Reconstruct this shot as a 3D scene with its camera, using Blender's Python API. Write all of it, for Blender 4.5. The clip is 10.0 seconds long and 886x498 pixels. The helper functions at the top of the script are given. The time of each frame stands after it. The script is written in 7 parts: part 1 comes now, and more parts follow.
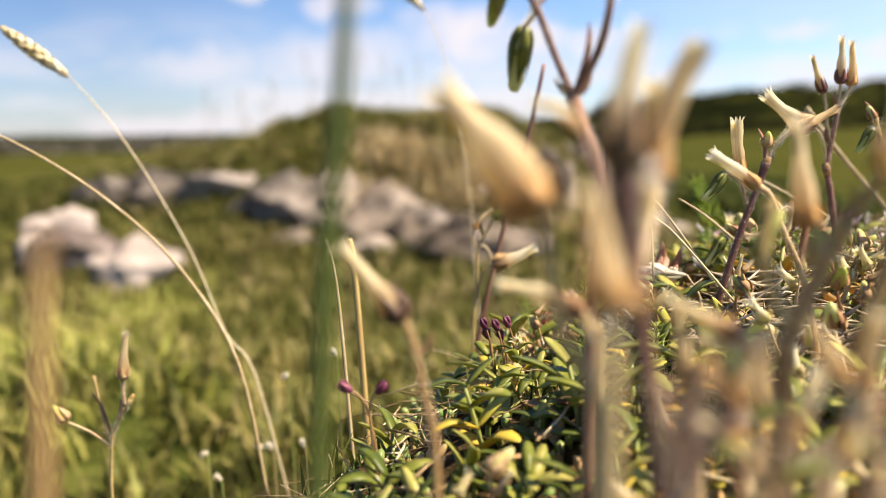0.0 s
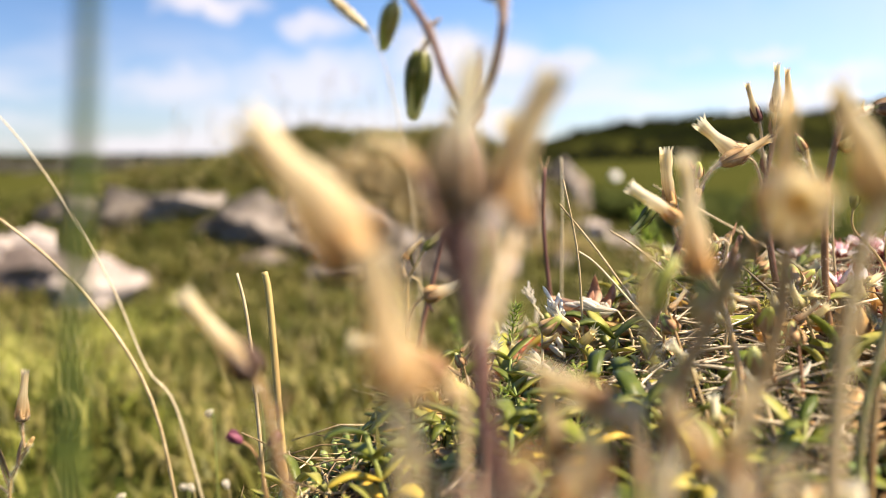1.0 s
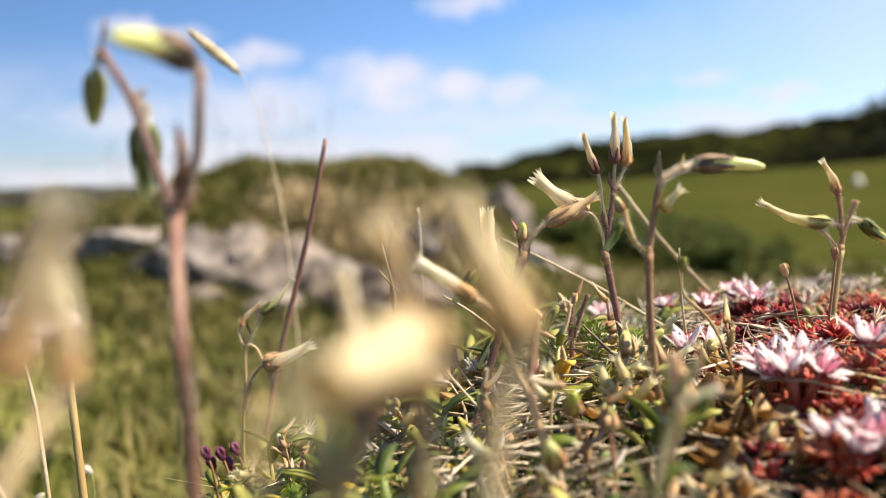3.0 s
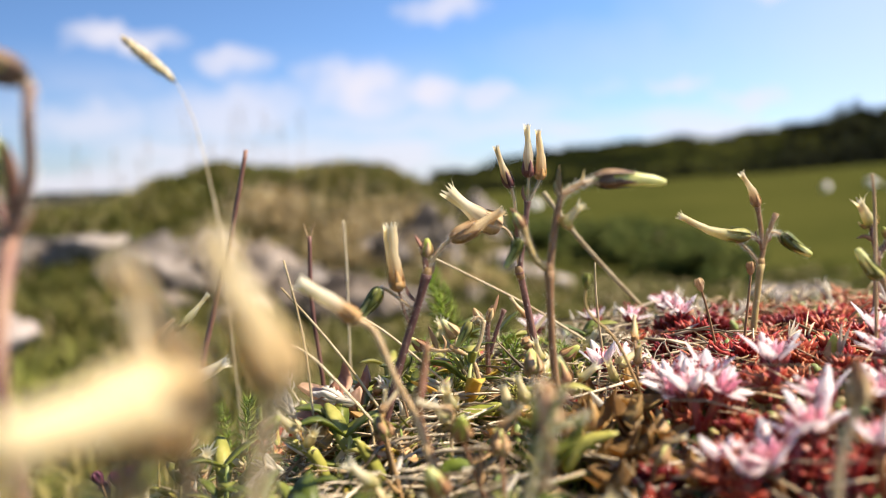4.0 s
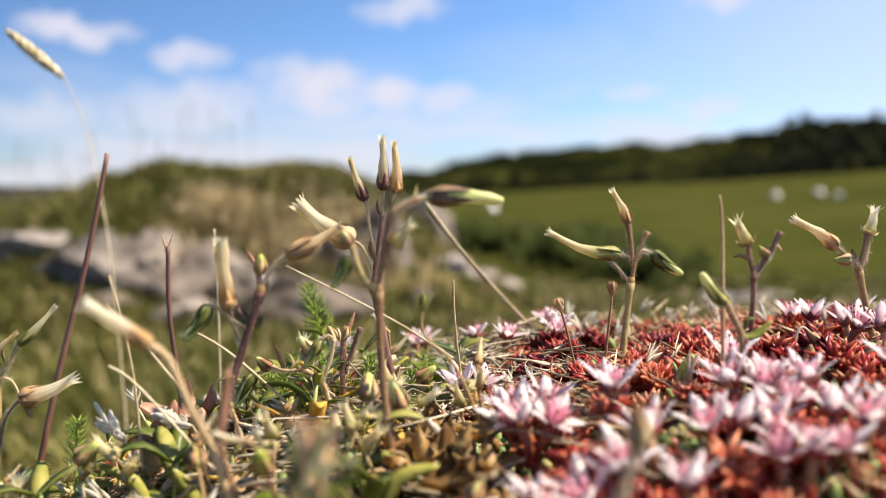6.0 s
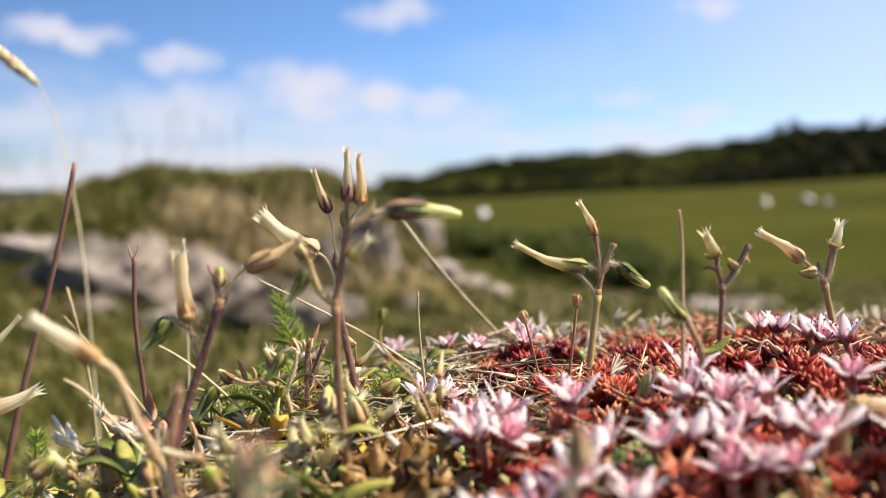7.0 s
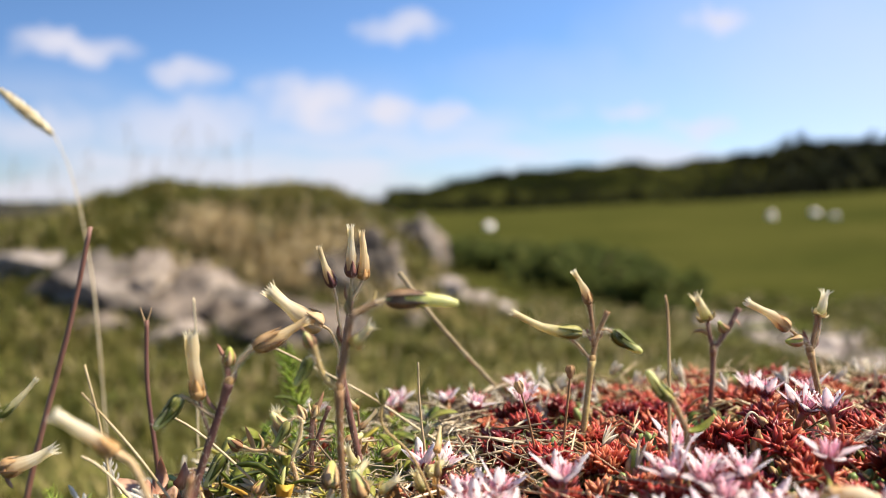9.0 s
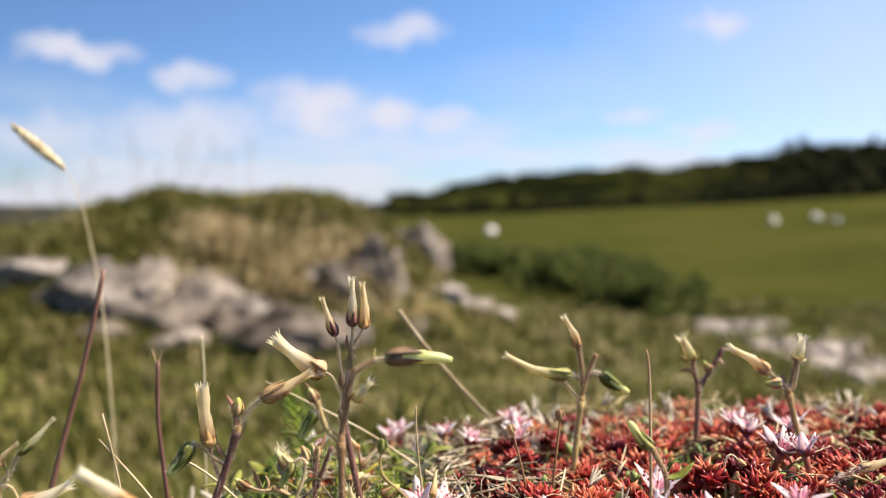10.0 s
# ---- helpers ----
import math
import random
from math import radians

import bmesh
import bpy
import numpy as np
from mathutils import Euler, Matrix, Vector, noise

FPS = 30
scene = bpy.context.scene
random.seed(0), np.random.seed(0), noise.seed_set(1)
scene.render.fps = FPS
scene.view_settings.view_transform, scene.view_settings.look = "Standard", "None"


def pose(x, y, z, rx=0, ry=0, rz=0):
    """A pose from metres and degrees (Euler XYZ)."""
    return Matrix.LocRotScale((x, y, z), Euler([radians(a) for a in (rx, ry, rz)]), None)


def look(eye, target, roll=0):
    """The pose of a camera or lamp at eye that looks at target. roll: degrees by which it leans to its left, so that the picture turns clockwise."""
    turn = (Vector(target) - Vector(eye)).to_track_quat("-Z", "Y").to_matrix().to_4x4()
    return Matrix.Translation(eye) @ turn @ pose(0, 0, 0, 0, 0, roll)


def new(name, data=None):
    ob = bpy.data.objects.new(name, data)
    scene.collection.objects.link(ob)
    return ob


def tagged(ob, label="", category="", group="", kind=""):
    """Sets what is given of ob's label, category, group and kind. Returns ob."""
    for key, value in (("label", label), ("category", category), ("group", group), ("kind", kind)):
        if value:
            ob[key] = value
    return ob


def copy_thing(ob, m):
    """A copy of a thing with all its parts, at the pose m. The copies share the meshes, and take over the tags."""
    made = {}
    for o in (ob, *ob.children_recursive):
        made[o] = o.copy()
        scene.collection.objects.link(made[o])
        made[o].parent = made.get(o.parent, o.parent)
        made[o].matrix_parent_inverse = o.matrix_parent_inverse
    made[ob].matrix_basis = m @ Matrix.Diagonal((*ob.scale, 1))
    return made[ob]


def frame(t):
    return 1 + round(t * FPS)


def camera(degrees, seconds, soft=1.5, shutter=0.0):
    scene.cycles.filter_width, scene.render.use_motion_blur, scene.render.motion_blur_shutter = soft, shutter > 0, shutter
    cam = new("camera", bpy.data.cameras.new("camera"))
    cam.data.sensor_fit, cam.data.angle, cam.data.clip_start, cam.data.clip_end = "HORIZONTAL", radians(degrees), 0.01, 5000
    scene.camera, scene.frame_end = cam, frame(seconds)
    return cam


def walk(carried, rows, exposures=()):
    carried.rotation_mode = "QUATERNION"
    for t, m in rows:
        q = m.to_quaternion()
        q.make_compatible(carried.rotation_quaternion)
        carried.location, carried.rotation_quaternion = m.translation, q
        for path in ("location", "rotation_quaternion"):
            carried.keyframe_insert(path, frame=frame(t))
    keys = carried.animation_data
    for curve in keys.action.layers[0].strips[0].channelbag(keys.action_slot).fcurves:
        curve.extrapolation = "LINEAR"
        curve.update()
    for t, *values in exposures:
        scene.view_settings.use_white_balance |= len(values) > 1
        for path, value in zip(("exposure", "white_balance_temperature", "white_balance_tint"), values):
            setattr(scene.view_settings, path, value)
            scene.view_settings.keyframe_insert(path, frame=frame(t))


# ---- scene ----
cam = camera(55.0, 10.0, soft=0.8)
PATH = [
    (0, (0.02773, 0.00285, 0.05607), (-0.0716, 1.9824, -0.2113), -0.67),
    (0.5, (0.03339, 0.00860, 0.05643), (-0.0350, 1.9928, -0.1849), -0.41),
    (1, (0.03919, 0.01361, 0.05749), (-0.0007, 2.0011, -0.1620), -0.30),
    (1.5, (0.04483, 0.01940, 0.05942), (0.0332, 2.0096, -0.1382), -0.89),
    (2, (0.05163, 0.02194, 0.06131), (0.0650, 2.0134, -0.1226), -1.07),
    (2.5, (0.05868, 0.02579, 0.06288), (0.1021, 2.0179, -0.1092), -1.32),
    (4, (0.07918, 0.03240, 0.06533), (0.2146, 2.0222, -0.0844), -1.55),
    (4.5, (0.08382, 0.03352, 0.06574), (0.2454, 2.0213, -0.0845), -1.20),
    (5, (0.08829, 0.03491, 0.06627), (0.2770, 2.0204, -0.0827), -0.87),
    (5.5, (0.09395, 0.03691, 0.06657), (0.3059, 2.0201, -0.0819), -0.62),
    (6, (0.10027, 0.03828, 0.06714), (0.3380, 2.0186, -0.0800), -0.41),
    (7.5, (0.10562, 0.03774, 0.06965), (0.3679, 2.0164, -0.0567), -0.12),
    (8, (0.10541, 0.03687, 0.07190), (0.3648, 2.0165, -0.0459), 0.03),
    (8.5, (0.10598, 0.03500, 0.07620), (0.3584, 2.0160, -0.0333), -0.03),
    (9, (0.10587, 0.03109, 0.08123), (0.3520, 2.0131, -0.0242), -0.01),
    (9.5, (0.10619, 0.02656, 0.08630), (0.3483, 2.0092, -0.0163), -0.05),
    (10, (0.10594, 0.02144, 0.09179), (0.3476, 2.0044, -0.0047), -0.02),
]
walk(cam, [(t, look(eye, target, roll)) for t, eye, target, roll in PATH], exposures=[(0.0, 1.22, 7200, 13), (0.5, 1.29, 7200, 13), (1.0, 1.31, 7150, 13), (1.5, 1.25, 7000, 12), (2.5, 1.15, 6700, 11), (4.0, 1.12, 6650, 12), (5.0, 1.06, 6600, 11), (7.5, 1.01, 6580, 11), (10.0, 1.01, 6600, 11)])
cam.data.dof.use_dof = True
cam.data.dof.focus_distance = 0.173
cam.data.dof.aperture_fstop = 11.6


# ---- world and sun ----
SUN_AZ, SUN_EL = radians(102), radians(54)      # bearing from +y towards +x, and height


def build_world():
    world = bpy.data.worlds.new("sky")
    scene.world = world
    world.use_nodes = True
    nt = world.node_tree
    nt.nodes.clear()
    N, L = nt.nodes.new, nt.links.new

    def op(kind, a, b=None, c=None, clamp=False):
        n = N("ShaderNodeMath")
        n.operation, n.use_clamp = kind, clamp
        for i, v in enumerate((a, b, c)):
            if v is None:
                continue
            if isinstance(v, (int, float)):
                n.inputs[i].default_value = v
            else:
                L(v, n.inputs[i])
        return n.outputs[0]

    tc = N("ShaderNodeTexCoord")
    sep = N("ShaderNodeSeparateXYZ")
    L(tc.outputs["Generated"], sep.inputs[0])
    ahead = op("MAXIMUM", sep.outputs["Y"], 0.05)
    X, Z = op("DIVIDE", sep.outputs["X"], ahead), op("DIVIDE", sep.outputs["Z"], ahead)
    # soft ragged edges: two scales of noise push the cloud outlines about
    nz = N("ShaderNodeTexNoise")
    nz.inputs["Scale"].default_value, nz.inputs["Detail"].default_value, nz.inputs["Roughness"].default_value = 22, 4, 0.55
    L(tc.outputs["Generated"], nz.inputs["Vector"])
    ns = N("ShaderNodeSeparateColor")
    L(nz.outputs["Color"], ns.inputs[0])
    X = op("ADD", X, op("MULTIPLY", op("SUBTRACT", ns.outputs[0], 0.5), 0.10))
    Z = op("ADD", Z, op("MULTIPLY", op("SUBTRACT", ns.outputs[1], 0.5), 0.06))
    cover = None
    for cx, cz, rx, rz, amount in CLOUDS:
        dx, dz = op("DIVIDE", op("SUBTRACT", X, cx), rx), op("DIVIDE", op("SUBTRACT", Z, cz), rz)
        d = op("ADD", op("MULTIPLY", dx, dx), op("MULTIPLY", dz, dz))
        puff = op("MULTIPLY", op("SUBTRACT", 1.05, op("MULTIPLY", d, 0.62), clamp=True), amount)
        cover = puff if cover is None else op("MAXIMUM", cover, puff)
    cover = op("MULTIPLY", cover, op("GREATER_THAN", sep.outputs["Y"], 0.06))
    # thin broken bank low over the horizon, and a scatter of small clouds all round
    bank = N("ShaderNodeTexNoise")
    bank.inputs["Scale"].default_value, bank.inputs["Detail"].default_value = 5, 5
    mp = N("ShaderNodeMapping")
    mp.inputs["Scale"].default_value = (1.3, 1.3, 5.0)
    L(tc.outputs["Generated"], mp.inputs[0])
    L(mp.outputs[0], bank.inputs["Vector"])
    low = N("ShaderNodeMapRange")
    low.inputs[1].default_value, low.inputs[2].default_value = 0.17, 0.03
    low.interpolation_type = "SMOOTHSTEP"
    L(sep.outputs["Z"], low.inputs[0])
    spread = N("ShaderNodeMapRange")
    spread.inputs[1].default_value, spread.inputs[2].default_value = 0.42, 0.60
    L(bank.outputs[0], spread.inputs[0])
    cover = op("MAXIMUM", cover, op("MULTIPLY", op("MULTIPLY", low.outputs[0], op("ADD", op("MULTIPLY", spread.outputs[0], 0.75), 0.15)), 0.85))
    sky = N("ShaderNodeTexSky")
    sky.sky_type, sky.sun_disc = "NISHITA", False
    sky.sun_elevation, sky.sun_rotation = SUN_EL, SUN_AZ
    sky.air_density, sky.dust_density, sky.ozone_density = 1.0, 0.35, 2.0
    mix = N("ShaderNodeMix")
    mix.data_type = "RGBA"
    L(cover, mix.inputs["Factor"])
    hue = N("ShaderNodeHueSaturation")
    hue.inputs["Hue"].default_value, hue.inputs["Saturation"].default_value = 0.506, 1.20
    # brighter towards the sun
    L(op("ADD", op("MULTIPLY", op("MAXIMUM", sep.outputs["X"], -0.4), 1.05), 1.53), hue.inputs["Value"])
    # clear upland air: a bluer band keeps on towards the horizon
    deep, tint = N("ShaderNodeMapRange"), N("ShaderNodeMix")
    deep.inputs[1].default_value, deep.inputs[2].default_value = 0.32, 0.02
    L(sep.outputs["Z"], deep.inputs[0])
    tint.data_type, tint.blend_type = "RGBA", "MULTIPLY"
    L(deep.outputs[0], tint.inputs["Factor"])
    L(sky.outputs[0], tint.inputs["A"])
    tint.inputs["B"].default_value = (0.70, 0.83, 1.13, 1)
    L(tint.outputs["Result"], hue.inputs["Color"])
    L(hue.outputs[0], mix.inputs["A"])
    mix.inputs["B"].default_value = CLOUD_WHITE
    bg = N("ShaderNodeBackground")
    L(mix.outputs["Result"], bg.inputs[0])
    bg.inputs[1].default_value = SKY_STRENGTH
    out = N("ShaderNodeOutputWorld")
    L(bg.outputs[0], out.inputs[0])


SKY_STRENGTH = 0.050
CLOUD_WHITE = (8.0, 8.0, 9.1, 1)
CLOUDS = [(-0.023, 0.113, 0.062, 0.028, 0.95), (0.066, 0.106, 0.033, 0.021, 0.95), (0.122, 0.102, 0.026, 0.016, 0.75),
          (-0.159, 0.145, 0.044, 0.014, 0.75), (-0.293, 0.172, 0.062, 0.015, 0.9), (0.076, 0.208, 0.046, 0.018, 0.75),
          (0.462, 0.225, 0.042, 0.014, 0.85), (0.353, 0.113, 0.047, 0.012, 0.7), (0.446, 0.092, 0.052, 0.016, 0.75),
          (0.269, 0.111, 0.030, 0.010, 0.3), (-0.166, 0.086, 0.095, 0.034, 0.72), (-0.319, 0.084, 0.070, 0.026, 0.66), (0.03, 0.072, 0.16, 0.018, 0.55),
          (0.80, 0.17, 0.42, 0.16, 0.5), (0.40, 0.145, 0.24, 0.05, 0.25)]
build_world()
sun = new("sun", bpy.data.lights.new("sun", "SUN"))
sun.data.energy, sun.data.angle, sun.data.color = 5.0, radians(0.53), (1.0, 0.87, 0.68)
sun.matrix_world = look((math.sin(SUN_AZ) * math.cos(SUN_EL), math.cos(SUN_AZ) * math.cos(SUN_EL), math.sin(SUN_EL)), (0, 0, 0))


# ---- materials ----
def material(name, colors, scale=900, rough=0.6, bump=0.25, glow=0.0, per="object", foot=None, coords="Object", metal=0.0, spec=0.4, streak=None, ribs=None, span=(0.05, 0.60)):
    """A surface of two or more base colours mixed by noise at two scales. glow: share of light let through (thin leaf, petal, husk).
    foot: the colour at the base of a husk, where the attribute tip is 0. per: what shifts its tone from piece to piece: 'object', 'island' or ''."""
    m = bpy.data.materials.new(name)
    m.use_nodes = True
    nt = m.node_tree
    N, L = nt.nodes.new, nt.links.new
    bsdf, out = nt.nodes["Principled BSDF"], nt.nodes["Material Output"]
    tc = N("ShaderNodeTexCoord")
    vec = tc.outputs[coords]
    if streak:
        mp = N("ShaderNodeMapping")
        mp.inputs["Scale"].default_value = streak
        L(vec, mp.inputs[0])
        vec = mp.outputs[0]
    n1, n2 = N("ShaderNodeTexNoise"), N("ShaderNodeTexNoise")
    n1.inputs["Scale"].default_value, n1.inputs["Detail"].default_value = scale * 0.22, 3
    n2.inputs["Scale"].default_value, n2.inputs["Detail"].default_value = scale, 4
    L(vec, n1.inputs["Vector"])
    L(vec, n2.inputs["Vector"])
    add = N("ShaderNodeMath")
    add.operation = "MULTIPLY_ADD"
    L(n2.outputs[0], add.inputs[0])
    add.inputs[1].default_value = 0.35
    L(n1.outputs[0], add.inputs[2])
    fac = add.outputs[0]
    if per:
        rnd = N("ShaderNodeObjectInfo").outputs["Random"] if per == "object" else N("ShaderNodeNewGeometry").outputs["Random Per Island"]
        a2 = N("ShaderNodeMath")
        a2.operation = "MULTIPLY_ADD"
        L(rnd, a2.inputs[0])
        a2.inputs[1].default_value = 0.55
        L(fac, a2.inputs[2])
        shift = N("ShaderNodeMath")
        shift.operation = "SUBTRACT"
        L(a2.outputs[0], shift.inputs[0])
        shift.inputs[1].default_value = 0.27
        fac = shift.outputs[0]
    ramp = N("ShaderNodeValToRGB")
    el = ramp.color_ramp.elements
    k = len(colors)
    for i, c in enumerate(colors):
        pos = 0.36 + 0.64 * i / max(1, k - 1)
        e = el[i] if i < 2 else el.new(pos)
        e.position = pos
        e.color = (*c, 1)
    L(fac, ramp.inputs[0])
    col = ramp.outputs[0]
    if foot:
        at, mr, fm = N("ShaderNodeAttribute"), N("ShaderNodeMapRange"), N("ShaderNodeMix")
        at.attribute_name, fm.data_type = "tip", "RGBA"
        mr.inputs[1].default_value, mr.inputs[2].default_value = span
        L(at.outputs["Fac"], mr.inputs[0])
        L(mr.outputs[0], fm.inputs["Factor"])
        fm.inputs["A"].default_value = (*foot, 1)
        L(col, fm.inputs["B"])
        col = fm.outputs["Result"]
    if ribs:
        # darker veins along a papery wall
        at, fm = N("ShaderNodeAttribute"), N("ShaderNodeMix")
        at.attribute_name, fm.data_type = "rib", "RGBA"
        mr = N("ShaderNodeMath")
        mr.operation = "MULTIPLY"
        L(at.outputs["Fac"], mr.inputs[0])
        mr.inputs[1].default_value = 0.34
        L(mr.outputs[0], fm.inputs["Factor"])
        L(col, fm.inputs["A"])
        fm.inputs["B"].default_value = (*ribs, 1)
        col = fm.outputs["Result"]
    L(col, bsdf.inputs["Base Color"])
    bsdf.inputs["Roughness"].default_value = rough
    bsdf.inputs["Metallic"].default_value = metal
    bsdf.inputs["Specular IOR Level"].default_value = spec
    if bump:
        b = N("ShaderNodeBump")
        b.inputs["Strength"].default_value, b.inputs["Distance"].default_value = bump, 0.35 / scale
        L(n2.outputs[0], b.inputs["Height"])
        L(b.outputs[0], bsdf.inputs["Normal"])
    if glow:
        tr, mx = N("ShaderNodeBsdfTranslucent"), N("ShaderNodeMixShader")
        L(col, tr.inputs[0])
        mx.inputs[0].default_value = glow
        L(bsdf.outputs[0], mx.inputs[1])
        L(tr.outputs[0], mx.inputs[2])
        L(mx.outputs[0], out.inputs[0])
    return m


M_STEM = material("reddish_stem", [(0.19, 0.090, 0.045), (0.32, 0.195, 0.085), (0.45, 0.34, 0.13)], 700, 0.62, 0.4, streak=(1, 1, 0.25))
M_STEM_PURPLE = material("purple_brown_stem", [(0.085, 0.036, 0.032), (0.18, 0.082, 0.062), (0.31, 0.19, 0.12)], 700, 0.6, 0.4, streak=(1, 1, 0.25))
M_STEM_TAN = material("tan_stem", [(0.40, 0.26, 0.13), (0.60, 0.45, 0.25), (0.50, 0.38, 0.18)], 700, 0.6, 0.3, streak=(1, 1, 0.25))
M_STEM_GREEN = material("green_stem", [(0.14, 0.20, 0.05), (0.26, 0.30, 0.09), (0.34, 0.26, 0.13)], 700, 0.55, 0.3)
M_TUBE = material("straw_husk", [(0.74, 0.64, 0.41), (0.88, 0.81, 0.58), (0.94, 0.91, 0.75)], 1100, 0.5, 0.45, 0.58, streak=(1, 1, 0.2), foot=(0.64, 0.41, 0.18), ribs=(0.52, 0.36, 0.16))
M_TUBE_TAN = material("tan_husk", [(0.76, 0.60, 0.34), (0.88, 0.76, 0.49), (0.93, 0.86, 0.64)], 1100, 0.5, 0.45, 0.52, foot=(0.70, 0.47, 0.21), ribs=(0.50, 0.31, 0.12))
M_TUBE_GREEN = material("yellow_green_pod", [(0.42, 0.48, 0.08), (0.62, 0.66, 0.20), (0.74, 0.74, 0.38)], 900, 0.4, 0.2, 0.35)
M_CALYX_TAN = material("tan_calyx", [(0.30, 0.15, 0.075), (0.52, 0.33, 0.16), (0.70, 0.52, 0.30)], 1600, 0.6, 0.5, 0.3)
M_CALYX_DARK = material("dark_purple_calyx", [(0.085, 0.030, 0.028), (0.19, 0.075, 0.062), (0.36, 0.22, 0.16)], 1600, 0.5, 0.5, 0.10)
M_CALYX_BROWN = material("brown_calyx", [(0.040, 0.022, 0.017), (0.090, 0.050, 0.034), (0.21, 0.135, 0.075)], 1000, 0.5, 0.4, 0.05)
M_CALYX_GREEN = material("green_calyx", [(0.085, 0.108, 0.018), (0.20, 0.215, 0.04), (0.44, 0.41, 0.14)], 1600, 0.5, 0.5, 0.24)
M_CALYX_STRAW = material("straw_calyx", [(0.46, 0.36, 0.14), (0.70, 0.60, 0.32), (0.86, 0.80, 0.56)], 1600, 0.55, 0.4, 0.45)
M_HUSK_PALE = material("bleached_husk", [(0.66, 0.54, 0.29), (0.78, 0.67, 0.40), (0.85, 0.77, 0.53)], 1100, 0.5, 0.4, 0.42, foot=(0.72, 0.55, 0.28), ribs=(0.54, 0.38, 0.16))
M_TUBE_FRESH = material("straw_husk_green_foot", [(0.76, 0.68, 0.42), (0.89, 0.83, 0.58), (0.95, 0.92, 0.78)], 1100, 0.5, 0.45, 0.55, foot=(0.42, 0.43, 0.08), ribs=(0.55, 0.45, 0.18))
M_BRACT = material("dry_bract", [(0.30, 0.13, 0.10), (0.42, 0.24, 0.15), (0.36, 0.30, 0.13)], 900, 0.55, 0.3, 0.2)
M_LEAF = material("green_leaf", [(0.085, 0.122, 0.020), (0.22, 0.25, 0.040), (0.50, 0.46, 0.13)], 700, 0.42, 0.35, 0.32)
M_LEAF_YELLOW = material("yellowed_leaf", [(0.42, 0.40, 0.06), (0.64, 0.48, 0.07), (0.66, 0.36, 0.08)], 700, 0.5, 0.3, 0.3)
M_LEAF_DRY = material("dry_brown_leaf", [(0.30, 0.16, 0.065), (0.54, 0.35, 0.16), (0.72, 0.54, 0.32)], 600, 0.65, 0.5, 0.2)
M_STRAW = material("dry_straw", [(0.10, 0.065, 0.035), (0.38, 0.265, 0.135), (0.80, 0.68, 0.45)], 800, 0.6, 0.3, 0.15, per="island")
M_STRAW_ONE = material("dry_straw_stem", [(0.42, 0.32, 0.17), (0.64, 0.53, 0.34), (0.72, 0.64, 0.44)], 800, 0.6, 0.3, 0.12)
M_WHITE = material("papery_white_bract", [(0.76, 0.71, 0.60), (0.88, 0.85, 0.77)], 900, 0.5, 0.2, 0.62)
M_PETAL = material("pale_pink_petal", [(0.96, 0.86, 0.89), (0.97, 0.92, 0.93), (0.98, 0.96, 0.955)], 900, 0.5, 0.25, 0.66, foot=(0.95, 0.66, 0.75), span=(0.0, 0.40))
M_CARPEL = material("deep_pink_carpel", [(0.90, 0.50, 0.60), (0.95, 0.70, 0.76)], 900, 0.4, 0.1, 0.5)
M_ANTHER = material("dark_red_anther", [(0.20, 0.03, 0.04), (0.34, 0.08, 0.07)], 900, 0.5, 0)
# crimson feet, set extra dark to paint the shaded gaps between follicles
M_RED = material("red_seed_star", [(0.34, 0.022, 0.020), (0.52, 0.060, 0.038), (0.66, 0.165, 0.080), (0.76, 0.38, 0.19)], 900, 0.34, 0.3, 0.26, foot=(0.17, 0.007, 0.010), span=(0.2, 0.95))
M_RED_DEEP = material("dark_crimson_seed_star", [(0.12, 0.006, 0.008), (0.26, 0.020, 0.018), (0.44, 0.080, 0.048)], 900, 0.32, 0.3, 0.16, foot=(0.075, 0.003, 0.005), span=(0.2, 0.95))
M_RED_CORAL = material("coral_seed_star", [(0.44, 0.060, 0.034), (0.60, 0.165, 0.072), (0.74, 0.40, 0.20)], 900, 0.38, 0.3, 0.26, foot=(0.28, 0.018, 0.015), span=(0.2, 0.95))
M_RED_LEAF = material("red_fleshy_leaf", [(0.20, 0.022, 0.028), (0.36, 0.065, 0.06), (0.36, 0.19, 0.075)], 600, 0.35, 0.2, 0.15)
M_SEDUM_GREEN = material("green_fleshy_leaf", [(0.13, 0.22, 0.06), (0.26, 0.34, 0.11), (0.46, 0.30, 0.15)], 600, 0.35, 0.2, 0.15, per="island")
M_NEEDLE = material("bright_green_needle", [(0.16, 0.27, 0.025), (0.34, 0.43, 0.06)], 900, 0.5, 0.2, 0.32)
M_MOSS_TUFT = material("yellow_green_needle", [(0.20, 0.24, 0.03), (0.44, 0.42, 0.08), (0.62, 0.52, 0.16)], 900, 0.5, 0.2, 0.3)
M_MOSS = material("green_moss", [(0.09, 0.15, 0.02), (0.22, 0.29, 0.05), (0.42, 0.40, 0.12)], 500, 0.6, 0, 0.2, per="island")
M_STICK = material("red_brown_stick", [(0.10, 0.04, 0.03), (0.19, 0.09, 0.065), (0.32, 0.19, 0.14)], 500, 0.5, 0.4, streak=(1, 1, 0.2))
M_EAR = material("cream_grass_ear", [(0.60, 0.48, 0.26), (0.80, 0.70, 0.44), (0.86, 0.79, 0.58)], 900, 0.55, 0.3, 0.3, per="island")
M_BLADE = material("dark_green_blade", [(0.10, 0.15, 0.03), (0.19, 0.24, 0.055)], 400, 0.5, 0.2, 0.25)
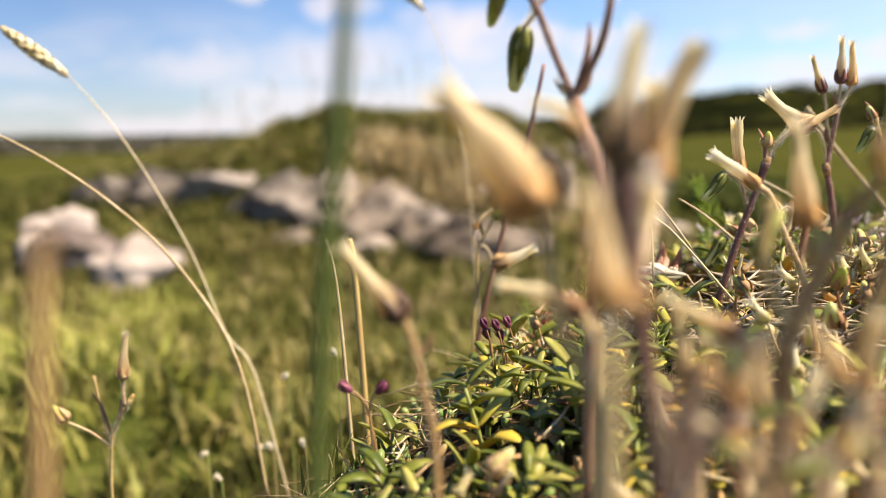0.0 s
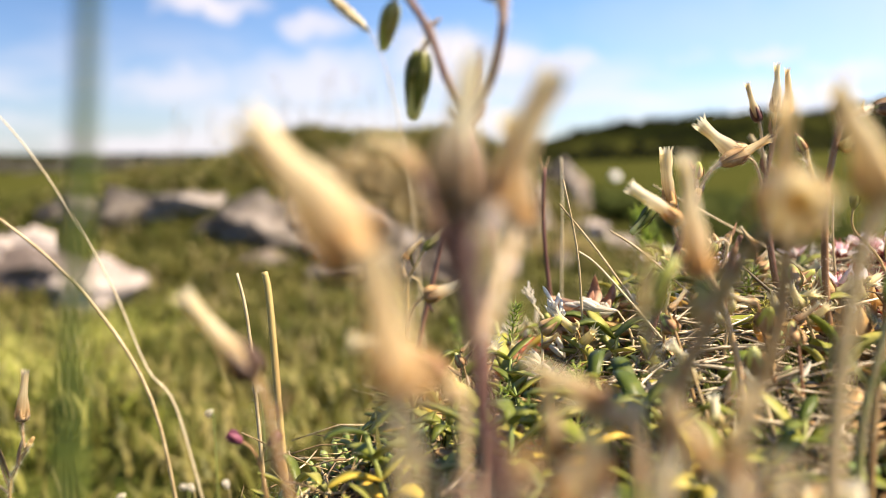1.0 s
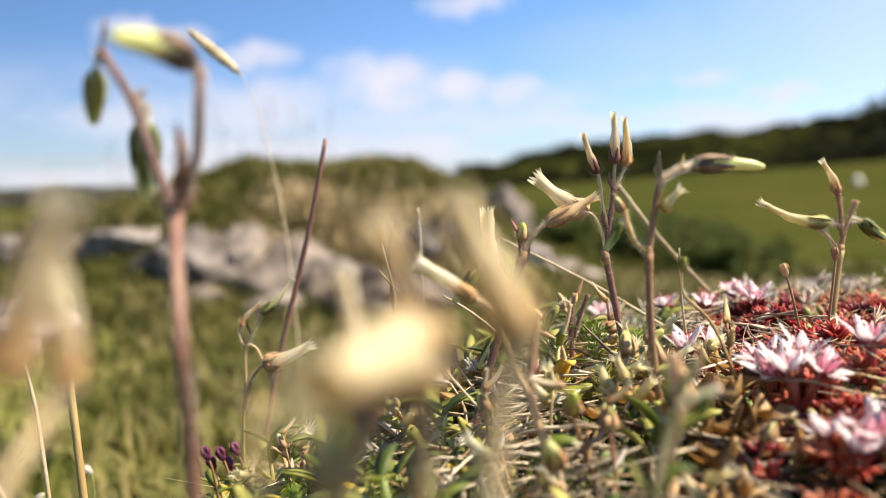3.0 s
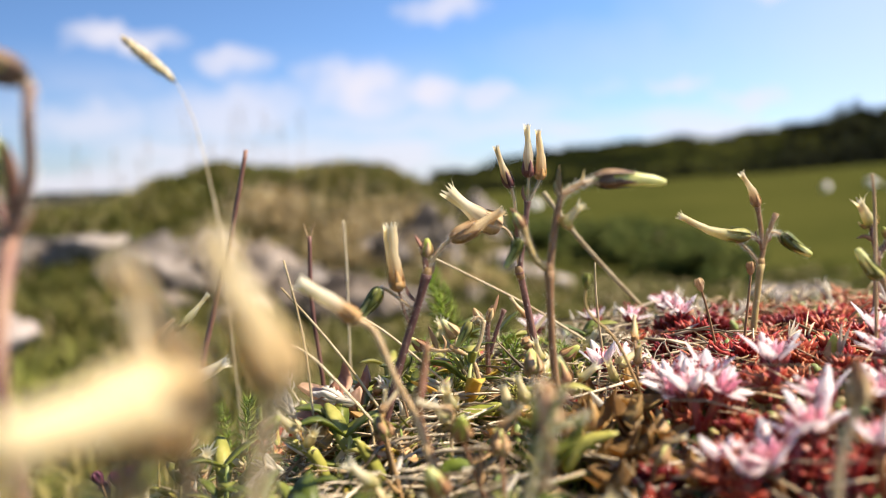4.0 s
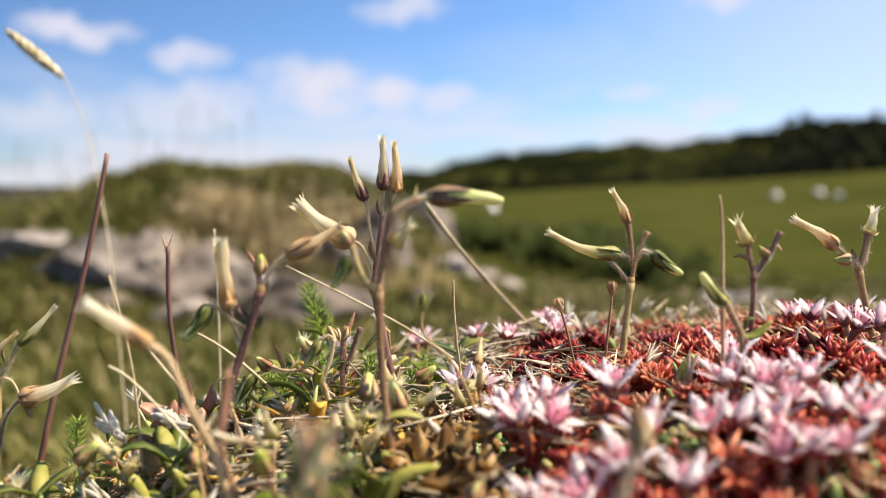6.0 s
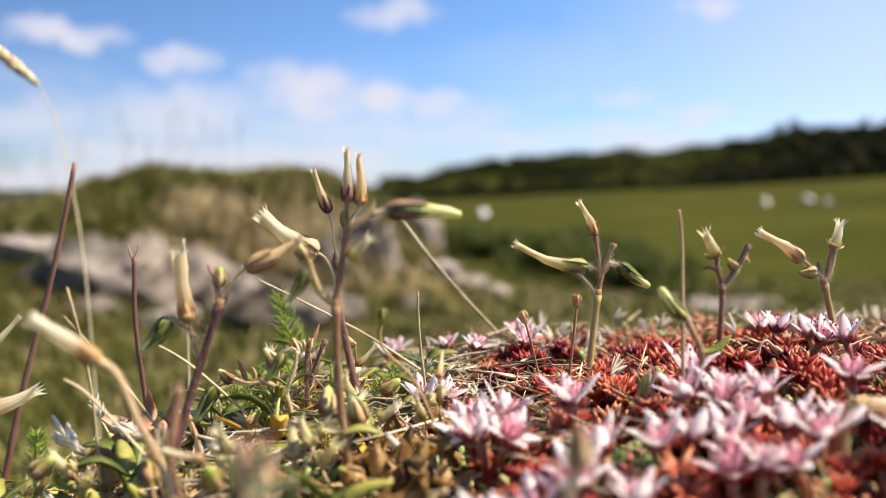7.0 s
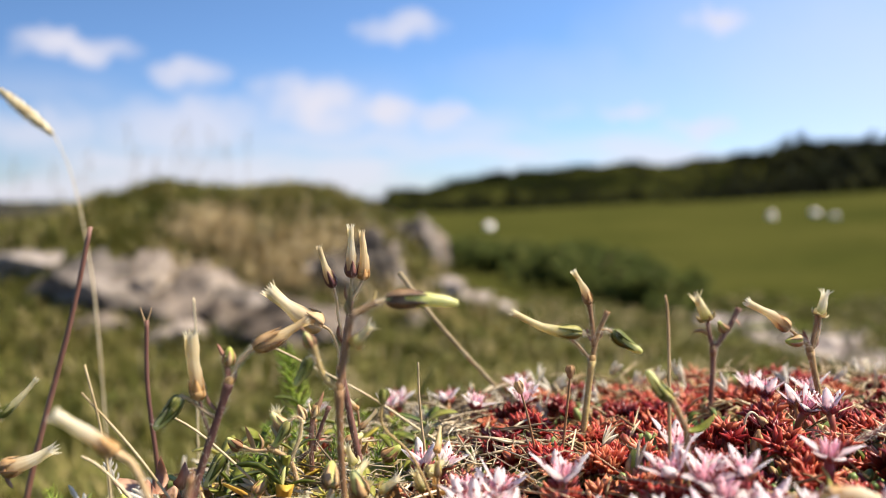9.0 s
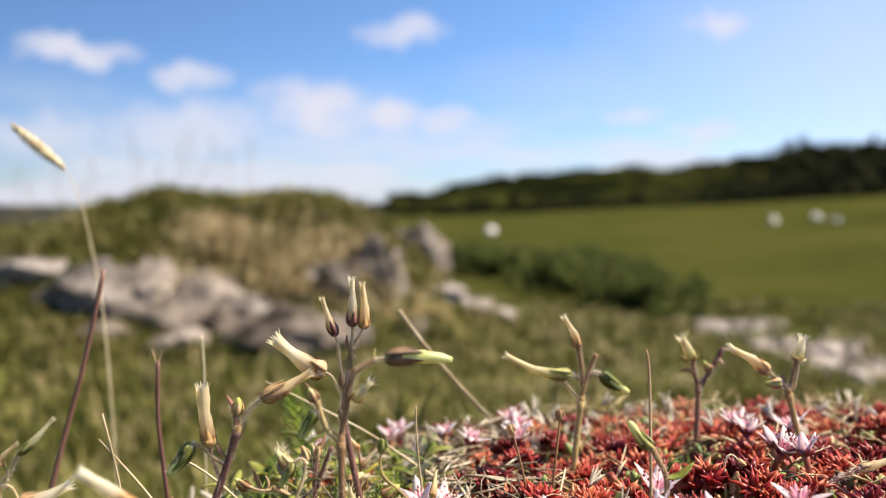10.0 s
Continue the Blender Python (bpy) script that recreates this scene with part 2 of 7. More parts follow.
M_PURPLE = material("purple_bud", [(0.10, 0.02, 0.05), (0.22, 0.06, 0.10)], 900, 0.5, 0.2, 0.1)
M_ROCK = material("grey_limestone", [(0.016, 0.013, 0.011), (0.090, 0.076, 0.064), (0.205, 0.178, 0.156), (0.37, 0.33, 0.30)], 30, 0.85, 1.0, coords="Object", per="object")
M_GRASS = material("turf_grass", [(0.040, 0.051, 0.010), (0.086, 0.096, 0.019), (0.20, 0.175, 0.06)], 9, 0.7, 0, 0.2, per="island", spec=0.1)
M_GRASS_NEAR = material("slope_grass_blade", [(0.080, 0.086, 0.013), (0.15, 0.148, 0.027), (0.30, 0.25, 0.09)], 30, 0.6, 0, 0.3, per="island")
# paler copy of the slope grass; its colour brightens the left bank
M_GRASS_PALE = material("brightened_grass_blade", [(0.21, 0.235, 0.04), (0.34, 0.355, 0.072), (0.50, 0.45, 0.165)], 30, 0.55, 0, 0.4, per="island")
M_TUSSOCK = material("bleached_tussock", [(0.26, 0.195, 0.095), (0.44, 0.355, 0.19), (0.60, 0.50, 0.31)], 9, 0.65, 0, 0.3, per="island")
M_JOINT = material("yellow_brown_joint", [(0.26, 0.14, 0.06), (0.42, 0.27, 0.10)], 900, 0.5, 0.2, 0.1)
M_GRASS_TAN = material("dry_grass", [(0.17, 0.13, 0.05), (0.30, 0.24, 0.11), (0.42, 0.34, 0.18)], 9, 0.65, 0, 0.2, per="island")
M_BUSH = material("dark_bush_leaf", [(0.026, 0.038, 0.009), (0.060, 0.078, 0.018), (0.120, 0.125, 0.036)], 3, 0.8, 0, 0.2, per="island", spec=0.05)
# leaf colours far below real foliage: the clumps' self-shadow is put into them
M_HEATH_SHADED = material("hillside_scrub", [(0.002, 0.003, 0.0015), (0.006, 0.008, 0.0025), (0.017, 0.019, 0.006)], 0.15, 0.9, 0, 0.0, per="island", spec=0.03)
M_AMBER = material("amber_withered_leaf", [(0.20, 0.11, 0.04), (0.46, 0.28, 0.10), (0.72, 0.54, 0.25)], 420, 0.45, 0.7, 0.52)
M_TANGLE = material("grey_dead_grass", [(0.10, 0.075, 0.045), (0.40, 0.325, 0.22), (0.82, 0.73, 0.56)], 700, 0.6, 0.3, 0.15, per="island")
M_ROCK_BROWN = material("brown_limestone", [(0.022, 0.016, 0.011), (0.085, 0.066, 0.050), (0.19, 0.155, 0.125), (0.30, 0.255, 0.215)], 30, 0.85, 1.0)
M_PALE_ROCK = material("pale_pink_limestone", [(0.10, 0.078, 0.068), (0.27, 0.228, 0.205), (0.45, 0.395, 0.36)], 26, 0.85, 0.8)
M_SILVER = material("silvery_scale", [(0.88, 0.84, 0.76), (0.95, 0.93, 0.88)], 900, 0.5, 0.2, 0.8)
M_ROSY = material("rosy_withered_leaf", [(0.40, 0.17, 0.11), (0.60, 0.34, 0.23), (0.76, 0.55, 0.40)], 600, 0.5, 0.5, 0.4)
M_STRAP = material("smooth_yellow_green_leaf", [(0.13, 0.185, 0.025), (0.27, 0.31, 0.050), (0.48, 0.45, 0.11)], 500, 0.4, 0.25, 0.36)
M_MOOR = material("far_moor", [(0.030, 0.031, 0.026), (0.055, 0.054, 0.044), (0.085, 0.078, 0.060)], 0.15, 0.9, 0, 0.0, per="island", spec=0.02)
M_PASTURE_LUMP = material("pale_pasture_lump", [(0.66, 0.63, 0.58), (0.80, 0.78, 0.74)], 8, 0.8, 0.4)


def ground_material():
    m = bpy.data.materials.new("ground_earth_and_turf")
    m.use_nodes = True
    nt = m.node_tree
    N, L = nt.nodes.new, nt.links.new
    bsdf = nt.nodes["Principled BSDF"]
    bsdf.inputs["Roughness"].default_value = 0.95
    bsdf.inputs["Specular IOR Level"].default_value = 0.0
    geo = N("ShaderNodeNewGeometry")
    pos = geo.outputs["Position"]

    def noise_at(scale, detail=4):
        n = N("ShaderNodeTexNoise")
        n.inputs["Scale"].default_value, n.inputs["Detail"].default_value = scale, detail
        L(pos, n.inputs["Vector"])
        return n.outputs[0]

    def ramp(fac, stops):
        r = N("ShaderNodeValToRGB")
        for i, (p, c) in enumerate(stops):
            e = r.color_ramp.elements[i] if i < 2 else r.color_ramp.elements.new(p)
            e.position, e.color = p, (*c, 1)
        L(fac, r.inputs[0])
        return r.outputs[0]

    def blend(fac, a, b):
        x = N("ShaderNodeMix")
        x.data_type = "RGBA"
        L(fac, x.inputs["Factor"])
        L(a, x.inputs["A"])
        L(b, x.inputs["B"])
        return x.outputs["Result"]

    def between(value, lo, hi):
        r = N("ShaderNodeMapRange")
        r.inputs[1].default_value, r.inputs[2].default_value = lo, hi
        L(value, r.inputs[0])
        return r.outputs[0]

    sep = N("ShaderNodeSeparateXYZ")
    L(pos, sep.inputs[0])
    y = sep.outputs["Y"]
    soil = ramp(noise_at(260), [(0.35, (0.022, 0.015, 0.009)), (0.65, (0.085, 0.058, 0.032))])
    turf = blend(between(noise_at(3.0), 0.42, 0.62),
                 ramp(noise_at(30), [(0.3, (0.036, 0.052, 0.011)), (0.7, (0.10, 0.11, 0.028))]),
                 ramp(noise_at(24), [(0.3, (0.070, 0.078, 0.020)), (0.7, (0.145, 0.130, 0.050))]))
    field = blend(between(noise_at(0.9), 0.35, 0.65),
                  ramp(noise_at(0.16), [(0.3, (0.037, 0.042, 0.010)), (0.55, (0.052, 0.056, 0.013)), (0.75, (0.082, 0.075, 0.022))]),
                  ramp(noise_at(0.09), [(0.3, (0.029, 0.036, 0.009)), (0.7, (0.064, 0.064, 0.017))]))
    earth = ramp(noise_at(14), [(0.3, (0.09, 0.055, 0.028)), (0.7, (0.27, 0.19, 0.105))])
    # dark patches take the tone of the shade-darkened scrub, between lighter ones
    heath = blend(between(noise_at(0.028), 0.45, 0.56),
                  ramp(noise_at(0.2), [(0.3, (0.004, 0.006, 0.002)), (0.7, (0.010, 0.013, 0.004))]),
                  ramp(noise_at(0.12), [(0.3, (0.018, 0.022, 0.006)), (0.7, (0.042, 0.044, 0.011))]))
    def away(px, py, sx=1.0):
        """Distance on the plan from a place, with x stretched."""
        v, k = N("ShaderNodeVectorMath"), N("ShaderNodeVectorMath")
        v.operation, k.operation = "MULTIPLY_ADD", "LENGTH"
        L(pos, v.inputs[0])
        v.inputs[1].default_value, v.inputs[2].default_value = (sx, 1, 0), (-px * sx, -py, 0)
        L(v.outputs[0], k.inputs[0])
        return k.outputs["Value"]

    both = N("ShaderNodeMath")
    both.operation = "MAXIMUM"
    L(between(y, 0.30, 0.50), both.inputs[0])
    L(between(away(0.12, 0.15, 0.8), 0.24, 0.36), both.inputs[1])
    # bare earth on the worn right flank of the mound
    worn = N("ShaderNodeMath")
    worn.operation = "MULTIPLY"
    L(between(away(0.26, 2.75, 1.8), 0.95, 0.30), worn.inputs[0])
    L(between(noise_at(5.0), 0.40, 0.55), worn.inputs[1])
    turf = blend(worn.outputs[0], turf, earth)
    c = blend(both.outputs[0], soil, turf)
    c = blend(between(away(0, 0), 5.0, 9.0), c, field)
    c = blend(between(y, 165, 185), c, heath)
    L(c, bsdf.inputs["Base Color"])
    b = N("ShaderNodeBump")
    b.inputs["Strength"].default_value, b.inputs["Distance"].default_value = 0.6, 0.004
    L(noise_at(300), b.inputs["Height"])
    L(b.outputs[0], bsdf.inputs["Normal"])
    return m


M_GROUND = ground_material()


# ---- shape helpers ----
def sweep(bm, pts, radii, sides=8, flat=1.0, caps=True):
    """A tube through pts, its radius taken along radii; flat squeezes one side."""
    pts = [Vector(p) for p in pts]
    n, rings = len(pts), []
    side = None
    for i, p in enumerate(pts):
        d = (pts[min(i + 1, n - 1)] - pts[max(i - 1, 0)]).normalized()
        if side is None:
            side = d.cross(Vector((0.31, 0.92, 0.2)))
            if side.length < 0.1:
                side = d.cross(Vector((1, 0, 0)))
        side = (side - d * side.dot(d)).normalized()
        up = d.cross(side)
        f = i / (n - 1) * (len(radii) - 1)
        k = min(int(f), len(radii) - 2)
        r = radii[k] * (1 - f + k) + radii[k + 1] * (f - k)
        rings.append([bm.verts.new(p + (side * math.cos(a) + up * math.sin(a) * flat) * r) for a in (2 * math.pi * j / sides for j in range(sides))])
    for a, b in zip(rings, rings[1:]):
        for j in range(sides):
            bm.faces.new((a[j], a[(j + 1) % sides], b[(j + 1) % sides], b[j]))
    if caps:
        bm.faces.new(rings[0][::-1])
        bm.faces.new(rings[-1])
    return rings


def curve(pts, steps=5):
    """More points along a smooth line through pts."""
    pts = [Vector(p) for p in pts]
    if len(pts) < 3:
        return [pts[0].lerp(pts[-1], i / steps) for i in range(steps + 1)]
    out = []
    for i in range(len(pts) - 1):
        p0, p1, p2, p3 = pts[max(i - 1, 0)], pts[i], pts[i + 1], pts[min(i + 2, len(pts) - 1)]
        for k in range(steps):
            t = k / steps
            out.append(0.5 * (2 * p1 + (p2 - p0) * t + (2 * p0 - 5 * p1 + 4 * p2 - p3) * t * t + (3 * p1 - p0 - 3 * p2 + p3) * t ** 3))
    return out + [pts[-1]]


def blade(bm, pts, width, normal, cup=0.25, thick=0.12, tip=0.0, shape=None):
    """A leaf or petal along pts: a cupped lens-shaped body with thickness. shape: widths along it, 0 to 1."""
    shape = shape or (0.35, 0.8, 1.0, 0.85, 0.5, tip)
    pts = curve(pts, 3)
    n = len(pts)
    normal = Vector(normal)
    prev = None
    for i, p in enumerate(pts):
        d = (pts[min(i + 1, n - 1)] - pts[max(i - 1, 0)]).normalized()
        s = d.cross(normal)
        s = s.normalized() if s.length > 1e-6 else d.orthogonal().normalized()
        u = s.cross(d)
        f = i / (n - 1) * (len(shape) - 1)
        k = min(int(f), len(shape) - 2)
        w = max(0.03, shape[k] * (1 - f + k) + shape[k + 1] * (f - k)) * width / 2
        ring = [p - s * w + u * w * cup, p - u * w * thick * 2, p + s * w + u * w * cup, p + u * w * thick]
        ring = [bm.verts.new(v) for v in ring]
        if prev:
            for j in range(4):
                bm.faces.new((prev[j], prev[(j + 1) % 4], ring[(j + 1) % 4], ring[j]))
        else:
            bm.faces.new(ring[::-1])
        prev = ring
    bm.faces.new(prev)


def mesh_of(name, bm, mat, smooth=True):
    bmesh.ops.recalc_face_normals(bm, faces=bm.faces)
    me = bpy.data.meshes.new(name)
    bm.to_mesh(me)
    bm.free()
    me.materials.append(mat)
    if smooth:
        me.shade_smooth()
    return me


def part(name, bm, mat, parent, label="", smooth=True):
    ob = new(name, mesh_of(name, bm, mat, smooth))
    ob.parent = parent
    return tagged(ob, label)


def thing(name, at, label, category, group=""):
    ob = new(name)
    ob.empty_display_size = 0.005
    ob.location = at
    return tagged(ob, label, category, group)


def lumpy(bm, amount, scale, seed=0):
    for v in bm.verts:
        v.co += v.co.normalized() * amount * noise.fractal(v.co * scale + Vector((seed * 7.1, seed * 3.3, seed)), 1.0, 2.0, 4)


def smoothstep(a, b, x):
    t = min(1, max(0, (x - a) / (b - a)))
    return t * t * (3 - 2 * t)


def along(table, x):
    """Smooth height from a short table of (place, height)."""
    for (x0, h0), (x1, h1) in zip(table, table[1:]):
        if x <= x1:
            return h0 + (h1 - h0) * smoothstep(x0, x1, max(x, x0))
    return table[-1][1]


# ---- the land: one sheet from under the camera to the horizon ----
MAT_ACROSS = [(-0.30, -0.20), (-0.10, -0.10), (-0.04, -0.045), (-0.012, -0.012), (0.02, 0.001), (0.06, 0.008), (0.11, 0.015), (0.15, 0.0245), (0.20, 0.028), (0.40, 0.027), (0.9, -0.02)]
LAND_AHEAD = [(0.0, 0.0), (0.27, 0.0), (0.50, -0.10), (1.0, -0.25), (2.0, -0.31), (3.5, -0.47), (6.0, -0.80), (9.0, -1.05), (20, -1.35), (60, -1.40), (170, -1.3), (400, -1.3), (3000, -4)]
MOUND = [(-2.8, 0.0), (-1.7, 0.32), (-1.1, 0.42), (-0.88, 0.45), (-0.74, 0.53), (-0.52, 0.56), (-0.12, 0.585), (0.06, 0.575), (0.16, 0.54), (0.25, 0.49), (0.33, 0.44), (0.40, 0.39), (0.46, 0.31), (0.51, 0.22), (0.63, 0.15), (0.76, 0.09), (1.05, 0.0)]
HILL = [(-0.8, 2.5), (-0.3, 2.2), (-0.15, 1.0), (-0.03, 0.4), (0.026, 0.9), (0.079, 5.4), (0.174, 9.1), (0.19, 10.2), (0.263, 11.3), (0.34, 12.7), (0.411, 11.6), (0.44, 13.9), (0.52, 14.3), (0.545, 14.8), (0.579, 16.2), (0.602, 15.6), (0.683, 16.6), (1.2, 19.0)]


def height(x, y):
    slant = 0.36 * max(0, y - 0.13) * smoothstep(0.13, 0.03, x) if y < 0.7 else 0
    near = along(MAT_ACROSS, x - slant) - 0.005 * smoothstep(0.165, 0.26, y) - 0.45 * max(0, 0.165 - y) ** 1.25
    near += 0.009 * math.exp(-((x - 0.090) / 0.022) ** 2 - ((y - 0.225) / 0.05) ** 2)
    near += 0.0018 * noise.noise(Vector((x * 60, y * 60, 0)))
    # the small hummock under the plants stands on a low grassy bank
    z = along(LAND_AHEAD, max(0.62, y))
    k = max(smoothstep(0.24, 0.62, y), smoothstep(0.34, 0.80, math.hypot((x - 0.12) * 0.85, y - 0.16)))
    ahead = along(LAND_AHEAD, max(0.0, y))
    z = near * (1 - k) + (ahead + (z - ahead) * smoothstep(0.30, 0.60, abs(x - 0.1) - 0.45 * y)) * k if y > 0.24 else near * (1 - k) + z * k
    if y < 0.62:
        z += 0.02 * noise.fractal(Vector((x * 1.9, y * 1.9, 6)), 1.0, 2.0, 3) * k
    if y > 0.5:
        z += 0.03 * noise.fractal(Vector((x * 1.6, y * 1.6, 3)), 1.0, 2.0, 4) * smoothstep(0.5, 1.5, y)
        bank = x / y
        # grassy hummock with rocks at its foot
        top = along(MOUND, x) * math.exp(-((y - 3.35) / 0.95) ** 2)
        top *= 1 + 0.03 * noise.fractal(Vector((x * 3, y * 3, 9)), 1.0, 2.0, 4)
        top += 0.016 * noise.noise(Vector((x * 6.5, y * 5, 4))) * min(1, top * 4) * smoothstep(2.2, 2.6, y)
        z += top
        # the pasture lifts towards its far right corner
        z += max(0, bank - 0.12) * 5.1 * smoothstep(8, 90, y)
        z += HILL_LIFT(bank) * smoothstep(165, 262, y) * (1 - 0.5 * smoothstep(300, 900, y))
    if y < 0:
        z += -0.25 * smoothstep(0.3, 4.0, -y)
    return z


def HILL_LIFT(bank):
    h = along(HILL, bank)
    return h * (1 + 0.05 * noise.noise(Vector((bank * 30, 1, 0)))) + 0.5 * noise.noise(Vector((bank * 70, 5, 0))) * min(1, h)


def build_ground():
    ox, oy = 0.10, 0.02
    angles = [radians(a) for a in np.concatenate([np.arange(-46, 58, 0.45), np.arange(58, 314, 4.0)])]
    radii = [0.02]
    while radii[-1] < 3000:
        radii.append(radii[-1] * 1.036)
    verts, faces = [(ox, oy, height(ox, oy))], []
    m = len(angles)
    for r in radii:
        for a in angles:
            x, y = ox + r * math.sin(a), oy + r * math.cos(a)
            verts.append((x, y, height(x, y)))
    for j in range(m):
        faces.append((0, 1 + (j + 1) % m, 1 + j))
    for i in range(len(radii) - 1):
        a, b = 1 + i * m, 1 + (i + 1) * m
        for j in range(m):
            k = (j + 1) % m
            faces.append((a + j, a + k, b + k, b + j))
    me = bpy.data.meshes.new("ground")
    me.from_pydata(verts, [], faces)
    me.materials.append(M_GROUND)
    me.shade_smooth()
    return tagged(new("ground", me), "mossy hummock falling to turf and green pasture", "ground", kind="structure")


build_ground()


def rock(at, size, seed, label, turn=0, mat=None):
    """A weathered boulder: a chipped, uneven block, flattened where it lies."""
    bm = bmesh.new()
    bmesh.ops.create_icosphere(bm, subdivisions=4, radius=1)
    rnd = random.Random(seed)
    planes = [(Vector((rnd.uniform(-1, 1), rnd.uniform(-1, 1), rnd.uniform(-0.4, 1))).normalized(), rnd.uniform(0.45, 0.8)) for _ in range(13)]
    for v in bm.verts:
        for n, d in planes:
            over = v.co.dot(n) - d
            if over > 0:
                v.co -= n * over * 0.9
    lumpy(bm, 0.22, 1.9, seed)
    lumpy(bm, 0.13, 5.5, seed + 3)
    lumpy(bm, 0.07, 13, seed + 5)
    for v in bm.verts:
        v.co = Vector((v.co.x * size[0] / 2, v.co.y * size[1] / 2, v.co.z * size[2] / 2))
    ob = new("rock", mesh_of("rock", bm, mat or M_ROCK))
    ob.matrix_basis = pose(*at, 0, 0, turn)
    return tagged(ob, label, "rock", "rocks on the hummock")


def stone_path(y):
    """Where the band of broken stone lies on the slope."""
    return 1.33 + 0.24 * (y - 1.79) + 0.05 * (y - 1.79) ** 2


LEDGE = [(-0.50, 2.20, 0.24, 0.19), (-0.38, 2.24, 0.19, 0.16), (-0.76, 2.45, 0.20, 0.12), (-0.95, 2.50, 0.22, 0.12), (-0.24, 2.12, 0.21, 0.17), (-0.12, 2.10, 0.15, 0.12), (-1.12, 2.55, 0.20, 0.10), (-0.62, 2.30, 0.13, 0.09)]
FOOT = [(-0.26, 1.97, 0.14, 0.07), (-0.13, 2.00, 0.16, 0.10), (0.0, 1.93, 0.22, 0.13), (0.09, 1.99, 0.13, 0.10), (-0.42, 2.06, 0.13, 0.06), (0.30, 2.18, 0.09, 0.06)]
FLANK = [(0.20, 2.42, 0.11, 0.20), (0.14, 2.40, 0.09, 0.13), (0.09, 2.32, 0.10, 0.13), (0.04, 2.36, 0.08, 0.09), (0.26, 2.44, 0.08, 0.15), (0.385, 2.88, 0.09, 0.17), (0.345, 2.82, 0.08, 0.13), (0.43, 2.90, 0.09, 0.16), (0.40, 2.80, 0.08, 0.11), (0.31, 2.90, 0.07, 0.10),
         (0.16, 2.62, 0.07, 0.06), (0.29, 2.62, 0.08, 0.08)]
SLABS = [(0.42, 2.50, 0.14, 0.06), (0.52, 2.62, 0.15, 0.06), (0.61, 2.66, 0.11, 0.05), (0.47, 2.58, 0.08, 0.05)]
path_rnd = random.Random(5)
for i in range(85):
    # a worn band of broken stone that runs down the slope
    f = path_rnd.uniform(0, 1) ** 1.4
    y = 1.50 + 3.2 * f
    SLABS.append((stone_path(y) + path_rnd.gauss(0, 0.07 + 0.10 * f), y, path_rnd.uniform(0.03, 0.09) * (1 + 0.5 * f), path_rnd.uniform(0.018, 0.042)))
for group, label, deep in ((LEDGE, "weathered grey limestone block in the mound's face", 1.1), (FOOT, "broad pinkish limestone slab at the mound's foot", 0.9),
                           (FLANK, "small limestone stone bedded in the worn slope", 1.0), (SLABS, "flat pale limestone slab sunk in the turf", 1.0)):
    for i, (x, y, w, h) in enumerate(group):
        rock((x, y + w * 0.35, height(x, y) + h * (0.32 if deep > 1 else 0.30)), (w * 1.42, w * deep * 1.3, h * 1.35), len(label) * 10 + i, label, i * 37 % 50 - 25, M_PALE_ROCK if group is SLABS else M_ROCK_BROWN if group is FOOT or i % 3 == 1 else None)
for i, (x, y, w, h) in enumerate([(-0.73, 1.74, 0.18, 0.14), (-0.90, 1.92, 0.20, 0.14), (-1.02, 2.0, 0.18, 0.16)]):
    rock((x, y, height(x, y) + h * 0.30), (w * 1.3, w * 1.2, h * 1.4), i + 80, "pale pink limestone boulder lying on the slope", i * 40, M_PALE_ROCK)
# white spots of unknown kind in the pasture, shaped as pale rounded lumps
for i, (x, y, s) in enumerate([(7.9, 43.5, 0.52), (21.3, 39.6, 0.56), (23.6, 39.7, 0.52), (23.4, 37.6, 0.36)]):
    rock((x, y, height(x, y) + s * 0.35), (s * 1.4, s, s), i + 60, "pale rounded lump of unknown kind in the green pasture", i * 40, M_PASTURE_LUMP)


def blades(name, count, region, mats, size, seed, label, spread=0.35, width=0.05):
    """Uncountable grass: curved tapering blades in tufts, one joined mesh."""
    rnd = random.Random(seed)
    verts, faces = [], []
    made = 0
    while made < count:
        cx, cy = region(rnd)
        tuft = rnd.randint(5, 12)
        for _ in range(tuft):
            h = size(cx, cy) * rnd.uniform(0.5, 1.15)
            x, y = cx + rnd.gauss(0, h * 0.3), cy + rnd.gauss(0, h * 0.3)
            z = height(x, y) - 0.004
            a, lean = rnd.uniform(0, 6.283), rnd.uniform(0.05, spread * 2) * h
            dx, dy = math.cos(a), math.sin(a)
            w = h * width
            k = len(verts)
            for f, ww in ((0, 1), (0.55, 0.8)):
                px, py, pz = x + dx * lean * f * f, y + dy * lean * f * f, z + h * f
                verts += [(px - dy * w * ww, py + dx * w * ww, pz), (px + dy * w * ww, py - dx * w * ww, pz)]
            verts.append((x + dx * lean, y + dy * lean, z + h * (1 - 0.25 * lean / h)))
            faces += [(k, k + 1, k + 3, k + 2), (k + 2, k + 3, k + 4)]
            made += 1
    me = bpy.data.meshes.new(name)
    me.from_pydata(verts, [], faces)
    me.materials.append(mats)
    return tagged(new(name, me), label, "grass", kind="stuff")


def slope_region(rnd):
    while True:
        y = rnd.uniform(0.30, 1.0) ** 1.9 * 9.5
        x = y * rnd.gauss(0.12, 0.46)
        if abs(x - stone_path(y)) > 0.06 + 0.05 * y or rnd.random() < 0.15:
            return x, y


def patch(x, y):
    return noise.noise(Vector((x * 3.1, y * 2.2, 4.7))) + 0.5 * noise.noise(Vector((x * 8, y * 6, 1.3)))


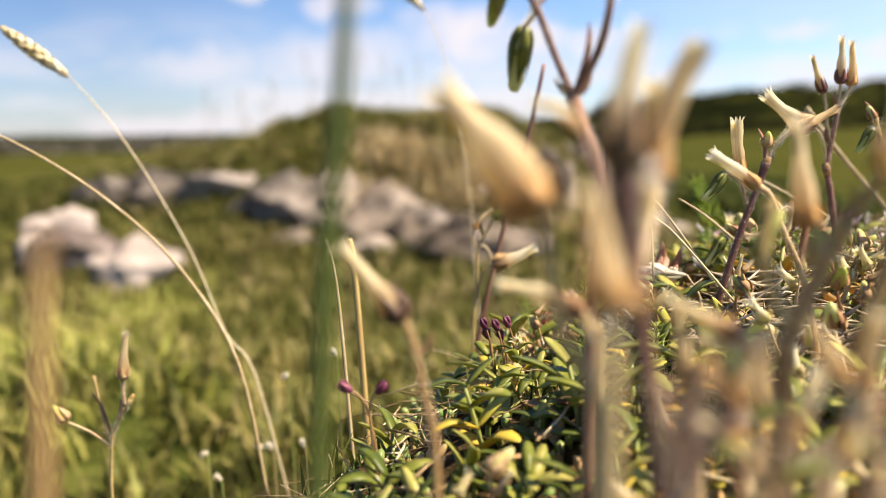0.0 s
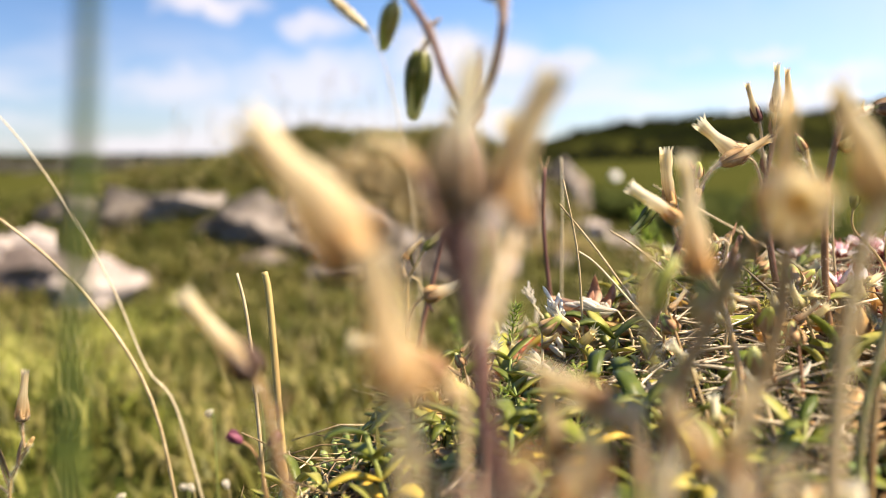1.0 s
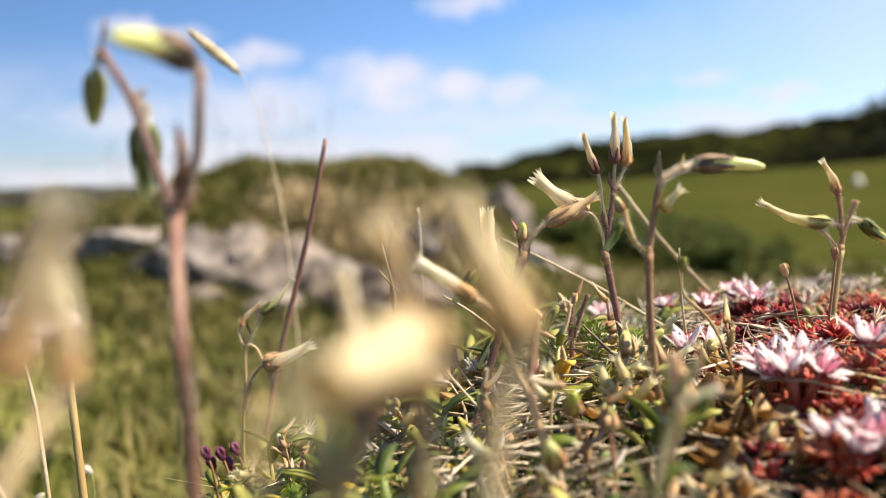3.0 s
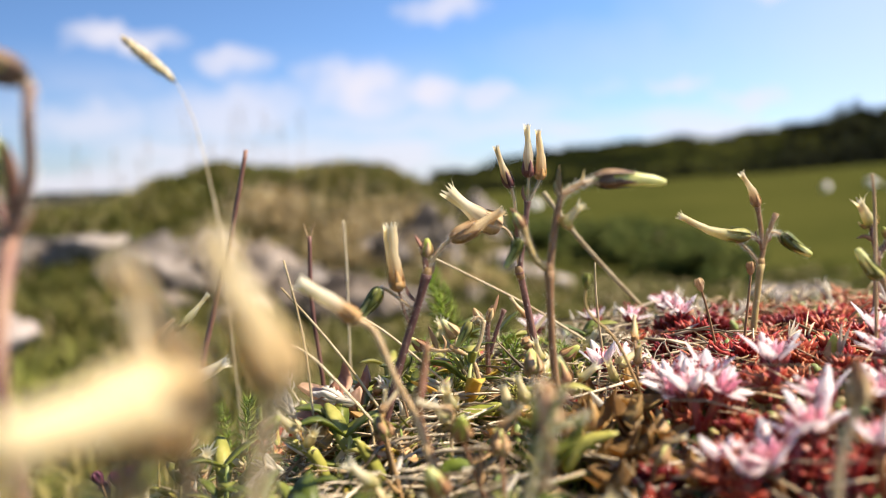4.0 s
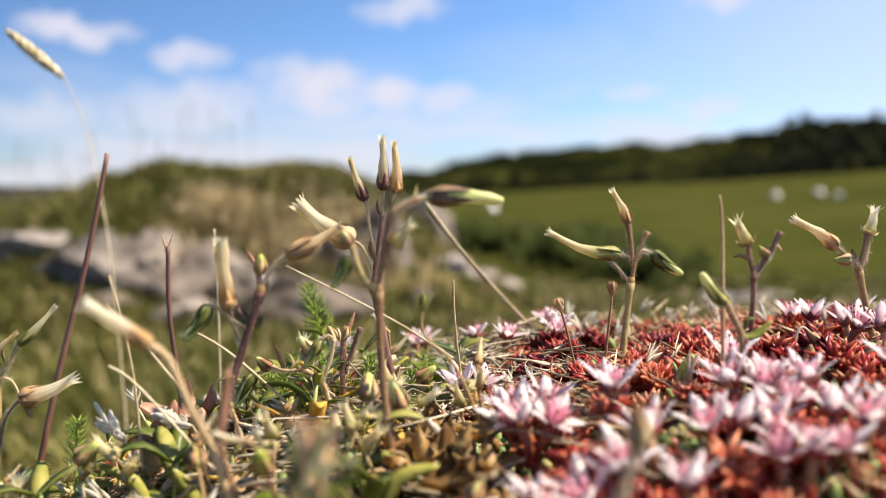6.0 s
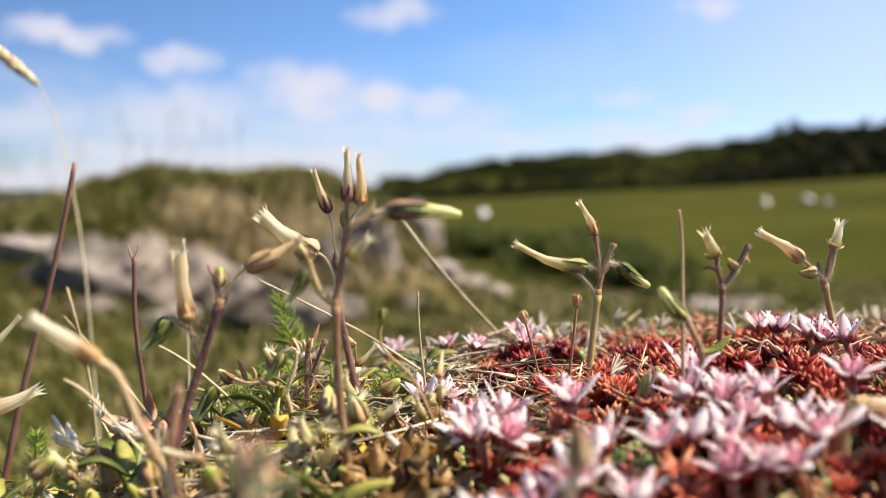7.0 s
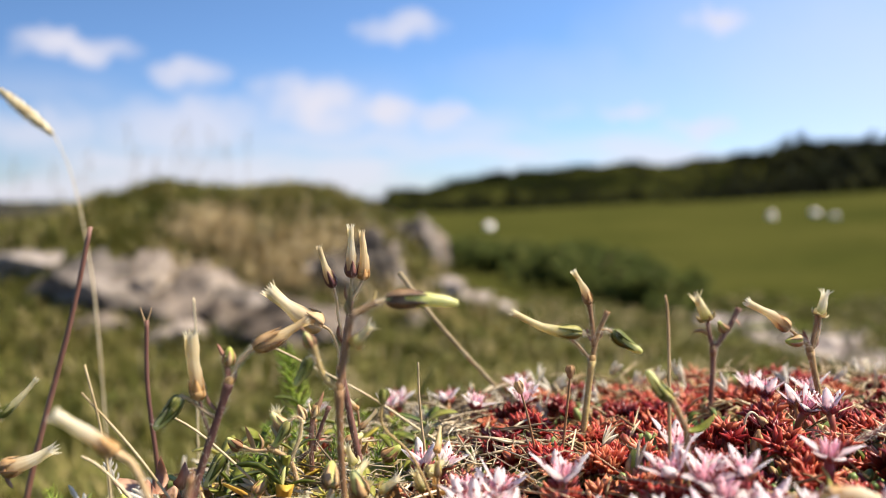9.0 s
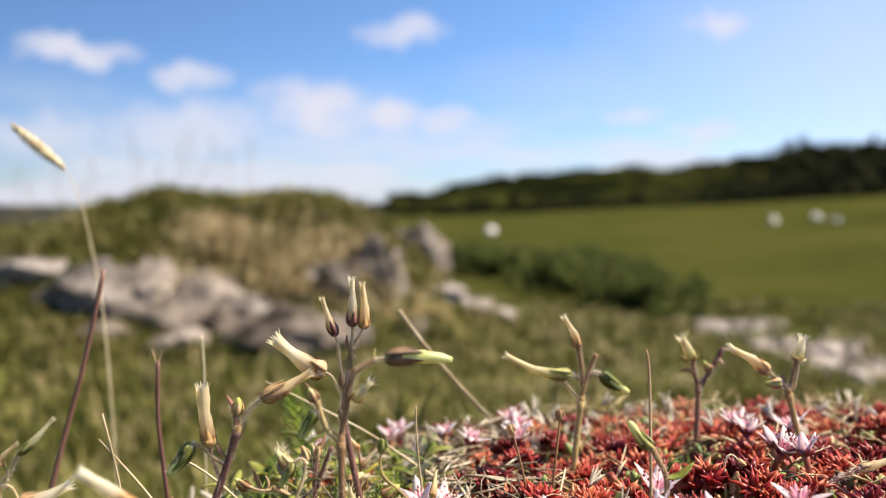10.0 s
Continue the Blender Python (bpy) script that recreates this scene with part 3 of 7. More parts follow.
def mound_green(rnd):
    while True:
        x, y = rnd.gauss(-0.55, 0.75), rnd.gauss(3.1, 0.65)
        if patch(x, y) < 0.12 + 0.25 * (x < -0.5) or y > 2.8 or rnd.random() < 0.1:
            return x, y


def mound_tan(rnd):
    while True:
        x, y = (rnd.gauss(-0.16, 0.20), rnd.gauss(2.56, 0.20)) if rnd.random() < 0.75 else (rnd.gauss(0.15, 0.10), rnd.gauss(2.8, 0.3))
        if (patch(x, y) > -0.05 + 0.15 * (x < -0.6) or rnd.random() < 0.08) and (x < 0.2 or rnd.random() < 0.45):
            return x, y


blades("turf_grass", 40000, slope_region, M_GRASS, lambda x, y: 0.035 + 0.012 * y, 11, "short green turf grass on the slope", 0.5, 0.07)
blades("dry_grass", 8000, slope_region, M_GRASS_TAN, lambda x, y: 0.04 + 0.014 * y, 12, "dry tan grass tufts through the turf", 0.5, 0.05)
def near_slope(rnd):
    while True:
        y = rnd.uniform(0.40, 2.2)
        x = y * rnd.gauss(0.10, 0.46)
        if abs(x - stone_path(y)) > 0.06 + 0.05 * y or rnd.random() < 0.15:
            return x, y


blades("slope_grass", 20000, near_slope, M_GRASS_NEAR, lambda x, y: 0.03 + 0.012 * y, 16, "fine green grass on the near slope", 0.5, 0.06)
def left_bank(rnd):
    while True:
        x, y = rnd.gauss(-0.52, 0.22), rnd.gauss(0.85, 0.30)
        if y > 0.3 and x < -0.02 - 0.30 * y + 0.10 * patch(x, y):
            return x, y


# pale blades added so that this bank looks more brightly lit
blades("lush_grass", 7500, left_bank, M_GRASS_PALE, lambda x, y: 0.03 + 0.02 * y, 19, "paler grass put on the left bank to brighten it", 0.6, 0.06)


def around(rnd):
    while True:
        a, r = rnd.uniform(0, 6.283), rnd.uniform(0.3, 1.0) ** 1.6 * 3.2
        x, y = 0.12 + r * math.sin(a), 0.1 + r * math.cos(a)
        if y < 0.35 and math.hypot(x - 0.12, y - 0.1) > 0.42 and (y < 0 or abs(x - 0.1) > 0.3 + 0.6 * y):
            return x, y


blades("bank_grass", 12000, around, M_GRASS_NEAR, lambda x, y: 0.05, 18, "short turf grass on the bank round the hummock", 0.6, 0.06)
blades("hummock_grass", 30000, mound_green, M_GRASS, lambda x, y: 0.06, 13, "rough green grass on the hummock", 0.5, 0.07)
blades("hummock_dry_grass", 3600, mound_tan, M_GRASS_TAN, lambda x, y: 0.065, 14, "bleached tussock grass on the hummock", 0.6, 0.06)


tussock_rnd = random.Random(55)
TUSSOCKS = [(tussock_rnd.uniform(-1.3, 0.42), tussock_rnd.uniform(2.35, 3.5)) for _ in range(110)]


def on_tussocks(rnd, which):
    x, y = TUSSOCKS[rnd.randrange(55) * 2 + which]
    if which == 0:
        x, y = -0.36 + (x + 1.3) * 0.32, 2.32 + (y - 2.35) * 0.42
    return rnd.gauss(x, 0.028), rnd.gauss(y, 0.035)


blades("bleached_tussock", 2300, lambda rnd: on_tussocks(rnd, 0), M_TUSSOCK, lambda x, y: 0.10, 23, "bleached straw-coloured tussocks on the mound", 0.7, 0.05)
def ledge_region(rnd):
    return rnd.uniform(-0.75, 0.15), rnd.gauss(2.36, 0.05) if rnd.random() < 0.5 else rnd.gauss(2.04, 0.05)


blades("ledge_grass", 3600, ledge_region, M_GRASS_NEAR, lambda x, y: 0.055, 25, "rough grass creeping round the ledge rocks", 0.7, 0.06)
blades("green_tussock", 6000, lambda rnd: on_tussocks(rnd, 1), M_GRASS_NEAR, lambda x, y: 0.075, 24, "dark green tussocks on the mound", 0.7, 0.06)


def seed_stalk(x, y, h, rnd):
    """A thin wild-grass stalk with a loose seed head, standing on the hummock."""
    ob = thing("grass_stalk", (x, y, height(x, y)), "thin dry seed stalk of tall grass on the hummock", "grass", "seed stalks")
    lean = Vector((rnd.uniform(-0.15, 0.15), rnd.uniform(-0.1, 0.1), 1)) * h
    line = curve([(0, 0, -0.02), lean * 0.5 + Vector((0, 0, h * 0.05)), lean], 4)
    bm = bmesh.new()
    sweep(bm, line, [0.0016, 0.0012, 0.0007], 5)
    part("stalk", bm, M_GRASS_TAN, ob)
    bm = bmesh.new()
    for k in range(6):
        p = line[-4].lerp(line[-1], k / 6) + Vector((rnd.gauss(0, 0.003), rnd.gauss(0, 0.003), 0))
        blade(bm, [p, p + Vector((rnd.gauss(0, 0.004), 0, 0.008)), p + Vector((rnd.gauss(0, 0.006), 0, 0.018))], 0.0025, (0, -1, 0))
    part("seed_head", bm, M_GRASS_TAN, ob)
    return ob


stalk_rnd = random.Random(77)
for _ in range(16):
    seed_stalk(stalk_rnd.uniform(-1.1, -0.2), stalk_rnd.uniform(3.0, 3.5), stalk_rnd.uniform(0.12, 0.30), stalk_rnd)


def bush(at, size, seed, label, mat, count, leaf):
    """A low bush: short limbs under a ragged crown of small separate leaves."""
    rnd = random.Random(seed)
    ob = thing("bush", at, label, "bush", "bushes in the pasture")
    bm = bmesh.new()
    for _ in range(7):
        a, r = rnd.uniform(0, 6.283), rnd.uniform(0.1, 0.7)
        tip = Vector((math.cos(a) * r * size[0] / 2, math.sin(a) * r * size[1] / 2, size[2] * rnd.uniform(0.5, 0.9)))
        sweep(bm, curve([(0, 0, -0.05), tip * 0.5 + Vector((0, 0, size[2] * 0.1)), tip], 2), [size[2] * 0.035, size[2] * 0.006], 5)
    part("limb", bm, M_STICK, ob)
    verts, faces = [], []
    clumps = [(rnd.gauss(0, 0.42), rnd.gauss(0, 0.42), rnd.uniform(0.15, 0.75), rnd.uniform(0.2, 0.42)) for _ in range(26)]
    for i in range(count):
        cx, cy, cz, r = clumps[i % 26]
        d = Vector((rnd.gauss(0, 1), rnd.gauss(0, 1), rnd.gauss(0, 0.8))).normalized() * r * rnd.uniform(0.5, 1.1)
        p = Vector(((cx + d.x) * size[0] / 2, (cy + d.y) * size[1] / 2, max(0.02, cz + d.z * 0.7) * size[2]))
        u = Vector((rnd.gauss(0, 1), rnd.gauss(0, 1), rnd.gauss(0, 1))).normalized() * leaf
        v = u.orthogonal().normalized() * leaf * 0.5
        k = len(verts)
        verts += [p - u, p - v * 0.9, p + u, p + v * 0.9]
        faces.append((k, k + 1, k + 2, k + 3))
    me = bpy.data.meshes.new("crown")
    me.from_pydata(verts, [], faces)
    me.materials.append(mat)
    new("crown", me).parent = ob
    return ob


BUSHES = [(2.53, 18.3, 1.5, 1.1, 0.75), (3.01, 17.4, 1.6, 1.2, 0.76), (3.37, 16.0, 1.5, 1.1, 0.70), (3.31, 13.2, 1.3, 0.9, 0.62), (3.22, 11.2, 1.2, 0.9, 0.64), (3.18, 9.85, 1.05, 0.8, 0.63),
          (3.26, 9.06, 0.95, 0.7, 0.60), (2.80, 7.0, 0.65, 0.5, 0.42), (2.40, 5.6, 0.42, 0.35, 0.26), (4.42, 12.9, 1.5, 1.1, 0.60), (4.74, 17.2, 1.8, 1.3, 0.64), (3.9, 11.0, 1.1, 0.9, 0.55)]
for i, (x, y, w, d, h) in enumerate(BUSHES):
    bush((x, y, height(x, y) - 0.02), (w * 1.15, d, h * 0.98), 100 + i, "dark green bramble-like bush in the grass", M_BUSH, 1500, 0.03 + 0.0035 * y)


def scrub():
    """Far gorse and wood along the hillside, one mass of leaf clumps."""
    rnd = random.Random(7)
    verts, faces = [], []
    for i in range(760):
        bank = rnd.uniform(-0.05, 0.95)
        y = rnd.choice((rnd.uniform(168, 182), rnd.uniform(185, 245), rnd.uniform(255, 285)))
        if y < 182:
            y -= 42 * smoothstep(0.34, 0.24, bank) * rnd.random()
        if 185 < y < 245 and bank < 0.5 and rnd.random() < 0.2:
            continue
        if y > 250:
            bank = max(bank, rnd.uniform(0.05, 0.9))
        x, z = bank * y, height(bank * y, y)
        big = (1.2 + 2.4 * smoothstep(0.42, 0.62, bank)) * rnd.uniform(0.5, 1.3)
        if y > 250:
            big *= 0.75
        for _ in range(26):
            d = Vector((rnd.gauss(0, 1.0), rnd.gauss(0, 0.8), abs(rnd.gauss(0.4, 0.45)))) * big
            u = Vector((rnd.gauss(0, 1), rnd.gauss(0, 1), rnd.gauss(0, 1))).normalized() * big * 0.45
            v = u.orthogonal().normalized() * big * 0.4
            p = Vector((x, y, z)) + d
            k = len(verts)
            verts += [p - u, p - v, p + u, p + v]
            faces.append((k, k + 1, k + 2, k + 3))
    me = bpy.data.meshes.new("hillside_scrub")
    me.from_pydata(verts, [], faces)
    me.materials.append(M_HEATH_SHADED)
    return tagged(new("hillside_scrub", me), "gorse and woodland along the far hill, colour darkened for its shade", "scrub", kind="stuff")


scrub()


def moor():
    """Low heather and wall-dark growth far out on the other side of the mound."""
    rnd = random.Random(17)
    verts, faces = [], []
    for i in range(900):
        bank, y = rnd.uniform(-0.95, -0.02), rnd.uniform(75, 175)
        x = bank * y
        z, big = height(x, y), rnd.uniform(0.35, 0.9) * (1 + 0.012 * (y - 75)) * (0.75 + 0.5 * noise.noise(Vector((bank * 9, 3, 1))))
        for _ in range(9):
            p = Vector((x + rnd.gauss(0, 1.3) * big, y + rnd.gauss(0, 1.0) * big, z + abs(rnd.gauss(0, 0.4)) * big))
            u = Vector((rnd.gauss(0, 1), rnd.gauss(0, 1), rnd.gauss(0, 0.5))).normalized() * big * 0.9
            v = u.orthogonal().normalized() * big * 0.5
            k = len(verts)
            verts += [p - u, p - v, p + u, p + v]
            faces.append((k, k + 1, k + 2, k + 3))
    me = bpy.data.meshes.new("far_moor")
    me.from_pydata(verts, [], faces)
    me.materials.append(M_MOOR)
    return tagged(new("far_moor", me), "grey-brown moor and low scrub far beyond the mound", "scrub", kind="stuff")


moor()


# ---- mouse-ear plants ----
def toward(p, base):
    return Vector(p) - base


def capsule(parent, kind, pts):
    """A seed capsule on its stalk: the papery tube with its ring of teeth, and the calyx of five sepals round its foot."""
    pts = curve(pts, 5)
    n = len(pts)
    length = sum((b - a).length for a, b in zip(pts, pts[1:]))
    tube_mat = {"wide": M_TUBE, "fat": M_TUBE_TAN, "straw": M_TUBE, "tan": M_TUBE_TAN, "tan_long": M_TUBE_TAN, "dark": M_TUBE, "pink": M_TUBE, "open": M_TUBE_FRESH,
                "green": M_TUBE_GREEN, "green_dark": M_TUBE_GREEN, "green_straw": M_TUBE_FRESH, "bud": M_TUBE_GREEN, "dry_bud": M_CALYX_TAN, "dark_fat": M_TUBE, "pale": M_HUSK_PALE}[kind]
    calyx_mat = {"wide": M_TUBE_TAN, "fat": M_TUBE_TAN, "straw": M_CALYX_TAN, "tan": M_TUBE_TAN, "tan_long": M_CALYX_TAN, "dark": M_CALYX_DARK, "pink": M_CALYX_DARK, "open": M_CALYX_STRAW,
                 "green": M_CALYX_GREEN, "green_dark": M_CALYX_BROWN, "green_straw": M_CALYX_GREEN, "bud": M_CALYX_TAN, "dry_bud": M_STEM_TAN, "dark_fat": M_CALYX_BROWN, "pale": M_HUSK_PALE}[kind]
    reach = {"wide": 0.4, "fat": 0.34, "straw": 0.36, "tan": 0.34, "tan_long": 0.62, "dark": 0.40, "pink": 0.48, "open": 0.45, "green": 0.86, "green_dark": 0.56, "green_straw": 0.45, "bud": 0.9, "dry_bud": 0.8, "dark_fat": 0.58, "pale": 0.4}[kind]
    fat = min(0.0022, length * {"open": 0.18, "bud": 0.24, "dry_bud": 0.20, "dark_fat": 0.125, "pale": 0.135, "green": 0.135, "green_dark": 0.10, "tan_long": 0.11, "green_straw": 0.070, "wide": 0.104, "fat": 0.17}.get(kind, 0.098 if length < 0.0115 else 0.135))
    wide = {"straw": 1.0, "open": 1.15}.get(kind, 0.85)
    bm = bmesh.new()
    closed = kind in ("green", "green_dark", "bud", "dry_bud")
    shape = [0.5, 0.95, 1.0, 0.97, 0.85, 0.72, 0.42] if kind == "green_dark" else [0.55, 0.95, 1.0, 1.0, 0.93, 0.80, 0.45] if kind == "green" else [0.5, 0.95, 1.05, 1.0, 0.85, 0.6, 0.25] if closed else [0.5, 0.95, 1.02, 1.0, 0.96, 0.95, 1.02] if kind == "wide" else [0.55, 1.08, 1.15, 0.98, 0.78 * wide, 0.68 * wide, 0.76 * wide]
    rings = sweep(bm, pts, [fat * s for s in shape], 20, caps=closed)
    for i, ring in enumerate(rings):
        # ribs along the wall, and a slightly crumpled papery surface
        for j, v in enumerate(ring):
            out = v.co - pts[i]
            v.co += out * ((0.045 if j % 2 else -0.06) + 0.10 * noise.noise(v.co * 900) + 0.26 * noise.noise(v.co * 330) + 0.16 * noise.noise(v.co * 620))
    if not closed:
        # ten teeth that splay a little, and the inner wall of the tube
        last, d = rings[-1], (pts[-1] - pts[-2]).normalized()
        for j in range(0, 20, 2):
            a, b = last[j].co, last[(j + 2) % 20].co
            mid = (a + b) / 2
            outward = (mid - pts[-1]).normalized()
            tip = mid + (d * 0.9 + outward * (0.9 if kind == "open" else 0.55) * (0.4 + 1.0 * (j % 6) / 5)) * fat * (1.5 if kind == "open" else 1.0)
            t = bm.verts.new(tip)
            bm.faces.new((last[j], last[j + 1], last[(j + 2) % 20], t))
        deep = [bm.verts.new(v.co.lerp(pts[-3], 0.12)) for v in last]
        low = [bm.verts.new(pts[-4] + (v.co - pts[-1]) * 0.6) for v in last]
        for j in range(20):
            k = (j + 1) % 20
            bm.faces.new((deep[k], deep[j], low[j], low[k]))
    ob = part("capsule", bm, tube_mat, parent, {"green": "green ripening pod", "green_dark": "yellow-green pod tip", "bud": "closed bud", "dry_bud": "dry tan bud"}.get(kind, "straw-coloured papery seed tube"))
    axis = pts[-1] - pts[0]
    tone = ob.data.attributes.new("tip", "FLOAT", "POINT")
    for v, value in zip(ob.data.vertices, tone.data):
        value.value = (v.co - pts[0]).dot(axis) / axis.length_squared
    if not closed:
        vein = ob.data.attributes.new("rib", "FLOAT", "POINT")
        for i, value in enumerate(vein.data):
            value.value = (0.0 if i % 2 else 1.0) * (i < 20 * n)
    # calyx

    def girth(i):
        f = i / (n - 1) * (len(shape) - 1)
        k = min(int(f), len(shape) - 2)
        return fat * (shape[k] * (1 - f + k) + shape[k + 1] * (f - k))

    m = max(2, int(round(reach * (n - 1))))
    bm = bmesh.new()
    sweep(bm, pts[:max(3, m // 2 + 1)], [fat * 0.45, fat * 1.03, fat * 1.06] if closed else [fat * 0.45, fat * 1.2, fat * 1.22], 10, caps=True)
    d0 = (pts[m] - pts[0]).normalized()
    s0 = d0.orthogonal().normalized()
    for j in range(5):
        a = j * 2 * math.pi / 5 + 0.3
        o = Matrix.Rotation(a, 3, d0) @ s0
        path = []
        for i in range(0, m + 1, max(1, m // 4)):
            f = i / m
            if closed:
                path.append(pts[i] + o * (girth(i) * 1.05 + 0.00006 + fat * 0.25 * max(0, f - 0.85)))
                continue
            path.append(pts[i] + o * fat * (0.8 if kind == "wide" else 1.0) * (0.5 + 0.72 * math.sin(min(1, f * 1.5) * math.pi / 2) + (0.15 * max(0, f - 0.6) if kind != "open" else 0.9 * f)))
        if len(path) > 2:
            blade(bm, path, fat * (1.35 if closed else 1.4), -o, -0.35, 0.1, 0.05)
    part("calyx", bm, calyx_mat, ob)
    if length > 0.006:
        fuzz = bmesh.new()
        hairs(fuzz, pts[:m + 1], fat * 1.15, 70, random.Random(round(length * 1e6)))
        part("fuzz", fuzz, M_WHITE, ob)
    return ob


def hairs(bm, pts, radius, count, rnd):
    """Short pale hairs standing off a stem."""
    for _ in range(count):
        f = rnd.uniform(0, len(pts) - 1.001)
        i = int(f)
        p = pts[i].lerp(pts[i + 1], f - i)
        d = (pts[i + 1] - pts[i]).normalized()
        o = Matrix.Rotation(rnd.uniform(0, 6.28), 3, d) @ d.orthogonal().normalized()
        w = o.cross(d) * 0.000034
        root, tip = p + o * radius * 0.9, p + o * (radius + rnd.uniform(0.0005, 0.0011)) + d * rnd.uniform(-0.0002, 0.0003)
        bm.faces.new([bm.verts.new(v) for v in (root - w, root + w, tip)])


def cerastium(label, stems, caps=(), bracts=(), leaves=()):
    rnd = random.Random(label)
    base = Vector(stems[0][1][0])
    base.z = min(base.z, height(base.x, base.y) + 0.002)
    ob = thing("mouse_ear_plant", base, label, "wild plant", "mouse-ear plants")
    mat = M_STEM_PURPLE if label.split()[0] in ("purple-brown", "brown", "forked", "tall") else M_STEM_TAN if label.split()[0] in ("tan", "dry", "pale", "upright", "leaning", "fallen", "low") else M_STEM_GREEN if "green mouse-ear shoot" in label else M_STEM
    fuzz = bmesh.new()
    for i, (r, pts) in enumerate(stems):
        pts = [toward(p, base) for p in pts]
        if i == 0:
            foot = pts[0].copy()
            foot.z = -0.004
            pts = ([Vector((foot.x, foot.y, -0.004))] if pts[0].z > 0.002 else []) + pts
        line = curve(pts, 5)
        bm = bmesh.new()
        k = len(line)
        rr = [r * (1.12 if j in (0, 6) else 1.0) * (1 - 0.12 * j / 6) for j in range(7)]
        rr[-1] *= 1.35 if r > 0.0004 else 1.0
        sweep(bm, line, rr, 8)
        part("stem" if i == 0 else ("branch" if r > 0.0004 else "stalk"), bm, mat if r > 0.0004 else M_STEM_TAN if rnd.random() < 0.5 else mat, ob)
        hairs(fuzz, line, r, int(len(line) * 30), rnd)
        if i == 0 and len(stems) > 1 and r > 0.0004:
            # swollen joint where the stem forks
            bm = bmesh.new()
            d = (line[-1] - line[-2]).normalized()
            sweep(bm, [line[-1] - d * 0.0016, line[-1] - d * 0.0006, line[-1] + d * 0.0003, line[-1] + d * 0.0013], [r * 0.98, r * 1.12, r * 1.14, r * 0.95], 9)
            part("joint", bm, M_JOINT, ob)
    part("fuzz", fuzz, M_WHITE, ob)
    for kind, pts in caps:
        capsule(ob, kind, [toward(p, base) for p in pts])
    for pts in bracts:
        bm = bmesh.new()
        a, b = toward(pts[0], base), toward(pts[-1], base)
        side = Vector((rnd.uniform(-1, 1), -1, rnd.uniform(-0.3, 0.3)))
        blade(bm, [a, toward(pts[1], base), b], min(0.0016, max(0.0008, (b - a).length * 0.24)), side, 0.35, 0.15)
        part("bract", bm, M_BRACT, ob)
    for pts in leaves:
        bm = bmesh.new()
        a, b = toward(pts[0], base), toward(pts[-1], base)
        blade(bm, [a, toward(pts[1], base), b], (b - a).length * 0.32, (0, -0.4, 1), 0.25, 0.12)
        part("leaf", bm, M_LEAF, ob)
    return ob


cerastium('reddish mouse-ear stem with a green pod and dry bracts',
    stems=[(0.00068, [(0.1098, 0.1704, 0.0115), (0.1070, 0.1704, 0.0308), (0.1062, 0.1704, 0.0403), (0.1060, 0.1704, 0.0508)]),
           (0.00059, [(0.1060, 0.1704, 0.0508), (0.1068, 0.1704, 0.0561), (0.1078, 0.1704, 0.0616), (0.1084, 0.1704, 0.0632)]),
           (0.00054, [(0.1084, 0.1704, 0.0632), (0.1104, 0.1704, 0.0643), (0.1121, 0.1704, 0.0651)]),
           (0.00032, [(0.1121, 0.1704, 0.0651), (0.1131, 0.1704, 0.0653), (0.1140, 0.1704, 0.0655)]),
           (0.00054, [(0.1060, 0.1704, 0.0508), (0.1038, 0.1704, 0.0527), (0.1027, 0.1704, 0.0553), (0.1018, 0.1704, 0.0581)]),
           (0.00032, [(0.1025, 0.1704, 0.0553), (0.1018, 0.1704, 0.0562), (0.1013, 0.1704, 0.0559)])],
    caps=[('green_dark', [(0.1138, 0.1704, 0.0655), (0.1193, 0.1704, 0.0656), (0.1257, 0.1704, 0.0648)]),
          ('green', [(0.1014, 0.1704, 0.0562), (0.1005, 0.1704, 0.0542), (0.0987, 0.1704, 0.0515)]),
          ('open', [(0.1082, 0.1704, 0.0581), (0.1096, 0.1702, 0.0595), (0.1112, 0.1698, 0.0612)]),
          ('bud', [(0.1018, 0.1704, 0.0579), (0.1011, 0.1704, 0.0592), (0.1004, 0.1704, 0.0605)])],
    bracts=[[(0.1082, 0.1704, 0.0632), (0.1079, 0.1704, 0.0656), (0.1080, 0.1704, 0.0680)],
            [(0.1102, 0.1704, 0.0641), (0.1116, 0.1704, 0.0656), (0.1121, 0.1704, 0.0674)],
            [(0.1081, 0.1704, 0.0625), (0.1073, 0.1704, 0.0642), (0.1072, 0.1704, 0.0657)],
            [(0.1058, 0.1704, 0.0506), (0.1050, 0.1704, 0.0517), (0.1046, 0.1704, 0.0529)],
            [(0.1020, 0.1704, 0.0579), (0.1011, 0.1704, 0.0597), (0.0997, 0.1704, 0.0614)]],
    leaves=[[(0.1067, 0.1704, 0.0306), (0.1034, 0.1704, 0.0315), (0.0995, 0.1704, 0.0306)],
            [(0.1067, 0.1704, 0.0306), (0.1100, 0.1704, 0.0313), (0.1133, 0.1704, 0.0302)]])

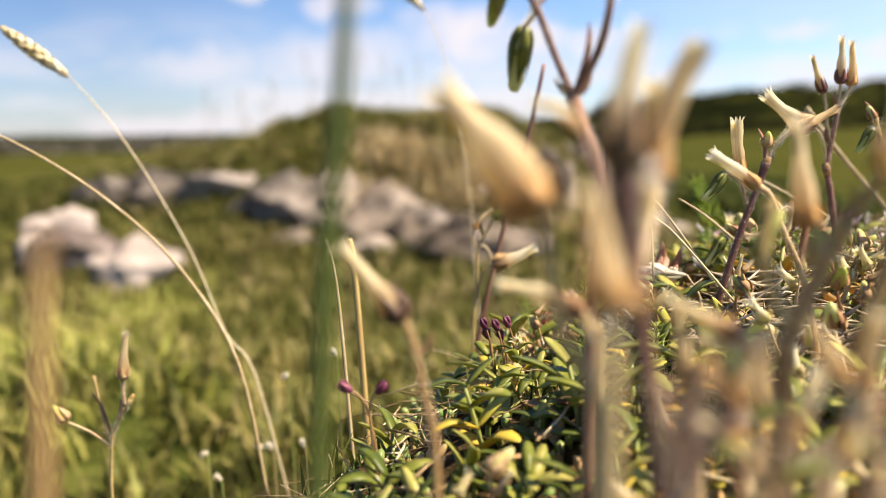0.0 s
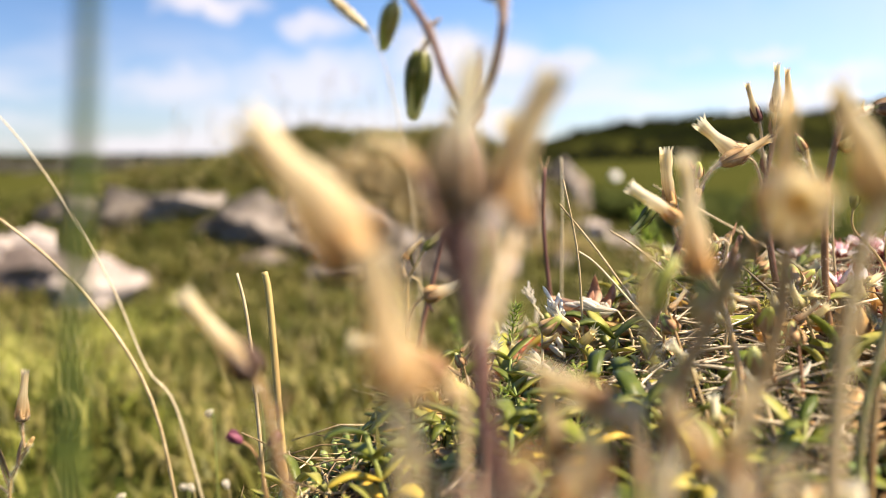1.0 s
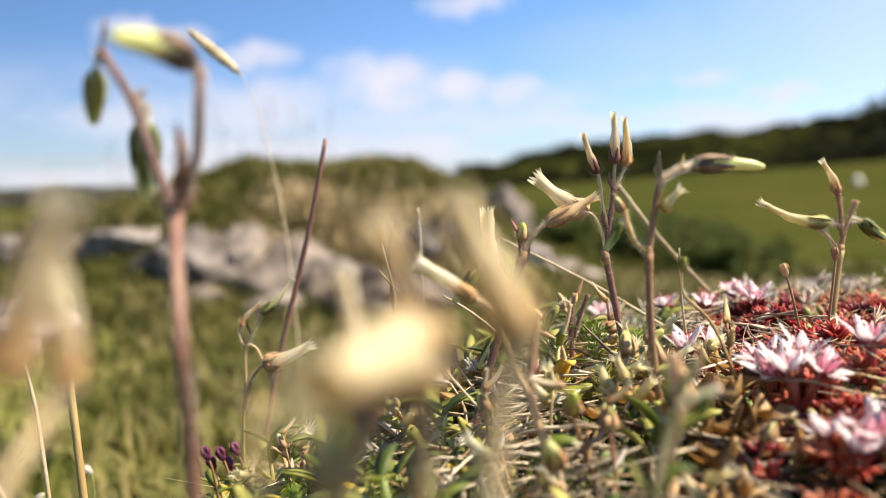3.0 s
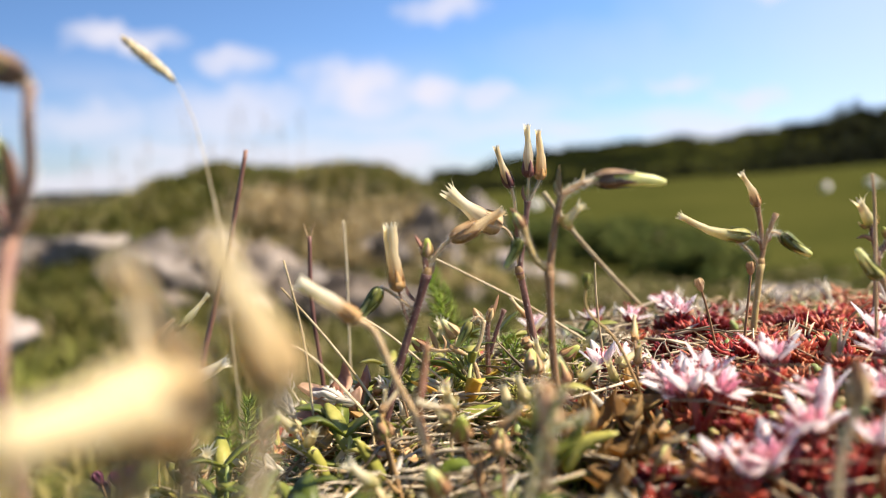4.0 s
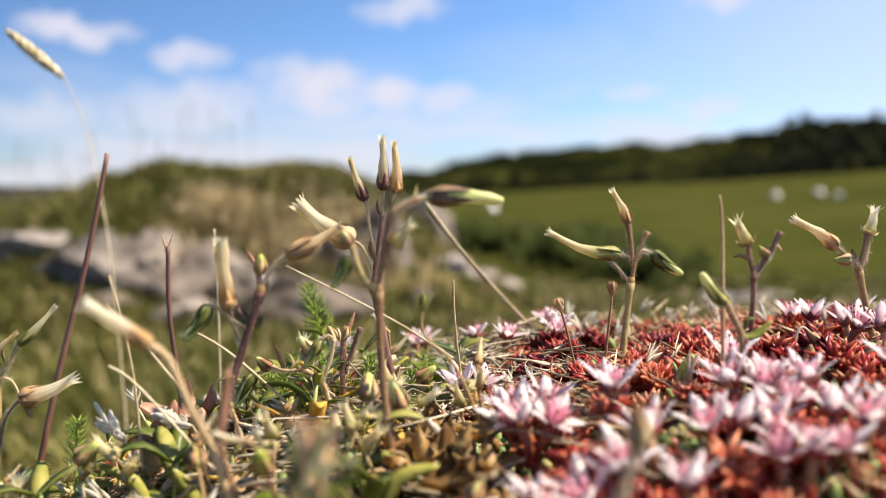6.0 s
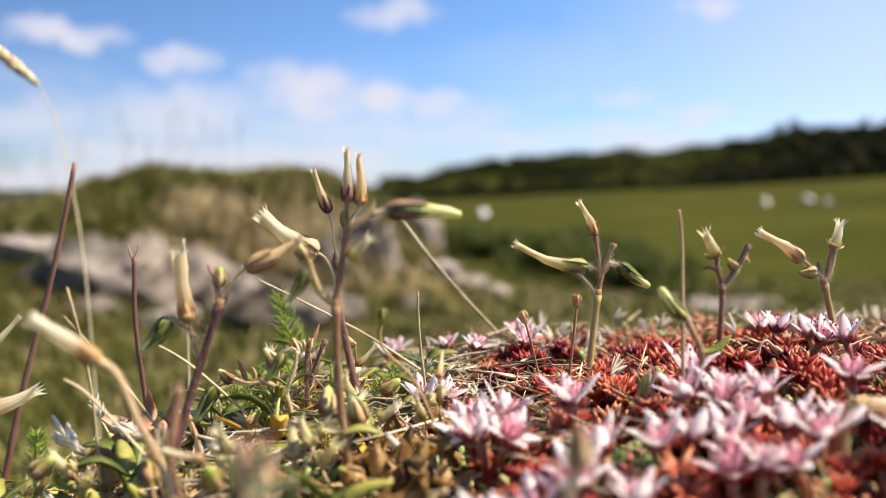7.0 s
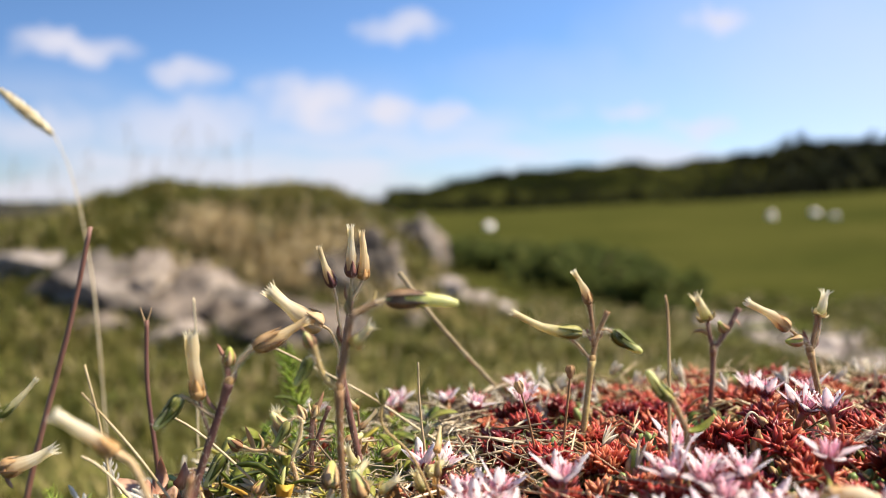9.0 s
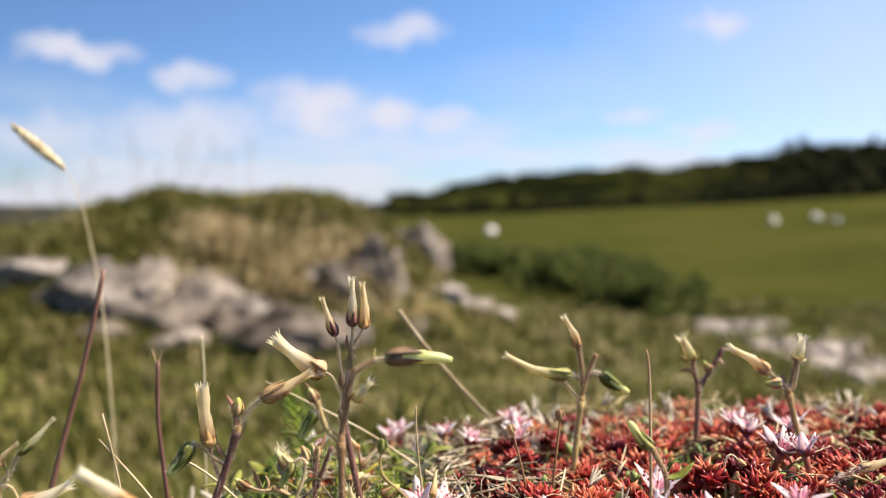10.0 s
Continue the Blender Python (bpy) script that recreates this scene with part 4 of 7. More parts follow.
cerastium('brown mouse-ear stem with straw-coloured open seed capsules',
    stems=[(0.00078, [(0.1119, 0.2040, 0.0199), (0.1090, 0.2040, 0.0341), (0.1072, 0.2040, 0.0435), (0.1064, 0.2040, 0.0472)]),
           (0.00059, [(0.1064, 0.2040, 0.0472), (0.1071, 0.2040, 0.0527), (0.1079, 0.2040, 0.0578), (0.1084, 0.2040, 0.0616)]),
           (0.00032, [(0.1084, 0.2040, 0.0616), (0.1085, 0.2040, 0.0641), (0.1087, 0.2040, 0.0666)]),
           (0.00032, [(0.1087, 0.2040, 0.0618), (0.1097, 0.2040, 0.0635), (0.1109, 0.2040, 0.0659)]),
           (0.00032, [(0.1071, 0.2040, 0.0536), (0.1060, 0.2040, 0.0579), (0.1056, 0.2040, 0.0619), (0.1050, 0.2040, 0.0646)]),
           (0.00032, [(0.1064, 0.2040, 0.0472), (0.1059, 0.2040, 0.0516), (0.1044, 0.2040, 0.0554), (0.1026, 0.2040, 0.0567)])],
    caps=[('dark', [(0.1087, 0.2040, 0.0664), (0.1087, 0.2040, 0.0709), (0.1085, 0.2040, 0.0765)]),
          ('tan', [(0.1110, 0.2040, 0.0659), (0.1112, 0.2040, 0.0703), (0.1108, 0.2040, 0.0754)]),
          ('pink', [(0.1051, 0.2040, 0.0644), (0.1037, 0.2040, 0.0678), (0.1022, 0.2040, 0.0724)]),
          ('straw', [(0.1027, 0.2040, 0.0566), (0.0979, 0.2040, 0.0591), (0.0925, 0.2040, 0.0638)])],
    bracts=[[(0.1082, 0.2040, 0.0612), (0.1075, 0.2040, 0.0630), (0.1075, 0.2040, 0.0649)],
            [(0.1087, 0.2040, 0.0616), (0.1093, 0.2040, 0.0629), (0.1097, 0.2040, 0.0643)],
            [(0.1069, 0.2040, 0.0527), (0.1060, 0.2040, 0.0550), (0.1062, 0.2040, 0.0573)]])

cerastium('purple-brown mouse-ear stem with two straw capsules',
    stems=[(0.00078, [(0.0745, 0.1847, 0.0089), (0.0776, 0.1847, 0.0202), (0.0810, 0.1847, 0.0325), (0.0843, 0.1847, 0.0426), (0.0865, 0.1847, 0.0494)]),
           (0.00054, [(0.0865, 0.1847, 0.0494), (0.0862, 0.1847, 0.0527), (0.0859, 0.1847, 0.0545)]),
           (0.00038, [(0.0865, 0.1847, 0.0494), (0.0881, 0.1847, 0.0526), (0.0899, 0.1847, 0.0548), (0.0910, 0.1847, 0.0556)]),
           (0.00032, [(0.0834, 0.1847, 0.0396), (0.0826, 0.1847, 0.0418), (0.0819, 0.1847, 0.0442), (0.0814, 0.1847, 0.0467)]),
           (0.00032, [(0.0843, 0.1847, 0.0430), (0.0820, 0.1847, 0.0447), (0.0796, 0.1847, 0.0466), (0.0780, 0.1847, 0.0474)])],
    caps=[('tan_long', [(0.0910, 0.1847, 0.0555), (0.0953, 0.1847, 0.0575), (0.1001, 0.1847, 0.0602)]),
          ('wide', [(0.0814, 0.1847, 0.0465), (0.0806, 0.1847, 0.0518), (0.0801, 0.1847, 0.0580)]),
          ('green', [(0.0781, 0.1847, 0.0472), (0.0763, 0.1847, 0.0444), (0.0736, 0.1847, 0.0415)]),
          ('bud', [(0.0864, 0.1847, 0.0525), (0.0867, 0.1847, 0.0542), (0.0867, 0.1847, 0.0559)])],
    bracts=[[(0.0860, 0.1847, 0.0537), (0.0852, 0.1847, 0.0552), (0.0845, 0.1847, 0.0566)],
            [(0.0842, 0.1847, 0.0446), (0.0829, 0.1847, 0.0462), (0.0826, 0.1847, 0.0479)],
            [(0.0867, 0.1847, 0.0491), (0.0875, 0.1847, 0.0501), (0.0880, 0.1847, 0.0516)]])

cerastium('tan mouse-ear stalk bent over with one drooping capsule',
    stems=[(0.00054, [(0.0859, 0.1530, 0.0195), (0.0830, 0.1530, 0.0312), (0.0800, 0.1530, 0.0379), (0.0774, 0.1530, 0.0445), (0.0751, 0.1530, 0.0464)])],
    caps=[('wide', [(0.0752, 0.1530, 0.0463), (0.0716, 0.1530, 0.0491), (0.0672, 0.1530, 0.0520)])])

cerastium('hairy mouse-ear stem with a long curved green-based capsule',
    stems=[(0.00078, [(0.1602, 0.2170, 0.0209), (0.1615, 0.2170, 0.0325), (0.1630, 0.2170, 0.0458)]),
           (0.00054, [(0.1630, 0.2170, 0.0458), (0.1643, 0.2170, 0.0515), (0.1666, 0.2170, 0.0570)]),
           (0.00054, [(0.1634, 0.2170, 0.0490), (0.1630, 0.2170, 0.0541), (0.1623, 0.2170, 0.0586)]),
           (0.00032, [(0.1633, 0.2170, 0.0513), (0.1618, 0.2170, 0.0518), (0.1605, 0.2170, 0.0523)]),
           (0.00032, [(0.1628, 0.2170, 0.0458), (0.1599, 0.2170, 0.0493), (0.1573, 0.2170, 0.0514)]),
           (0.00032, [(0.1643, 0.2170, 0.0522), (0.1660, 0.2170, 0.0528), (0.1677, 0.2170, 0.0522)])],
    caps=[('straw', [(0.1623, 0.2170, 0.0586), (0.1610, 0.2170, 0.0623), (0.1587, 0.2170, 0.0659)]),
          ('green_straw', [(0.1605, 0.2170, 0.0523), (0.1530, 0.2170, 0.0530), (0.1449, 0.2170, 0.0569)]),
          ('green', [(0.1677, 0.2170, 0.0524), (0.1703, 0.2170, 0.0501), (0.1747, 0.2170, 0.0475)])],
    bracts=[[(0.1627, 0.2170, 0.0503), (0.1619, 0.2170, 0.0518), (0.1619, 0.2170, 0.0534)],
            [(0.1638, 0.2170, 0.0502), (0.1651, 0.2170, 0.0515), (0.1653, 0.2170, 0.0530)]])

cerastium('forked mouse-ear stem with a pale open calyx',
    stems=[(0.00070, [(0.1966, 0.2290, 0.0275), (0.1973, 0.2290, 0.0384), (0.1974, 0.2290, 0.0455)]),
           (0.00054, [(0.1974, 0.2290, 0.0455), (0.1962, 0.2290, 0.0500), (0.1958, 0.2290, 0.0530)]),
           (0.00065, [(0.1974, 0.2290, 0.0455), (0.2010, 0.2290, 0.0503), (0.2039, 0.2290, 0.0557)]),
           (0.00032, [(0.1977, 0.2290, 0.0466), (0.1996, 0.2290, 0.0487), (0.2013, 0.2290, 0.0503)])],
    caps=[('open', [(0.1959, 0.2290, 0.0527), (0.1947, 0.2290, 0.0550), (0.1929, 0.2290, 0.0583)]),
          ('bud', [(0.2010, 0.2290, 0.0501), (0.1996, 0.2290, 0.0509), (0.1987, 0.2290, 0.0525)])],
    bracts=[[(0.1965, 0.2290, 0.0490), (0.1942, 0.2290, 0.0504), (0.1919, 0.2290, 0.0498)],
            [(0.2024, 0.2290, 0.0530), (0.2036, 0.2290, 0.0522), (0.2044, 0.2290, 0.0511)]])

cerastium('mouse-ear stem with a star-shaped dry calyx on top',
    stems=[(0.00074, [(0.2152, 0.2073, 0.0279), (0.2123, 0.2073, 0.0392), (0.2100, 0.2073, 0.0485)]),
           (0.00038, [(0.2096, 0.2073, 0.0497), (0.2072, 0.2073, 0.0518), (0.2047, 0.2073, 0.0538)]),
           (0.00054, [(0.2100, 0.2073, 0.0485), (0.2111, 0.2073, 0.0534), (0.2116, 0.2073, 0.0566)]),
           (0.00032, [(0.2107, 0.2073, 0.0491), (0.2119, 0.2073, 0.0527), (0.2123, 0.2073, 0.0564)]),
           (0.00032, [(0.2099, 0.2073, 0.0497), (0.2085, 0.2073, 0.0511), (0.2077, 0.2073, 0.0513)])],
    caps=[('straw', [(0.2048, 0.2073, 0.0536), (0.2010, 0.2073, 0.0565), (0.1954, 0.2073, 0.0595)]),
          ('open', [(0.2117, 0.2073, 0.0564), (0.2125, 0.2073, 0.0581), (0.2132, 0.2073, 0.0613)]),
          ('bud', [(0.2080, 0.2073, 0.0513), (0.2062, 0.2073, 0.0509), (0.2041, 0.2073, 0.0509)])],
    bracts=[[(0.2099, 0.2073, 0.0491), (0.2088, 0.2073, 0.0515), (0.2082, 0.2073, 0.0534)],
            [(0.2105, 0.2073, 0.0491), (0.2117, 0.2073, 0.0503), (0.2116, 0.2073, 0.0521)]])

cerastium('short mouse-ear shoot with a green pod and white bracts',
    stems=[(0.00054, [(0.1657, 0.1700, 0.0402), (0.1642, 0.1700, 0.0450), (0.1627, 0.1700, 0.0477)])],
    caps=[('green', [(0.1627, 0.1700, 0.0477), (0.1608, 0.1700, 0.0494), (0.1583, 0.1700, 0.0527)])],
    bracts=[[(0.1642, 0.1700, 0.0445), (0.1634, 0.1700, 0.0465), (0.1618, 0.1700, 0.0484)]],
    leaves=[[(0.1653, 0.1700, 0.0420), (0.1682, 0.1700, 0.0423), (0.1709, 0.1700, 0.0449)],
            [(0.1656, 0.1700, 0.0431), (0.1666, 0.1700, 0.0450), (0.1682, 0.1700, 0.0449)]])

cerastium('mouse-ear stalk hooked over into one long tan capsule',
    stems=[(0.00078, [(0.1750, 0.1460, 0.0200), (0.1757, 0.1460, 0.0320), (0.1759, 0.1460, 0.0366), (0.1768, 0.1460, 0.0385)])],
    caps=[('wide', [(0.1767, 0.1460, 0.0385), (0.1806, 0.1460, 0.0387), (0.1862, 0.1460, 0.0370)])],
    bracts=[[(0.1760, 0.1460, 0.0366), (0.1749, 0.1460, 0.0378), (0.1743, 0.1460, 0.0392)]])

cerastium('forked mouse-ear stem with a hanging green pod over red stonecrop',
    stems=[(0.00070, [(0.2020, 0.1820, 0.0230), (0.2032, 0.1820, 0.0281), (0.2039, 0.1820, 0.0338)]),
           (0.00054, [(0.2039, 0.1820, 0.0338), (0.2064, 0.1820, 0.0361), (0.2116, 0.1820, 0.0383)])],
    caps=[('green', [(0.2046, 0.1820, 0.0340), (0.2059, 0.1820, 0.0320), (0.2063, 0.1820, 0.0288)]),
          ('straw', [(0.2116, 0.1820, 0.0383), (0.2150, 0.1820, 0.0390), (0.2200, 0.1820, 0.0405)])],
    leaves=[[(0.1858, 0.1600, 0.0335), (0.1856, 0.1600, 0.0362), (0.1843, 0.1600, 0.0384)]])

cerastium('yellowish mouse-ear bud standing among red seed heads',
    stems=[(0.00042, [(0.1599, 0.1800, 0.0250), (0.1600, 0.1800, 0.0315)])],
    caps=[('bud', [(0.1600, 0.1800, 0.0315), (0.1599, 0.1800, 0.0335), (0.1599, 0.1800, 0.0363)])])

cerastium('small tan mouse-ear bud sunk in red seed heads',
    stems=[(0.00038, [(0.1880, 0.1880, 0.0260), (0.1880, 0.1880, 0.0318)])],
    caps=[('dry_bud', [(0.1880, 0.1880, 0.0318), (0.1881, 0.1880, 0.0341), (0.1882, 0.1880, 0.0368)])])

cerastium('tall mouse-ear stem forked in two with hanging green pods',
    stems=[(0.00078, [(0.0421, 0.1185, 0.0334), (0.0429, 0.1135, 0.0485), (0.0400, 0.1244, 0.0610)]),
           (0.00054, [(0.0400, 0.1244, 0.0610), (0.0374, 0.1260, 0.0676), (0.0349, 0.1277, 0.0742), (0.0313, 0.1292, 0.0798)]),
           (0.00059, [(0.0400, 0.1244, 0.0610), (0.0432, 0.1221, 0.0669), (0.0444, 0.1198, 0.0728), (0.0445, 0.1204, 0.0762)]),
           (0.00032, [(0.0313, 0.1292, 0.0798), (0.0309, 0.1294, 0.0793), (0.0305, 0.1296, 0.0775)]),
           (0.00032, [(0.0349, 0.1277, 0.0742), (0.0352, 0.1318, 0.0735), (0.0338, 0.1358, 0.0720)]),
           (0.00032, [(0.0445, 0.1204, 0.0762), (0.0436, 0.1213, 0.0773)])],
    caps=[('green', [(0.0305, 0.1296, 0.0775), (0.0295, 0.1314, 0.0747), (0.0286, 0.1332, 0.0720)]),
          ('green', [(0.0338, 0.1358, 0.0720), (0.0331, 0.1377, 0.0673), (0.0324, 0.1396, 0.0627)]),
          ('green_dark', [(0.0436, 0.1213, 0.0773), (0.0412, 0.1159, 0.0783), (0.0389, 0.1106, 0.0781)])],
    bracts=[[(0.0313, 0.1292, 0.0798), (0.0319, 0.1292, 0.0818), (0.0321, 0.1292, 0.0840)],
            [(0.0349, 0.1277, 0.0742), (0.0359, 0.1277, 0.0746), (0.0369, 0.1277, 0.0754)],
            [(0.0400, 0.1244, 0.0610), (0.0416, 0.1221, 0.0669), (0.0417, 0.1205, 0.0710)],
            [(0.0400, 0.1244, 0.0610), (0.0385, 0.1244, 0.0622), (0.0374, 0.1244, 0.0638)],
            [(0.0400, 0.1244, 0.0610), (0.0418, 0.1244, 0.0622), (0.0428, 0.1244, 0.0644)]])

cerastium('mouse-ear plant with pale tan capsules on a low stem',
    stems=[(0.00054, [(0.0381, 0.0750, 0.0267), (0.0344, 0.0750, 0.0390), (0.0328, 0.0750, 0.0474), (0.0324, 0.0750, 0.0499)])],
    caps=[('fat', [(0.0325, 0.0750, 0.0497), (0.0288, 0.0750, 0.0545), (0.0245, 0.0750, 0.0591)])])

cerastium('dry mouse-ear stalk with an upright straw capsule',
    stems=[(0.00054, [(0.0362, 0.0583, 0.0383), (0.0357, 0.0583, 0.0427), (0.0361, 0.0583, 0.0449)])],
    caps=[('fat', [(0.0361, 0.0583, 0.0449), (0.0354, 0.0583, 0.0477), (0.0347, 0.0583, 0.0520)]),
          ('fat', [(0.0384, 0.0583, 0.0445), (0.0369, 0.0583, 0.0449), (0.0354, 0.0583, 0.0449)])])

cerastium('brown mouse-ear stem topped by dark and straw capsules',
    stems=[(0.00078, [(0.0425, 0.0740, 0.0250), (0.0408, 0.0740, 0.0400), (0.0398, 0.0740, 0.0480), (0.0391, 0.0740, 0.0530)]),
           (0.00054, [(0.0398, 0.0740, 0.0480), (0.0410, 0.0750, 0.0515), (0.0418, 0.0760, 0.0537)]),
           (0.00038, [(0.0402, 0.0740, 0.0440), (0.0385, 0.0760, 0.0490), (0.0362, 0.0780, 0.0560)]),
           (0.00038, [(0.0404, 0.0740, 0.0430), (0.0420, 0.0780, 0.0470), (0.0440, 0.0830, 0.0518)])],
    caps=[('dark_fat', [(0.0391, 0.0740, 0.0528), (0.0392, 0.0738, 0.0580), (0.0401, 0.0735, 0.0640)]),
          ('wide', [(0.0422, 0.0790, 0.0530), (0.0436, 0.0790, 0.0573), (0.0460, 0.0790, 0.0632)]),
          ('straw', [(0.0362, 0.0780, 0.0560), (0.0344, 0.0780, 0.0580), (0.0321, 0.0780, 0.0586)]),
          ('wide', [(0.0440, 0.0830, 0.0516), (0.0443, 0.0830, 0.0545), (0.0433, 0.0830, 0.0603)]),
          ('green_straw', [(0.0401, 0.0800, 0.0539), (0.0403, 0.0800, 0.0562), (0.0402, 0.0800, 0.0597)])],
    bracts=[[(0.0398, 0.0740, 0.0480), (0.0385, 0.0740, 0.0505), (0.0381, 0.0740, 0.0540)],
            [(0.0402, 0.0740, 0.0475), (0.0412, 0.0740, 0.0500), (0.0409, 0.0740, 0.0524)]])

cerastium('low mouse-ear capsules lying over green leaves',
    stems=[(0.00054, [(0.0395, 0.0908, 0.0318), (0.0386, 0.0908, 0.0348), (0.0379, 0.0908, 0.0372)])],
    caps=[('straw', [(0.0379, 0.0908, 0.0372), (0.0336, 0.0908, 0.0395), (0.0294, 0.0908, 0.0402)])])

cerastium('fallen straw-coloured mouse-ear capsule on a short stalk',
    stems=[(0.00054, [(0.0539, 0.0823, 0.0331), (0.0529, 0.0823, 0.0353), (0.0516, 0.0823, 0.0370)])],
    caps=[('straw', [(0.0517, 0.0823, 0.0370), (0.0484, 0.0823, 0.0386), (0.0447, 0.0823, 0.0405)])])

cerastium('mouse-ear plant with orange stem node and straw capsules',
    stems=[(0.00086, [(0.0573, 0.0864, 0.0314), (0.0579, 0.0864, 0.0365), (0.0602, 0.0864, 0.0421), (0.0625, 0.0864, 0.0471)]),
           (0.00054, [(0.0579, 0.0864, 0.0365), (0.0561, 0.0864, 0.0396), (0.0548, 0.0864, 0.0445), (0.0554, 0.0864, 0.0494)]),
           (0.00054, [(0.0625, 0.0864, 0.0471), (0.0650, 0.0864, 0.0504), (0.0668, 0.0864, 0.0528)]),
           (0.00080, [(0.0640, 0.0864, 0.0340), (0.0660, 0.0852, 0.0421), (0.0664, 0.0850, 0.0470), (0.0667, 0.0850, 0.0532)]),
           (0.00032, [(0.0586, 0.0864, 0.0386), (0.0598, 0.0864, 0.0416), (0.0598, 0.0864, 0.0470)])],
    caps=[('tan', [(0.0624, 0.0954, 0.0456), (0.0615, 0.0954, 0.0506), (0.0608, 0.0954, 0.0568)]),
          ('tan_long', [(0.0667, 0.0858, 0.0527), (0.0661, 0.0849, 0.0553), (0.0645, 0.0811, 0.0613)]),
          ('pale', [(0.0667, 0.0850, 0.0532), (0.0645, 0.0780, 0.0538), (0.0617, 0.0700, 0.0543)]),
          ('green', [(0.0587, 0.1004, 0.0409), (0.0595, 0.1004, 0.0435), (0.0612, 0.1004, 0.0470)]),
          ('bud', [(0.0597, 0.0864, 0.0430), (0.0599, 0.0864, 0.0450), (0.0601, 0.0864, 0.0465)])],
    bracts=[[(0.0625, 0.0864, 0.0470), (0.0631, 0.0864, 0.0494), (0.0626, 0.0864, 0.0509)],
            [(0.0623, 0.0864, 0.0467), (0.0613, 0.0864, 0.0480), (0.0615, 0.0864, 0.0494)]])

cerastium('pale mouse-ear capsule on a thin tan stalk',
    stems=[(0.00075, [(0.0700, 0.0820, 0.0340), (0.0709, 0.0820, 0.0459), (0.0717, 0.0820, 0.0510), (0.0731, 0.0820, 0.0540)])],
    caps=[('pale', [(0.0731, 0.0820, 0.0538), (0.0712, 0.0820, 0.0580), (0.0692, 0.0825, 0.0624)])])

cerastium('spent grey-green mouse-ear head on a thick stem',
    stems=[(0.00054, [(0.0961, 0.1284, 0.0244), (0.0974, 0.1284, 0.0331), (0.0979, 0.1284, 0.0377)])],
    caps=[('dry_bud', [(0.0978, 0.1284, 0.0370), (0.0978, 0.1284, 0.0393), (0.0975, 0.1284, 0.0423)])],
    leaves=[[(0.0973, 0.1284, 0.0331), (0.0950, 0.1284, 0.0352), (0.0941, 0.1284, 0.0372)],
            [(0.0975, 0.1284, 0.0337), (0.1006, 0.1284, 0.0356), (0.1016, 0.1284, 0.0388)]])

cerastium('tan mouse-ear bud among the pink flowers',
    stems=[(0.00054, [(0.1277, 0.1204, 0.0299), (0.1286, 0.1204, 0.0361), (0.1300, 0.1204, 0.0404)])],
    caps=[('dry_bud', [(0.1300, 0.1204, 0.0403), (0.1302, 0.1204, 0.0425), (0.1299, 0.1204, 0.0452)])])

cerastium('mouse-ear stem with a dark red calyx and pale tube',
    stems=[(0.00054, [(0.0219, 0.0977, 0.0176), (0.0206, 0.0977, 0.0261), (0.0193, 0.0977, 0.0327), (0.0180, 0.0977, 0.0356)])],
    caps=[('dark_fat', [(0.0183, 0.0977, 0.0350), (0.0163, 0.0977, 0.0377), (0.0116, 0.0977, 0.0432)])],
    bracts=[[(0.0196, 0.0977, 0.0312), (0.0211, 0.0977, 0.0318), (0.0216, 0.0977, 0.0339)]])

cerastium('small forked mouse-ear plant with narrow buds',
    stems=[(0.00042, [(-0.0654, 0.2000, -0.0383), (-0.0645, 0.2000, -0.0192), (-0.0631, 0.2000, -0.0141), (-0.0589, 0.2000, -0.0071)]),
           (0.00032, [(-0.0644, 0.2000, -0.0185), (-0.0659, 0.2000, -0.0134), (-0.0679, 0.2000, -0.0013)]),
           (0.00032, [(-0.0604, 0.2000, -0.0084), (-0.0607, 0.2000, -0.0048), (-0.0606, 0.2000, -0.0017)]),
           (0.00032, [(-0.0647, 0.2000, -0.0192), (-0.0696, 0.2000, -0.0156), (-0.0751, 0.2000, -0.0132)])],
    caps=[('straw', [(-0.0607, 0.2000, -0.0023), (-0.0601, 0.2000, 0.0023), (-0.0593, 0.2000, 0.0090)]),
          ('bud', [(-0.0754, 0.2000, -0.0128), (-0.0767, 0.2000, -0.0113), (-0.0788, 0.2000, -0.0089)])],
    bracts=[[(-0.0640, 0.2000, -0.0163), (-0.0661, 0.2000, -0.0091), (-0.0689, 0.2000, -0.0048)],
            [(-0.0627, 0.2000, -0.0141), (-0.0614, 0.2000, -0.0091), (-0.0608, 0.2000, -0.0062)]])

